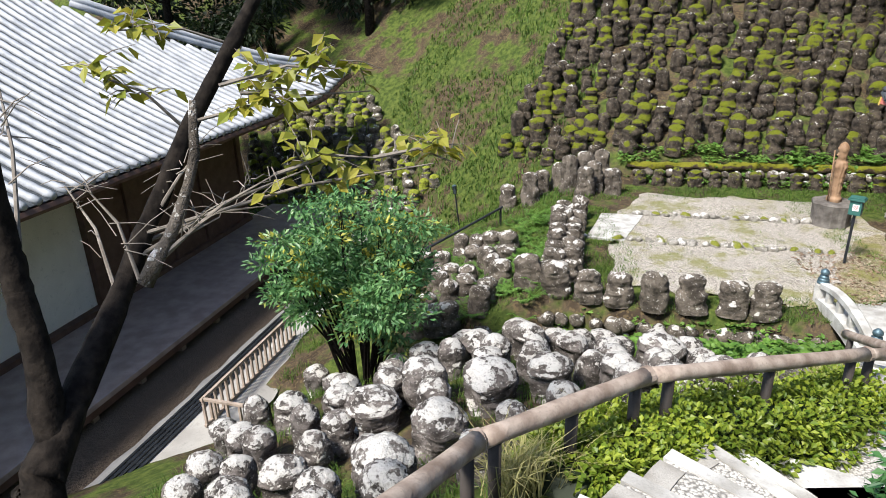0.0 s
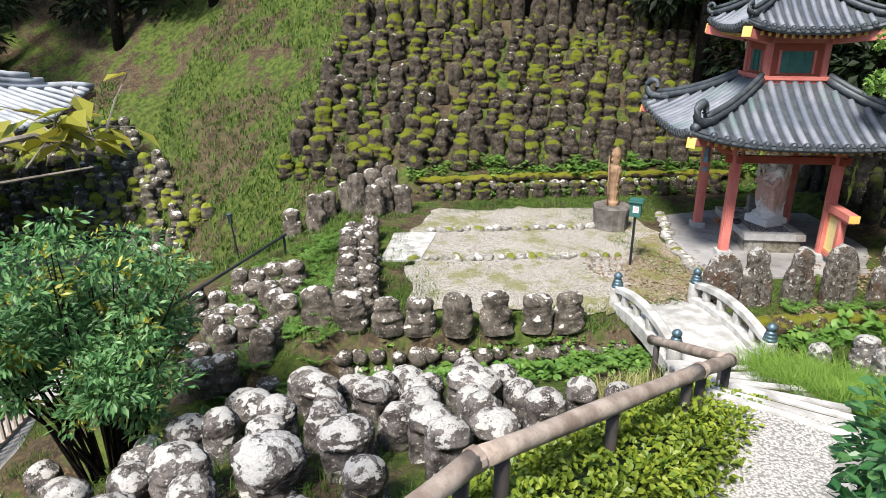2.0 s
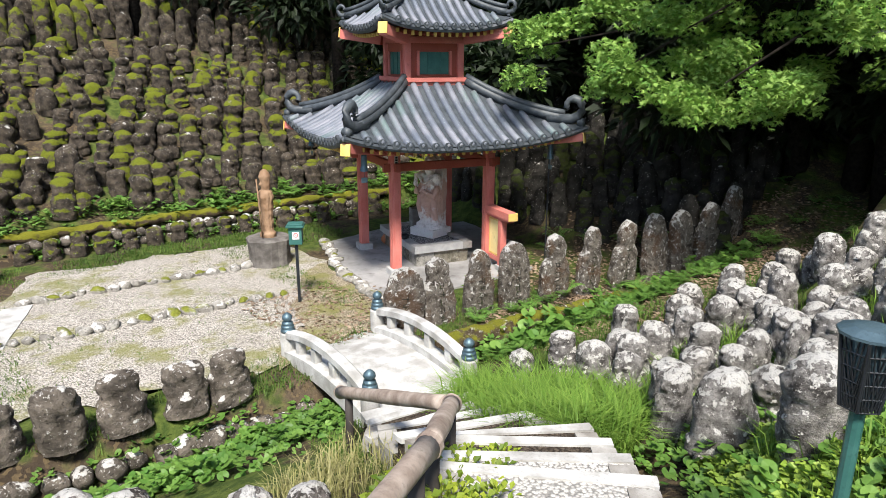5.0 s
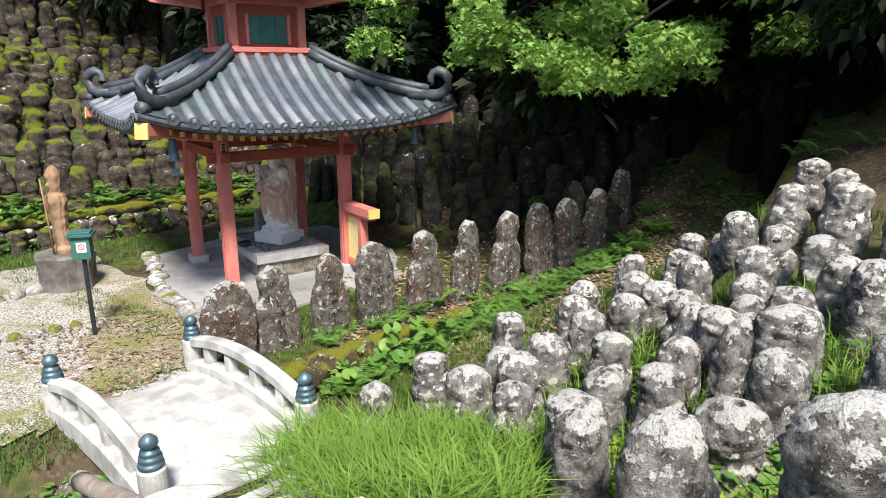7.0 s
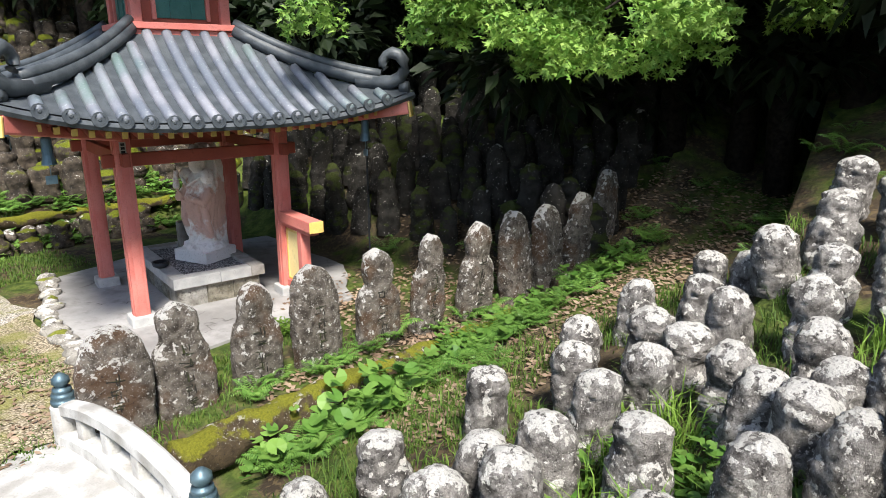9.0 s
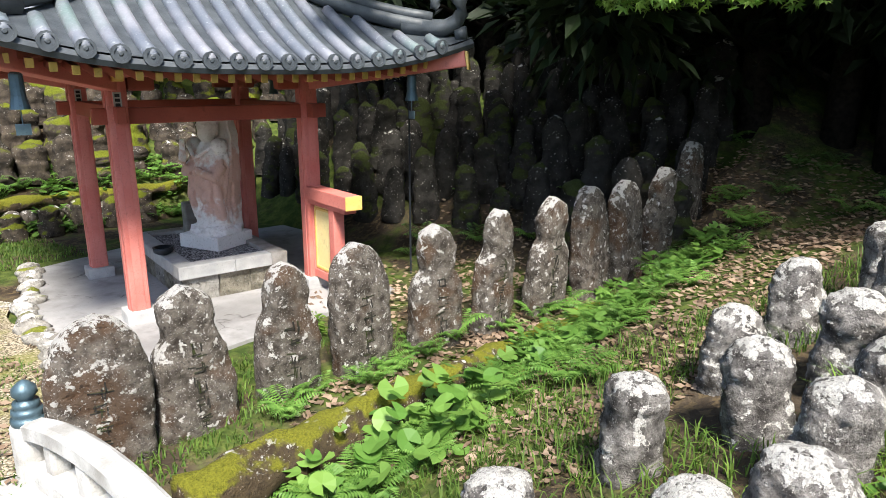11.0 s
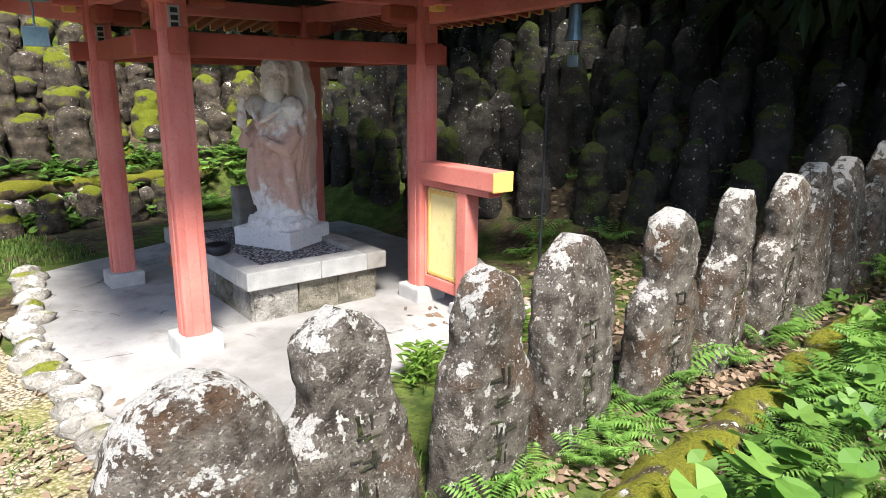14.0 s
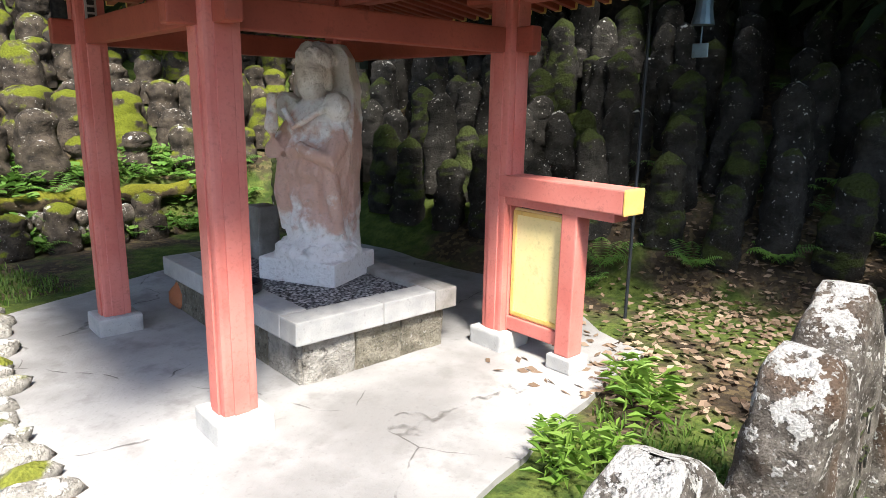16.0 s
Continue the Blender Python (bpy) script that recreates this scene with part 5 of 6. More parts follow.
for i in range(90):
    y = -14 + 0.34 * i
    if y > EAVE_N - 0.1:
        break
    pts = []
    for j in range(45):
        x = EAVE_X + 0.04 + (RIDGE_X - EAVE_X) * j / 44
        if EAVE_N - y < EAVE_X - x - 0.1:
            break
        pts.append(Vector((x, y, house_surf(min(x, EAVE_X), y) + 0.045)))
    if len(pts) > 1:
        part("rib_tile", add_tube(bmesh.new(), pts, [0.088 if q % 2 else 0.078 for q in range(len(pts))], 8), HOUSE_TILE, house, smooth=True)
for lift, r0, k0, k1 in ((0.1, 0.12, 0.0, 0.5), (0.26, 0.12, 0.16, 1.0), (0.42, 0.11, 0.2, 1.0)):
    bm = bmesh.new()
    add_tube(bm, [Vector((EAVE_X - k * 6.4, EAVE_N - k * 6.4, house_surf(EAVE_X - k * 6.4, EAVE_N - k * 6.4) + lift)) for k in (k0 + (k1 - k0) * i / 14 for i in range(15))], r0, 8)
    part("hip_ridge", bm, HOUSE_TILE, house, smooth=True)

# lower fence and drain
fence = thing("fence", pose(-4.95, 10.5, -2.55, 0, 0, -12), "low brown wooden fence along the lower path", "fence")
for i in range(20):
    part("post", box((0.05, 0.05, 0.7), (0, 0.195 * i, 0.35), 0.005), WOOD_GREY, fence)
for z in (0.1, 0.7):
    part("rail", box((0.06, 3.75, 0.06), (0, 1.82, z), 0.006), WOOD_GREY, fence)
for i in range(5):
    part("post", box((0.05, 0.05, 0.7), (0.25 + 0.28 * i, 0, 0.35), 0.005), WOOD_GREY, fence)
part("rail", box((1.4, 0.06, 0.06), (0.7, 0, 0.7), 0.006), WOOD_GREY, fence)
def drain_bars():
    bm = bmesh.new()
    for k in range(5):
        add_box(bm, (0.05, 14, 0.03), pose(-0.2 + 0.1 * k, 0, 0))
    for k in range(29):
        add_box(bm, (0.46, 0.03, 0.022), pose(0, -7 + 0.5 * k, -0.004))
    return bm


drain = thing("drain_cover", pose(-5.35, 11.8, -2.47, 0, 0, -11.8), "long black metal drain grating in the lower path", "drain", kind="structure", bm=drain_bars(), material=METAL_DARK)
sheet("earth_strip", [(-9.0, 4.0), (-7.3, 4.0), (-6.5, 8.4), (-4.7, 16.6), (-4.2, 21.5), (-5.2, 22.5), (-7.2, 14.5), (-8.4, 9.5)], -2.505, EARTH, "bare brown earth strip beside the veranda", "earth", rough=0.12)
sheet("lower_path", [(-7.3, 4.0), (-4.2, 4.0), (-3.9, 12), (-3.7, 19), (-3.4, 21.5), (-4.2, 21.5), (-4.7, 16.6), (-6.5, 8.4)], -2.5, FLAG, "grey stone-flagged path beside the house", "path", rough=0.1)

# ---- hedge, shrubs and trees ----
def leaves_in(places, count, length, width, seed, spread=0.6, droop=0.25):
    """Leaves round a list of (centre, radii) clumps, thicker towards the outside."""
    r = random.Random(seed)
    v, f = [], []
    for _ in range(count):
        c, rad = r.choice(places)
        d = Vector((r.gauss(0, 1), r.gauss(0, 1), r.gauss(0, 1))).normalized()
        k = r.random() ** 0.4
        p = Vector(c) + Vector((d.x * rad[0], d.y * rad[1], d.z * rad[2])) * k
        way = d + Vector((r.uniform(-1, 1), r.uniform(-1, 1), r.uniform(-0.6, 0.8))) * spread
        leaf_cloud(v, f, p, way, length * r.uniform(0.7, 1.3), width * r.uniform(0.7, 1.3), r, droop)
    return v, f


hedge = thing("hedge", pose(0, 0, 0), "clipped yellow-green hedge under the handrail", "hedge")
clumps = []
HEDGE_LINE = [Vector((1.15, 3.55, 0)), Vector((2.1, 4.2, 0)), Vector((4.1, 5.4, 0)), Vector((5.05, 6.15, 0))]
HEDGE_TOP = (2.78, 2.6, 2.07, 1.55)
r5 = random.Random(5)
core = bmesh.new()
for k in range(60):
    t = k / 59 * 2.999
    i = int(t)
    p = HEDGE_LINE[i].lerp(HEDGE_LINE[i + 1], t - i)
    top = HEDGE_TOP[i] + (HEDGE_TOP[i + 1] - HEDGE_TOP[i]) * (t - i)
    side = (HEDGE_LINE[i + 1] - HEDGE_LINE[i]).normalized().cross(UP)
    for o in (-0.22, 0.02, 0.26):
        clumps.append((p + side * o + UP * (top - 0.16 + r5.uniform(-0.06, 0.06)), (0.17, 0.17, 0.14)))
    for o, z in ((0.42, 0.35), (0.45, 0.6), (-0.36, 0.35)):
        clumps.append((p + side * o + UP * (top - z), (0.14, 0.14, 0.16)))
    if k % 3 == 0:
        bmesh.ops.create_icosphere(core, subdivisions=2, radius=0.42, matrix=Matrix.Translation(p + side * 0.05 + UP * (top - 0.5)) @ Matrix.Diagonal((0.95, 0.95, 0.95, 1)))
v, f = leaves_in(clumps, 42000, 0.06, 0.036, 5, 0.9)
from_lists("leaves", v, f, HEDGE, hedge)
# solid balls behind the leaves; the hedge's inner shade is put into their colour
part("core", core, FOREST, hedge, "near-black filling coloured as the shade between the leaves")

shrub = thing("shrub", pose(-1.45, 9.3, ground_height(-1.45, 9.3) - 0.05), "bushy green nandina shrub with many thin stems", "shrub")
r6 = random.Random(6)
bm = bmesh.new()
clumps = []
for k in range(44):
    a, o = r6.uniform(0, 6.28), 1.55 * math.sqrt(r6.uniform(0.01, 1))
    top = Vector((o * math.cos(a), o * math.sin(a), r6.uniform(2.3, 3.55) - 0.62 * o * o / 1.5))
    foot = Vector((0.4 * math.cos(a) * r6.random(), 0.4 * math.sin(a) * r6.random(), 0))
    low = foot.lerp(top, 0.35) + UP * 0.25
    add_tube(bm, [foot, low, foot.lerp(top, 0.7) + UP * 0.2, top], [0.022, 0.018, 0.012, 0.005], 5)
    for q in range(5):
        t = r6.uniform(0.62, 1.05)
        p = foot.lerp(top, t) + UP * 0.15 + Vector((r6.uniform(-0.25, 0.25), r6.uniform(-0.25, 0.25), r6.uniform(-0.1, 0.15)))
        clumps.append((p, (0.3, 0.3, 0.06)))
part("stem_clump", bm, BARK, shrub)
v, f = leaves_in(clumps, 17000, 0.105, 0.042, 6, 0.55, 0.12)
from_lists("leaves", v, f, NANDINA, shrub)

camellia = thing("camellia", pose(0, 0, 0), "camellia bush with glossy dark green leaves beside the path", "shrub")
cx, cy = 3.15, 2.9
gz = ground_height(cx, cy)
clumps = [((cx + o[0], cy + o[1], gz + o[2]), (0.33, 0.33, 0.32)) for o in ((0, 0, 0.9), (0.15, 0.15, 0.6), (-0.1, 0.1, 0.5), (0.3, -0.2, 1.25), (0.1, 0.1, 1.4), (0.3, 0.25, 1.1), (-0.15, -0.1, 1.1), (0.45, 0.1, 0.55), (0.45, 0.0, 1.7))]
v, f = leaves_in(clumps, 6000, 0.075, 0.04, 8, 0.7, 0.15)
from_lists("leaves", v, f, CAMELLIA, camellia)
bm = bmesh.new()
for c, rad in clumps:
    add_tube(bm, [(cx + 0.15, cy + 0.1, gz - 0.1), Vector((cx + 0.15, cy + 0.1, gz + 0.3)).lerp(Vector(c), 0.4), c], [0.03, 0.02, 0.008], 6)
part("stems", bm, BARK, camellia)


def star_leaves(places, count, size, seed):
    """Five-fingered leaves lying in flat sprays."""
    r = random.Random(seed)
    v, f = [], []
    for _ in range(count):
        c, rad = r.choice(places)
        a, k = r.uniform(0, 6.283), math.sqrt(r.random())
        p = Vector(c) + Vector((rad[0] * k * math.cos(a), rad[1] * k * math.sin(a), rad[2] * r.uniform(-1, 1) - 0.25 * rad[0] * k * k))
        m = Matrix.Translation(p) @ pose(0, 0, 0, r.uniform(-60, 60), r.uniform(-60, 60), r.uniform(0, 360))
        s = size * r.uniform(0.7, 1.25)
        n0 = len(v)
        v.append(m @ Vector((0, 0, 0)))
        for q in range(5):
            b = (q - 2) * 0.75
            v += [m @ Vector((0.42 * s * math.cos(b - 0.3), 0.42 * s * math.sin(b - 0.3), 0)), m @ Vector((s * (1 - 0.12 * abs(q - 2)) * math.cos(b), s * (1 - 0.12 * abs(q - 2)) * math.sin(b), -0.12 * s))]
            f.append((n0, n0 + 1 + 2 * q, n0 + 2 + 2 * q))
            if q:
                f.append((n0, n0 + 2 * q, n0 + 1 + 2 * q))
    return v, f


maple = thing("maple_tree", pose(17.0, 6.5, ground_height(17.0, 6.5) - 0.1), "maple tree with bright green leaf sprays hanging over the pavilion", "tree")
base = Vector((17.0, 6.5, ground_height(17.0, 6.5) - 0.1))
bm = bmesh.new()
add_tube(bm, [(0, 0, 0), (-0.3, 0.1, 2.2), (-0.8, 0.3, 4.5), (-1.6, 0.6, 6.4)], [0.22, 0.18, 0.13, 0.06], 10)
clumps = []
r7 = random.Random(7)
for tip, n in (((12.3, 7.8, 3.8), 7), ((11.9, 9.3, 4.0), 7), ((11.7, 11.3, 4.3), 5), ((12.5, 8.6, 4.6), 7), ((13.4, 6.8, 4.2), 6), ((12.6, 10.4, 4.9), 6), ((13.3, 9.2, 3.9), 5), ((12.7, 5.6, 4.8), 6), ((13.8, 7.8, 5.0), 6), ((14.0, 5.0, 4.4), 5), ((11.8, 8.0, 5.7), 6), ((12.6, 9.6, 6.2), 6), ((13.4, 7.5, 6.4), 6), ((12.2, 6.4, 6.6), 6), ((14.0, 9.0, 6.8), 6), ((13.0, 10.8, 6.2), 6), ((14.4, 6.4, 6.8), 6)):
    t = Vector(tip) - base
    root = Vector((-0.5, 0.2, 3.4 + r7.uniform(-0.6, 1.4)))
    mid = root.lerp(t, 0.5) + UP * 0.5
    add_tube(bm, [root, mid, t], [0.06, 0.035, 0.012], 6)
    for q in range(n):
        p = t + Vector((r7.uniform(-0.2, 1.6), r7.uniform(-0.8, 0.8), r7.uniform(-0.45, 0.6)))
        clumps.append((p, (0.42, 0.42, 0.2)))
part("trunk", bm, BARK, maple, smooth=True)
v, f = star_leaves(clumps, 29000, 0.085, 7)
from_lists("crown", v, f, MAPLE, maple)


def forest_tree(seed, height, spread, leaves, low=0.15):
    r = random.Random(seed)
    top = thing("forest_tree", pose(0, -30 - seed, -0.2), "tall dark evergreen tree above the hillside", "tree", "forest trees on the hillside")
    bm = bmesh.new()
    add_tube(bm, [(0, 0, 0), (0.1 * r.uniform(-1, 1), 0.1, height * 0.4), (0.3 * r.uniform(-1, 1), 0.2, height * 0.75), (0.3, 0.1, height)], [0.24, 0.19, 0.11, 0.03], 9)
    clumps = []
    for k in range(20):
        z = height * r.uniform(low, 1.0)
        a = r.uniform(0, 6.283)
        o = spread * r.uniform(0.25, 1.0) * (1.15 - 0.5 * z / height)
        p = Vector((o * math.cos(a), o * math.sin(a), z))
        add_tube(bm, [(0, 0, z - 0.5), p * 0.5 + Vector((0, 0, z * 0.5)), p], [0.06, 0.04, 0.012], 5)
        clumps.append((p, (spread * 0.42, spread * 0.42, spread * 0.26)))
    part("trunk", bm, BARK, top, smooth=True)
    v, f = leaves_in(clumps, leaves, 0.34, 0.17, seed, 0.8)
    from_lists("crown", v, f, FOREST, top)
    return top


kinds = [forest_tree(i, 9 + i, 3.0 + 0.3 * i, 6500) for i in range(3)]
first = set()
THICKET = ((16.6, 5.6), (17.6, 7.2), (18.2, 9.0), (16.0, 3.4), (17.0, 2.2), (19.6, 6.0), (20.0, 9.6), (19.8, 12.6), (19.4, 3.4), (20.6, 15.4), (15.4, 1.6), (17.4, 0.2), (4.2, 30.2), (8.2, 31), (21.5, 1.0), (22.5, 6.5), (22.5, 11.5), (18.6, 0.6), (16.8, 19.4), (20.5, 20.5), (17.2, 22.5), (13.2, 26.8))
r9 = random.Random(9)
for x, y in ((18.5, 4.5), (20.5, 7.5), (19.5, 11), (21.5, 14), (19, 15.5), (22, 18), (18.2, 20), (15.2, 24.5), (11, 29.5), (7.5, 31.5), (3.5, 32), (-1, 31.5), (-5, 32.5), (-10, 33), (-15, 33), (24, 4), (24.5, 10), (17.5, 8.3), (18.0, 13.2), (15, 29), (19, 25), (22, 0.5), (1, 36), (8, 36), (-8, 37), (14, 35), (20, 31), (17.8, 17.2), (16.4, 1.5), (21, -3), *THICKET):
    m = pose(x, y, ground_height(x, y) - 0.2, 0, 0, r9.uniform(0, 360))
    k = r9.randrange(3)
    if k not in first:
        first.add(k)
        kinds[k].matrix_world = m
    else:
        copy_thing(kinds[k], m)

# trees with high crowns out of view, added to keep sun off the slopes
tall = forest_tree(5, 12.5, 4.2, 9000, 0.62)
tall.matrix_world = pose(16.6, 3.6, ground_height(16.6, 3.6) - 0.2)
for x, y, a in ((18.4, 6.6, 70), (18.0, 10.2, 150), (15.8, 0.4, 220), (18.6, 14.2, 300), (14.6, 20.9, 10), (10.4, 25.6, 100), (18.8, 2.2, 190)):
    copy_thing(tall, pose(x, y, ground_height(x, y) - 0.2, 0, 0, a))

# bare near tree with a few yellowing leaves
tree = thing("garden_tree", pose(-1.38, 2.1, ground_height(-1.38, 2.1) - 0.1), "dark bare-branched garden tree with a few yellowing leaves", "tree")
o = Vector((-1.38, 2.1, ground_height(-1.38, 2.1) - 0.1))
bm = bmesh.new()
for pts, rad in (([o, (-1.39, 2.2, 3.5), (-1.36, 2.5, 3.72), (-1.33, 3.16, 4.14), (-1.22, 3.89, 4.77), (-0.94, 4.61, 5.49), (-0.7, 5.1, 6.2)], (0.12, 0.09, 0.065, 0.05, 0.045, 0.04, 0.025)), ([(-1.38, 2.35, 3.62), (-1.46, 2.51, 4.08), (-1.56, 2.62, 4.49), (-1.6, 2.7, 5.4)], (0.065, 0.058, 0.055, 0.045)), ([(-1.75, 1.9, 2.6), (-1.45, 2.1, 3.4), (-1.7, 1.75, 3.75)], (0.06, 0.05, 0.04))):
    soft = []
    for p, q, ra, rb in zip(pts, pts[1:], rad, rad[1:]):
        soft += [(Vector(p).lerp(Vector(q), k / 9), 1.15 * (ra + (rb - ra) * k / 9)) for k in range(9)]
    soft.append((Vector(pts[-1]), rad[-1]))
    add_tube(bm, [p - o + 0.012 * noise.noise_vector(p * 2.5) for p, _ in soft], [r * (1 + 0.14 * noise.noise(p * 7)) for p, r in soft], 16)
for vert in bm.verts:
    vert.co += 0.012 * noise.noise(vert.co * 22) * noise.noise_vector(vert.co * 9).normalized() + 0.007 * noise.noise_vector(vert.co * 34)
part("trunk", bm, BARK, tree, smooth=True)
limb = add_tube(bmesh.new(), [Vector(p) - o for p in ((-1.2, 3.06, 4.1), (-1.144, 3.12, 4.224), (-1.09, 3.19, 4.32), (-1.045, 3.26, 4.432), (-1.0, 3.33, 4.58), (-0.965, 3.39, 4.728), (-0.98, 3.5, 5.0))], [0.045, 0.042, 0.034, 0.036, 0.03, 0.03, 0.02], 10)
for vert in limb.verts:
    vert.co += 0.006 * noise.noise_vector(vert.co * 25)
part("limb", limb, STONE_ROW, tree, "pale lichened branch", smooth=True)
bm = bmesh.new()
v, f = [], []
for root, tip in (((-1.14, 3.12, 4.22), (-0.57, 3.48, 4.586)), ((-0.57, 3.48, 4.586), (-0.03, 3.645, 4.64)), ((-0.03, 3.645, 4.64), (0.42, 3.69, 4.6)), ((-0.8, 3.75, 5.0), (-0.54, 3.87, 4.84)), ((-0.9, 3.7, 5.05), (-0.25, 3.98, 5.1)), ((-1.2, 3.1, 4.15), (-0.84, 3.3, 4.4)), ((-1.25, 3.1, 4.1), (-1.5, 3.2, 4.6)), ((-1.3, 3.2, 4.2), (-0.5, 3.95, 4.5)), ((-1.3, 3.3, 4.25), (-0.75, 3.8, 4.3)), ((-1.28, 3.4, 4.35), (-1.1, 3.7, 4.65)), ((-1.33, 3.0, 4.05), (-1.75, 3.4, 4.55)), ((-1.22, 3.9, 4.8), (-0.1, 4.1, 4.95)), ((-1.22, 3.9, 4.75), (-1.6, 3.6, 5.15)), ((-1.5, 2.6, 4.4), (-1.9, 3.3, 5.2)), ((-1.1, 4.2, 5.0), (-0.4, 4.0, 5.0)), ((-1.3, 3.3, 4.3), (0.28, 4.05, 4.5)), ((-1.0, 4.4, 5.2), (-1.6, 3.9, 5.35))):
    a, b = Vector(root) - o, Vector(tip) - o
    mid = a.lerp(b, 0.5) + Vector((0.03, 0.02, 0.06))
    add_tube(bm, [a, mid, b], [0.013, 0.009, 0.004], 6)
    for q in range(9):
        k = r9.uniform(0.25, 1)
        p = a.lerp(b, k) + Vector((0, 0, 0.05))
        e = p + Vector((r9.uniform(-0.25, 0.3), r9.uniform(-0.15, 0.3), r9.uniform(-0.12, 0.2)))
        add_tube(bm, [p, p.lerp(e, 0.5) + UP * 0.02, e], [0.004, 0.003, 0.0015], 4)
        if root[1] > 3.46 or tip[0] > 0:
            for w2 in range(4):
                leaf_cloud(v, f, p.lerp(e, r9.random()), (r9.uniform(-1, 1), r9.uniform(-1, 1), r9.uniform(-0.5, 0.2)), 0.105, 0.07, r9)
part("branchwork", bm, BARK_PALE, tree, "pale bare twigs")
from_lists("leaves", v, f, AUTUMN, tree, "yellow-green leaves")

# ---- lamps, carved figure on a stump, west rail ----
lamp = thing("garden_lamp", pose(7.93, 12.98, 0.0, 0, 0, -38), "green metal box lamp with a small sign on a dark post", "lamp")
part("post", box((0.05, 0.05, 1.15), (0, 0, 0.55), 0.006), METAL_DARK, lamp)
lb = part("lamp_box", box((0.22, 0.2, 0.3), (0, 0, 1.24), 0.008), GREEN_PAINT, lamp)
part("roof", add_box(add_box(bmesh.new(), (0.3, 0.28, 0.03), pose(0, 0, 1.405), 0.004), (0.26, 0.22, 0.03), pose(0, 0, 1.435), 0.006), GREEN_PAINT, lamp)
SIGN = plain_material("white_sign", (0.7, 0.7, 0.7), (0.78, 0.78, 0.78), 4, 0.5, relief=0.02)
SIGN_RED = plain_material("red_sign", (0.5, 0.04, 0.03), (0.55, 0.06, 0.04), 4, 0.5, relief=0.02)
part("sign", box((0.115, 0.006, 0.13), (0.01, -0.104, 1.25), 0.001), SIGN, lb, "white sign with red ring")
ring = bmesh.new()
add_tube(ring, [(0.01 + 0.035 * math.cos(a), -0.109, 1.26 + 0.035 * math.sin(a)) for a in (k * math.pi / 10 for k in range(21))], 0.006, 6)
add_tube(ring, [(-0.015, -0.109, 1.285), (0.035, -0.109, 1.235)], 0.005, 6)
part("sign_mark", ring, SIGN_RED, lb)


def path_lantern(x, y, turn, tall, label, lean=0.0, wide=1.0):
    t = thing("path_lantern", pose(x, y, ground_height(x, y), 0, lean, turn), label, "lamp", "small path lanterns")
    deep = 0.25 if wide == 1 else 0.3
    r0, r1 = 0.045 * wide, 0.068 * wide
    part("post", add_tube(bmesh.new(), [(0, 0, -0.1), (0, 0, tall - deep + 0.01)], 0.022 * wide ** 0.5, 10), GREEN_PAINT if tall > 1.5 else METAL_DARK, t)
    for k in range(6):
        a = k * math.pi / 3
        part("cage_bar", add_tube(bmesh.new(), [(r0 * math.cos(a), r0 * math.sin(a), tall - deep), (r1 * math.cos(a), r1 * math.sin(a), tall)], 0.007, 6), METAL_DARK, t)
        if wide > 1:
            # lattice of crossed bars in each face
            b = a + math.pi / 3
            for q in range(1, 6):
                for way in (0, 1):
                    u, w2 = (q / 6, min(1.0, q / 6 + 0.5)) if way == 0 else (q / 6, max(0.0, q / 6 - 0.5))
                    lo = Vector((r0 * math.cos(a), r0 * math.sin(a), tall - deep)).lerp(Vector((r0 * math.cos(b), r0 * math.sin(b), tall - deep)), u)
                    hi = Vector((r1 * math.cos(a), r1 * math.sin(a), tall)).lerp(Vector((r1 * math.cos(b), r1 * math.sin(b), tall)), w2)
                    part("lattice_bar", add_tube(bmesh.new(), [lo, hi], 0.0035, 4), METAL_DARK, t)
    for q in range(0, 6):
        r2 = r0 + (r1 - r0) * q / 5
        part("cage_ring", add_tube(bmesh.new(), [(r2 * math.cos(k * math.pi / 3), r2 * math.sin(k * math.pi / 3), tall - deep + deep * q / 5) for k in range(7)], 0.004, 5), METAL_DARK, t)
    part("lamp_cap", add_lathe(bmesh.new(), ((r1 * 1.06, tall), (r1 * 1.06, tall + 0.012), (r1 * 0.6, tall + 0.03), (r1 * 0.3, tall + 0.035)), 12), BRONZE, t)
    part("glass", add_lathe(bmesh.new(), ((r0 * 0.8, tall - deep + 0.01), (r1 * 0.82, tall - 0.01)), 12), BRONZE, t, "dusty blue-grey pane")


path_lantern(4.96, 3.93, 10, 3.12 - ground_height(4.96, 3.93), "black lattice lantern on a green post by the steps", 0.0, 1.7)
path_lantern(-0.3, 19.4, 0, 1.3, "small black lantern on a thin post beside the lower steps", -6)

STUMP = plain_material("weathered_stump", (0.07, 0.062, 0.055), (0.17, 0.155, 0.14), 6, 0.9, grain=34, relief=1.0)
stump = thing("stump", pose(8.75, 15.42, 0, 0, 0, 20), "dark weathered tree stump used as a pedestal", "stump")
bm = bmesh.new()
rows = []
for z, r0 in ((-0.05, 0.43), (0.15, 0.41), (0.4, 0.42), (0.56, 0.45), (0.6, 0.4)):
    rows.append([bm.verts.new(((r0 + 0.05 * noise.noise((3 * math.cos(a), 3 * math.sin(a), z))) * math.cos(a), (r0 + 0.03 * math.sin(7 * a)) * math.sin(a), z)) for a in (k * math.pi / 16 for k in range(32))])
for a, b in zip(rows, rows[1:]):
    for k in range(32):
        bm.faces.new((a[k], a[(k + 1) % 32], b[(k + 1) % 32], b[k]))
bm.faces.new(rows[-1])
part("wood", bm, STUMP, stump, smooth=False)
fig = carved_figure(8, 1.42, 0.36)
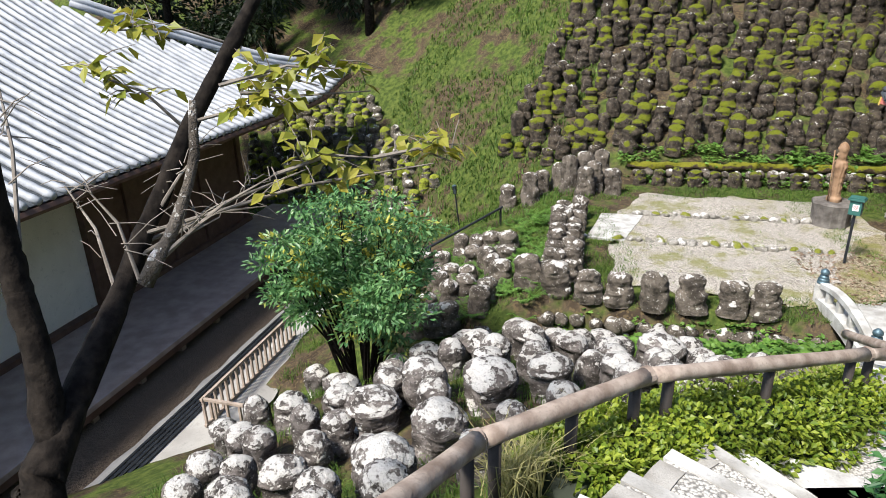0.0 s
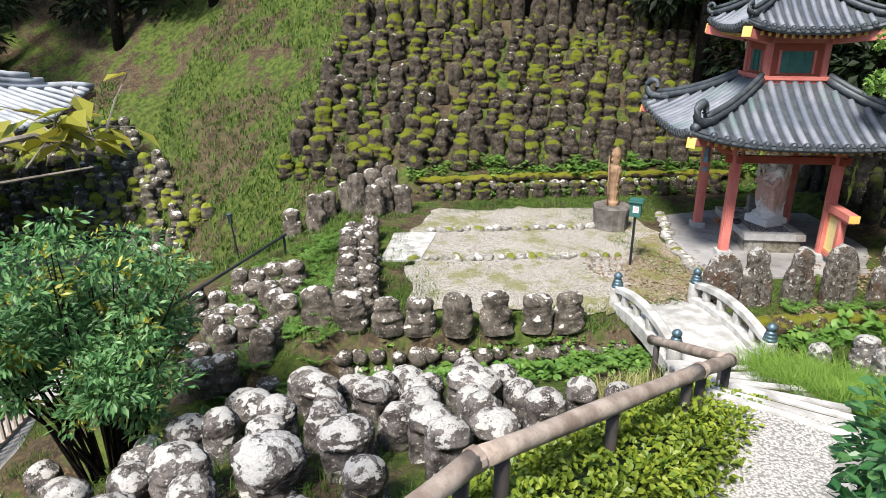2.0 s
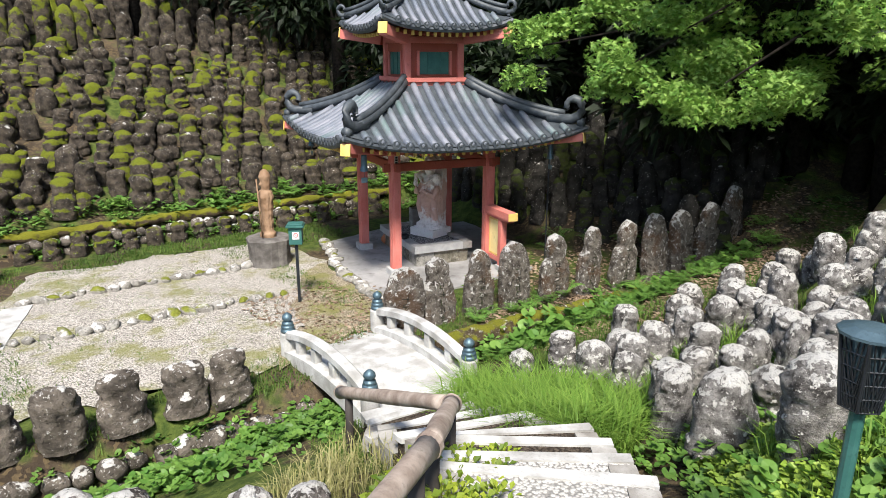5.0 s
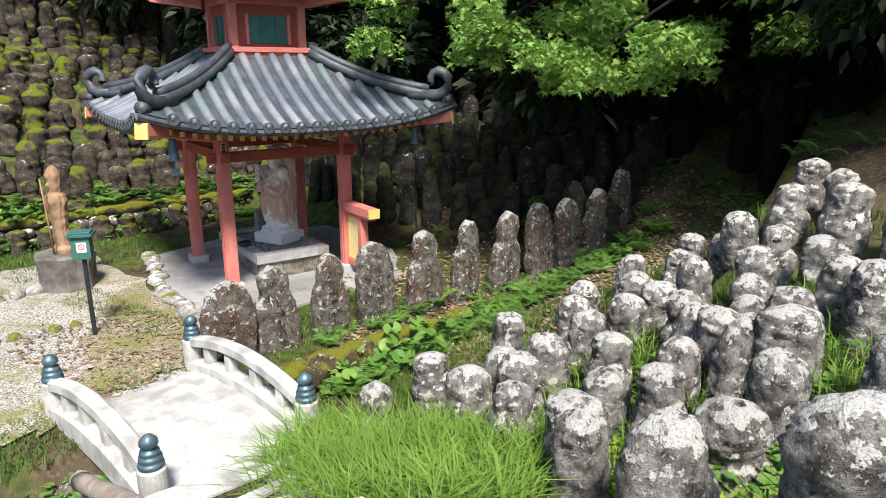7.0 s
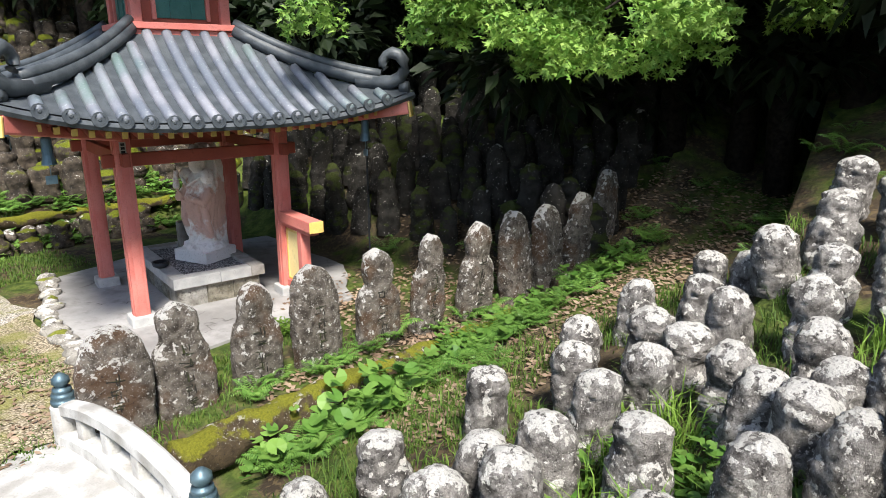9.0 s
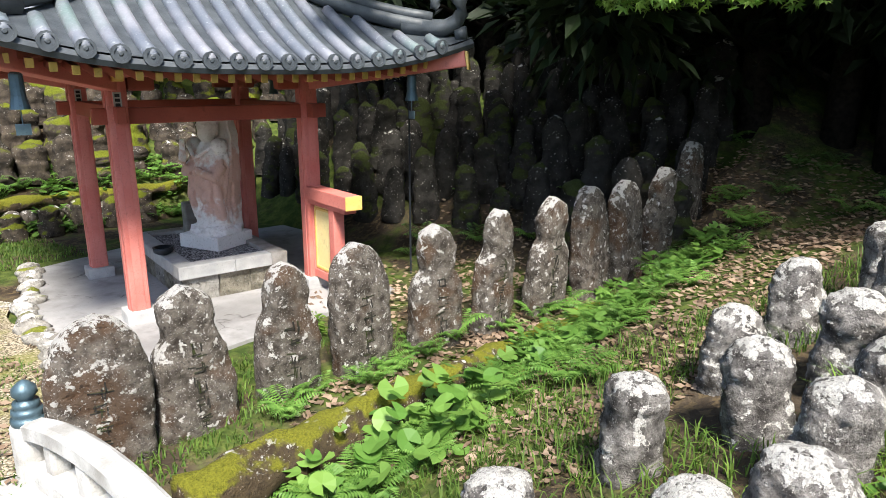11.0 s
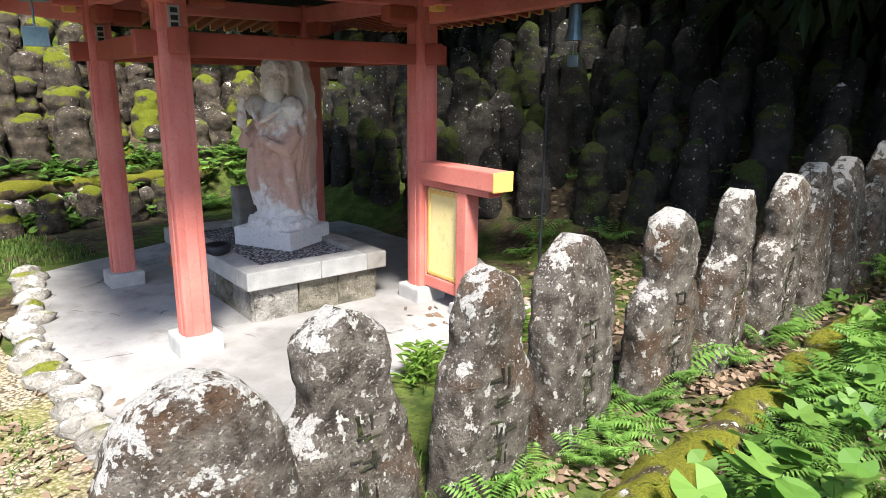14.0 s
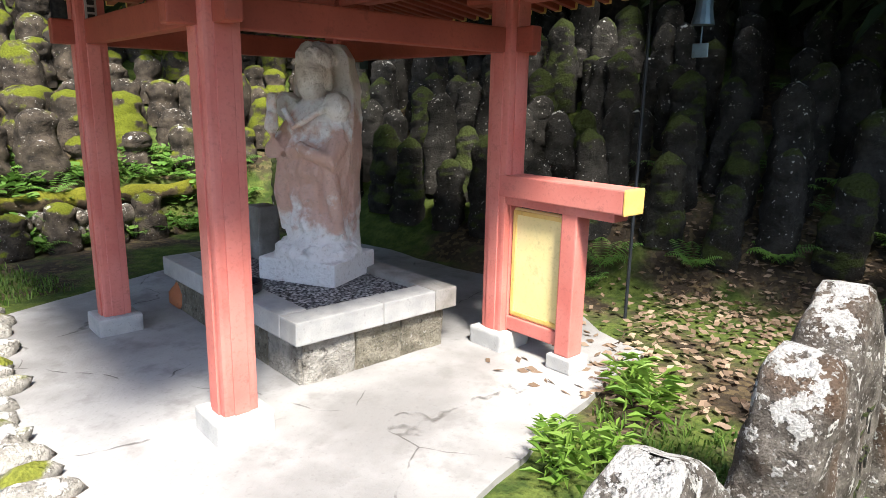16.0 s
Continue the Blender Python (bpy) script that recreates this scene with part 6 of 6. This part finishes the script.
add_tube(fig, [(0.2, 0.16, 0.05), (0.22, 0.15, 0.7), (0.24, 0.14, 1.25)], 0.014, 6)
thing("wooden_statue", pose(8.75, 15.42, 0.58, 0, 0, 175), "slim brown carved statue of a robed figure on a stump", "statue", bm=fig, material=COPPER, smooth=True)

west_rail = thing("stair_rail", pose(0, 0, 0), "thin dark metal handrail down the lower steps", "handrail")
part("bar", add_tube(bmesh.new(), [(1.0, 17.4, -0.2), (-1.6, 15.2, -0.95), (-2.8, 14.2, -1.3)], 0.035, 8), METAL_DARK, west_rail)
for x, y, z in ((0.95, 17.35, -0.22), (-0.9, 15.8, -0.72), (-2.6, 14.4, -1.22)):
    part("post", add_tube(bmesh.new(), [(x, y, ground_height(x, y) - 0.1), (x, y, z)], 0.03, 8), METAL_DARK, west_rail)
steps = thing("lower_steps", pose(0, 0, 0), "pale stone steps leading down from the courtyard", "stairs", kind="structure")
for k in range(8):
    x, y = 2.55 - 0.38 * k, 15.1 - 0.12 * k
    part("step", box((0.5, 1.1, 0.3), (x, y, -0.14 - 0.17 * k), 0.012, 18), WHITE_STONE, steps)

# ---- walls, banks and stones ----
BANK = stone_material("mossy_bank", (0.05, 0.035, 0.02), (0.11, 0.08, 0.045), 0.0, 1.7, (0.12, 0.12, 0.012), scale=1.6)


def bank(name, line, radius, label, seed, flat=0.55):
    """A lumpy mossy strip along a line."""
    bm = bmesh.new()
    pts = []
    for (x0, y0, z0), (x1, y1, z1) in zip(line, line[1:]):
        n = max(2, int(math.hypot(x1 - x0, y1 - y0) / 0.09))
        pts += [Vector((x0 + (x1 - x0) * i / n, y0 + (y1 - y0) * i / n, z0 + (z1 - z0) * i / n)) for i in range(n)]
    add_tube(bm, pts, [radius * (1 + 0.3 * noise.noise((0.9 * p.x, 0.9 * p.y, seed))) for p in pts], 18)
    mid = sum((p.z for p in pts)) / len(pts)
    for v in bm.verts:
        q = v.co * 4
        v.co += Vector((noise.noise(q), noise.noise(q + Vector((5, 0, 0))), noise.noise(q + Vector((0, 9, 0))))) * 0.07
    return tagged(new(name, finish(name, bm, BANK, True)), label, "moss bank", kind="structure")


bank("moss_bank", [(8.5, 10.08, -0.1), (10.6, 9.7, -0.1), (12.6, 9.16, -0.1), (14.6, 8.65, 0.0)], 0.19, "yellow-green moss bank before the upright stones", 3)
bank("moss_ledge", [(4.7, 19.25, 0.5), (8.5, 18.75, 0.52), (12.6, 18.1, 0.52), (14.2, 17.75, 0.55)], 0.105, "mossy ledge over the low wall at the hill's foot", 9)
WALL_STONES = [stone_mesh("wall_stone", 20 + i, (0.38, 0.3, 0.3), 2, 0.3) for i in range(6)]
for nm, lab, f_line in (("dry_wall", "low dry stone wall below the row of figures", [(1.75 + 0.28 * i, yard_edge(1.75 + 0.28 * i) - 0.12) for i in range(17)]), ("dry_wall", "low mossy stone wall at the hill's foot", [(5.0 + 0.3 * i, hill_foot(5.0 + 0.3 * i) + 0.14) for i in range(29)])):
    wall = thing(nm, pose(0, 0, 0), lab, "wall")
    for x, y in f_line:
        for z in ((-0.62, -0.36) if nm == "dry_wall" and y < 13 else (0.08, 0.3)):
            shared("stone", rng.choice(WALL_STONES), wall, pose(x + rng.uniform(-0.05, 0.05), y + rng.uniform(-0.05, 0.05), z, rng.uniform(-20, 20), rng.uniform(-20, 20), rng.uniform(0, 360)) @ Matrix.Diagonal((*[rng.uniform(0.7, 1.1)] * 3, 1)))

# ---- small plants ----
def fern_mesh(seed, fronds=9, length=0.42):
    r = random.Random(seed)
    v, f = [], []
    for k in range(fronds):
        a = 6.283 * k / fronds + r.uniform(-0.3, 0.3)
        out = Vector((math.cos(a), math.sin(a), 0))
        side = Vector((-math.sin(a), math.cos(a), 0))
        L = length * r.uniform(0.7, 1.2)
        for q in range(2, 15):
            t = q / 15
            p = out * L * t * 0.8 + UP * (L * (1.25 * t - 0.85 * t * t))
            w2 = 0.24 * L * math.sin(math.pi * min(1, 0.2 + 0.85 * t)) + 0.01
            for sgn in (-1, 1):
                n0 = len(v)
                v += [p, p + side * sgn * w2 * 0.5 + out * 0.035 * L, p + side * sgn * w2 + out * 0.05 * L - UP * 0.02, p + side * sgn * w2 * 0.5 - out * 0.015 * L]
                f.append((n0, n0 + 1, n0 + 2, n0 + 3))
    return v, f


def broad_mesh(seed, n=12, size=0.11, round_leaf=True):
    r = random.Random(seed)
    v, f = [], []
    for k in range(n):
        a, o = r.uniform(0, 6.283), 0.26 * math.sqrt(r.random())
        m = pose(o * math.cos(a), o * math.sin(a), r.uniform(0.1, 0.3) - 0.3 * o, r.uniform(-28, 28), r.uniform(-28, 28), r.uniform(0, 360))
        s, n0 = size * r.uniform(0.6, 1.3), len(v)
        v.append(m @ Vector((0, 0, -0.12 * s)))
        for q in range(11):
            b = -2.75 + 5.5 * q / 10
            v.append(m @ Vector((s * math.cos(b), s * math.sin(b), 0.08 * s * math.sin(3 * b))))
        f += [(n0, n0 + 1 + q, n0 + 2 + q) for q in range(10)]
    return v, f


def blades(v, f, r, x, y, z, n, tall, wide, lean, around=0.12):
    for _ in range(n):
        a, o = r.uniform(0, 6.283), around * math.sqrt(r.random())
        p = Vector((x + o * math.cos(a), y + o * math.sin(a), z))
        h, b = tall * r.uniform(0.5, 1.2), r.uniform(0, 6.283)
        out = Vector((math.cos(b), math.sin(b), 0)) * lean * h * r.uniform(0.3, 1.2)
        side = Vector((-math.sin(b), math.cos(b), 0)) * wide / 2
        n0 = len(v)
        v += [p - side, p + side, p + out * 0.35 + UP * h * 0.65 + side * 0.8, p + out * 0.35 + UP * h * 0.65 - side * 0.8, p + out + UP * h * (1 - 0.25 * lean)]
        f += [(n0, n0 + 1, n0 + 2, n0 + 3), (n0 + 3, n0 + 2, n0 + 4)]


def plant_mesh(name, lists, material):
    me = bpy.data.meshes.new(name)
    me.from_pydata([tuple(p) for p in lists[0]], [], lists[1])
    me.materials.append(material)
    return me


FERNS = [plant_mesh("fern", fern_mesh(i), FERN) for i in range(4)]
BROADS = [broad_mesh(i, 14, 0.06) for i in range(4)]
COVER = ([], [])
FERN_COVER = ([], [])
FERN_LISTS = [fern_mesh(i) for i in range(4)]
r11 = random.Random(11)


def place_plant(kind, meshes, x, y, s, label, group):
    if kind == "wall_fern":
        m = pose(x, y, ground_height(x, y) + 0.01, r11.uniform(-12, 12), r11.uniform(-12, 12), r11.uniform(0, 360)) @ Matrix.Diagonal((s, s, s, 1))
        bv, bf = r11.choice(meshes)
        n0 = len(FERN_COVER[0])
        FERN_COVER[0].extend(m @ p for p in bv)
        FERN_COVER[1].extend(tuple(n0 + k for k in q) for q in bf)
        return None
    if kind in ("broadleaf", "butterbur"):
        m = pose(x, y, ground_height(x, y) + 0.01, r11.uniform(-12, 12), r11.uniform(-12, 12), r11.uniform(0, 360)) @ Matrix.Diagonal((s, s, s, 1))
        bv, bf = r11.choice(meshes)
        n0 = len(COVER[0])
        COVER[0].extend(m @ p for p in bv)
        COVER[1].extend(tuple(n0 + k for k in q) for q in bf)
        return None
    ob = new(kind, r11.choice(meshes))
    ob.matrix_world = pose(x, y, ground_height(x, y) + 0.01, r11.uniform(-12, 12), r11.uniform(-12, 12), r11.uniform(0, 360)) @ Matrix.Diagonal((s, s, s, 1))
    return tagged(ob, label, kind, group)


for i in range(165):
    x = r11.uniform(8.9, 15.8)
    y = yard_edge(x) + r11.choice((0.3, -0.45, -0.6, -0.8, -0.5)) + r11.uniform(-0.12, 0.18)
    if r11.random() < 0.8:
        place_plant("fern", FERNS, x, y, r11.uniform(0.4, 0.95), "green fern on the mossy bank by the upright stones", "ferns on the bank")
    else:
        place_plant("broadleaf", BROADS, x, y, r11.uniform(0.5, 1.2), "round-leaved plant on the mossy bank", "round-leaved plants on the bank")
for x, y, s in ((9.7, 9.3, 1.5), (10.1, 9.15, 1.6), (10.5, 9.1, 1.5), (9.3, 9.5, 1.3), (9.0, 9.75, 1.2), (10.2, 9.45, 1.3)):
    place_plant("butterbur", BROADS, x, y, s * 1.05, "clump of large round butterbur leaves in the ditch", "butterbur clumps")
for i in range(300):
    x = r11.uniform(1.6, 6.5)
    y = yard_edge(x) - 0.05 - abs(r11.gauss(0, 0.62))
    place_plant("broadleaf", BROADS, x, y, r11.uniform(0.5, 1.0), "low leafy plant on the bank below the figures", "leafy plants below the figures")
for i in range(125):
    y = r11.uniform(9.6, 16.8)
    x = yard_west(y) - r11.uniform(-0.1, 2.6)
    place_plant("fern", FERNS, x, y, r11.uniform(0.6, 1.2), "bright fern among the figures on the west slope", "ferns among the figures")
for i in range(60):
    x = r11.uniform(11, 17.5)
    y = r11.uniform(5, 12.5)
    if y < yard_edge(x) + 0.6 and y > yard_edge(x) - 1.4 or x > 13.8:
        place_plant("fern", FERNS, x, y, r11.uniform(0.6, 1.2), "shaded fern under the trees", "ferns in the shade")
for x, y, s in ((10.6, 11.35, 0.7), (10.85, 11.2, 0.6), (11.45, 11.15, 0.8), (11.7, 11.3, 0.7), (10.9, 11.5, 0.45)):
    v, f = [], []
    for k in range(9):
        for q in range(9):
            a = r11.uniform(0, 6.283)
            leaf_cloud(v, f, (0.12 * math.cos(k), 0.12 * math.sin(k * 2), 0.06 + 0.035 * q), (math.cos(a), math.sin(a), 0.5), 0.2, 0.035, r11, 0.3)
    ob = from_lists("leafy_weed", v, f, GRASS)
    ob.matrix_world = pose(x, y, 0.0) @ Matrix.Diagonal((s, s, s, 1))
    tagged(ob, "tall leafy green weed at the pavement edge", "weed", "weeds at the pavement edge")
for i in range(330):
    x, y = r11.uniform(4.8, 9.6), r11.uniform(2.6, 6.6)
    if near_track(x, y)[0] > 0.72:
        place_plant("broadleaf", BROADS, x, y, r11.uniform(0.4, 0.85), "", "")
for i in range(110):
    x = r11.uniform(8.5, 15.0)
    place_plant("wall_fern", FERN_LISTS, x, hill_foot(x) + r11.uniform(-0.15, 0.9), r11.uniform(0.5, 1.0), "fern growing over the low wall at the hill's foot", "ferns on the low wall")
for i in range(190):
    x = r11.uniform(4.5, 15.0)
    place_plant("broadleaf", BROADS, x, hill_foot(x) + r11.uniform(-0.1, 0.8), r11.uniform(0.5, 1.0), "leafy plant on the low wall", "plants on the low wall")

tagged(from_lists("wall_ferns", *FERN_COVER, FERN), "green ferns growing over the low wall and lower ranks", "ferns", kind="stuff")
LIME = leaf_material("lime_leaves", (0.2, 0.32, 0.04), (0.36, 0.48, 0.08), gloss=0.5)
v, f = [], []
for i in range(5200):
    x, y = r11.uniform(5.4, 8.2), r11.uniform(3.4, 5.9)
    off, h = near_track(x, y)
    if 0.6 < off < 2.1 and y < 4.0 + 0.75 * (x - 5.0):
        a = r11.uniform(0, 6.283)
        for q in range(3):
            leaf_cloud(v, f, (x, y, ground_height(x, y) + 0.03 + 0.03 * q), (math.cos(a + 2.1 * q), math.sin(a + 2.1 * q), 0.5), 0.075, 0.05, r11, 0.3)
tagged(from_lists("low_clover", v, f, LIME), "low lime-green leaves spreading beside the steps", "plants", kind="stuff")
tagged(from_lists("ground_cover", *COVER, BROAD), "round-leaved green plants covering the banks", "plants", kind="stuff")

# sedge by the bridge, pale grass by the rail
v, f = [], []
for i in range(560):
    x, y = r11.uniform(6.0, 8.9), r11.uniform(5.9, 8.5)
    off = x - np.interp(y, TRACK_XY[:, 1], TRACK_XY[:, 0])
    if off < np.interp(y, (6.0, 6.7, 7.8, 8.4), (0.3, -0.28, -0.22, 0.25)) or off > 1.5 or (y > 7.6 and off > 0.9):
        continue
    blades(v, f, r11, x, y, ground_height(x, y) + 0.02, 30, 0.58 if off < 0.9 else 0.42, 0.012, 0.9)
for i in range(330):
    x, y = r11.uniform(5.4, 11.0), r11.uniform(3.2, 6.8)
    if near_track(x, y)[0] > 1.3 and noise.noise((0.9 * x, 0.9 * y, 2)) > -0.25:
        blades(v, f, r11, x, y, ground_height(x, y) - 0.02, 18, 0.34, 0.012, 0.8)
tagged(from_lists("sedge", v, f, GRASS), "thick tuft of long bright green sedge beside the bridge", "grass", kind="stuff")
v, f = [], []
for i in range(170):
    k = r11.random()
    x, y = 0.9 + 1.4 * k + r11.uniform(-0.35, 0.35), 3.1 + 1.1 * k + r11.uniform(-0.35, 0.35)
    if near_track(x, y)[0] > 0.85:
        blades(v, f, r11, x, y, ground_height(x, y), 22, 0.46, 0.008, 0.7)
for i in range(60):
    x, y = r11.uniform(4.2, 5.4), r11.uniform(6.9, 8.0)
    blades(v, f, r11, x, y, ground_height(x, y), 14, 0.32, 0.008, 0.7)
tagged(from_lists("dry_grass", v, f, GRASS_PALE), "pale dry grass below the handrail", "grass", kind="stuff")
# short grass over the green hillside and in between
v, f = [], []
for i in range(15000):
    x, y = r11.uniform(-9, 6.5), r11.uniform(16.5, 31)
    if y > hill_foot(x) - 1.5 and noise.noise((0.35 * x, 0.35 * y, 3)) > -0.45 + 0.05 * max(0, y - 23) and r11.random() < 0.8 and x < np.interp(y, (19, 22, 26, 31), (3.4, 4.0, 5.2, 6.2)):
        blades(v, f, r11, x, y, ground_height(x, y) - 0.02, 3, 0.22, 0.028, 0.9, 0.1)
for i in range(20000):
    x, y = r11.uniform(1.8, 11.5), r11.uniform(10.2, 18.5)
    inside = 3.7 < x < 8.3 and 11.4 < y < 17.4
    if y < yard_edge(x) or (x > 8.9 and 11.4 < y < 16.3) or (inside and r11.random() < 0.94):
        continue
    if noise.noise((0.8 * x, 0.8 * y, 8)) > -0.2:
        blades(v, f, r11, x, y, ground_height(x, y), 3, 0.085, 0.011, 0.9, 0.08)
for i in range(6500):
    x, y = r11.uniform(5.2, 14), r11.uniform(2.8, 9.0)
    if near_track(x, y)[0] > 0.72 and noise.noise((0.7 * x, 0.7 * y, 4)) > -0.1:
        blades(v, f, r11, x, y, ground_height(x, y), 4, 0.16, 0.01, 0.9, 0.1)
for i in range(11000):
    x, y = r11.uniform(-4, 4), r11.uniform(3, 18)
    if near_track(x, y)[0] > 0.8 and (y < yard_edge(x) or x < yard_west(y)) and noise.noise((0.7 * x, 0.7 * y, 4)) > -0.1:
        blades(v, f, r11, x, y, ground_height(x, y), 4, 0.16, 0.01, 0.9, 0.1)
tagged(from_lists("grass", v, f, TURF), "short green grass and weeds over the slopes", "grass", kind="stuff")
# fallen leaves
v, f = [], []
for i in range(9500):
    k = r11.random()
    if k < 0.66:
        x = r11.uniform(9.5, 17)
        y = yard_edge(x) - r11.uniform(-0.5, 2.2)
    elif k < 0.91:
        x, y = r11.uniform(11.5, 15.5), r11.uniform(9.4, 12.3)
    else:
        x, y = r11.uniform(7.0, 9.4), r11.uniform(10.9, 13.6)
    if near_track(x, y)[0] < 0.8 or (x > 8.9 and 11.6 < y < 16 and r11.random() < 0.8):
        continue
    a = r11.uniform(0, 6.283)
    leaf_cloud(v, f, (x, y, ground_height(x, y) + (0.05 if y > 10.9 else 0.02)), (math.cos(a), math.sin(a), r11.uniform(-0.05, 0.25)), 0.085, 0.04, r11, 0.0)
tagged(from_lists("fallen_leaves", v, f, LITTER), "brown fallen leaves scattered on the ground", "leaves", kind="stuff")
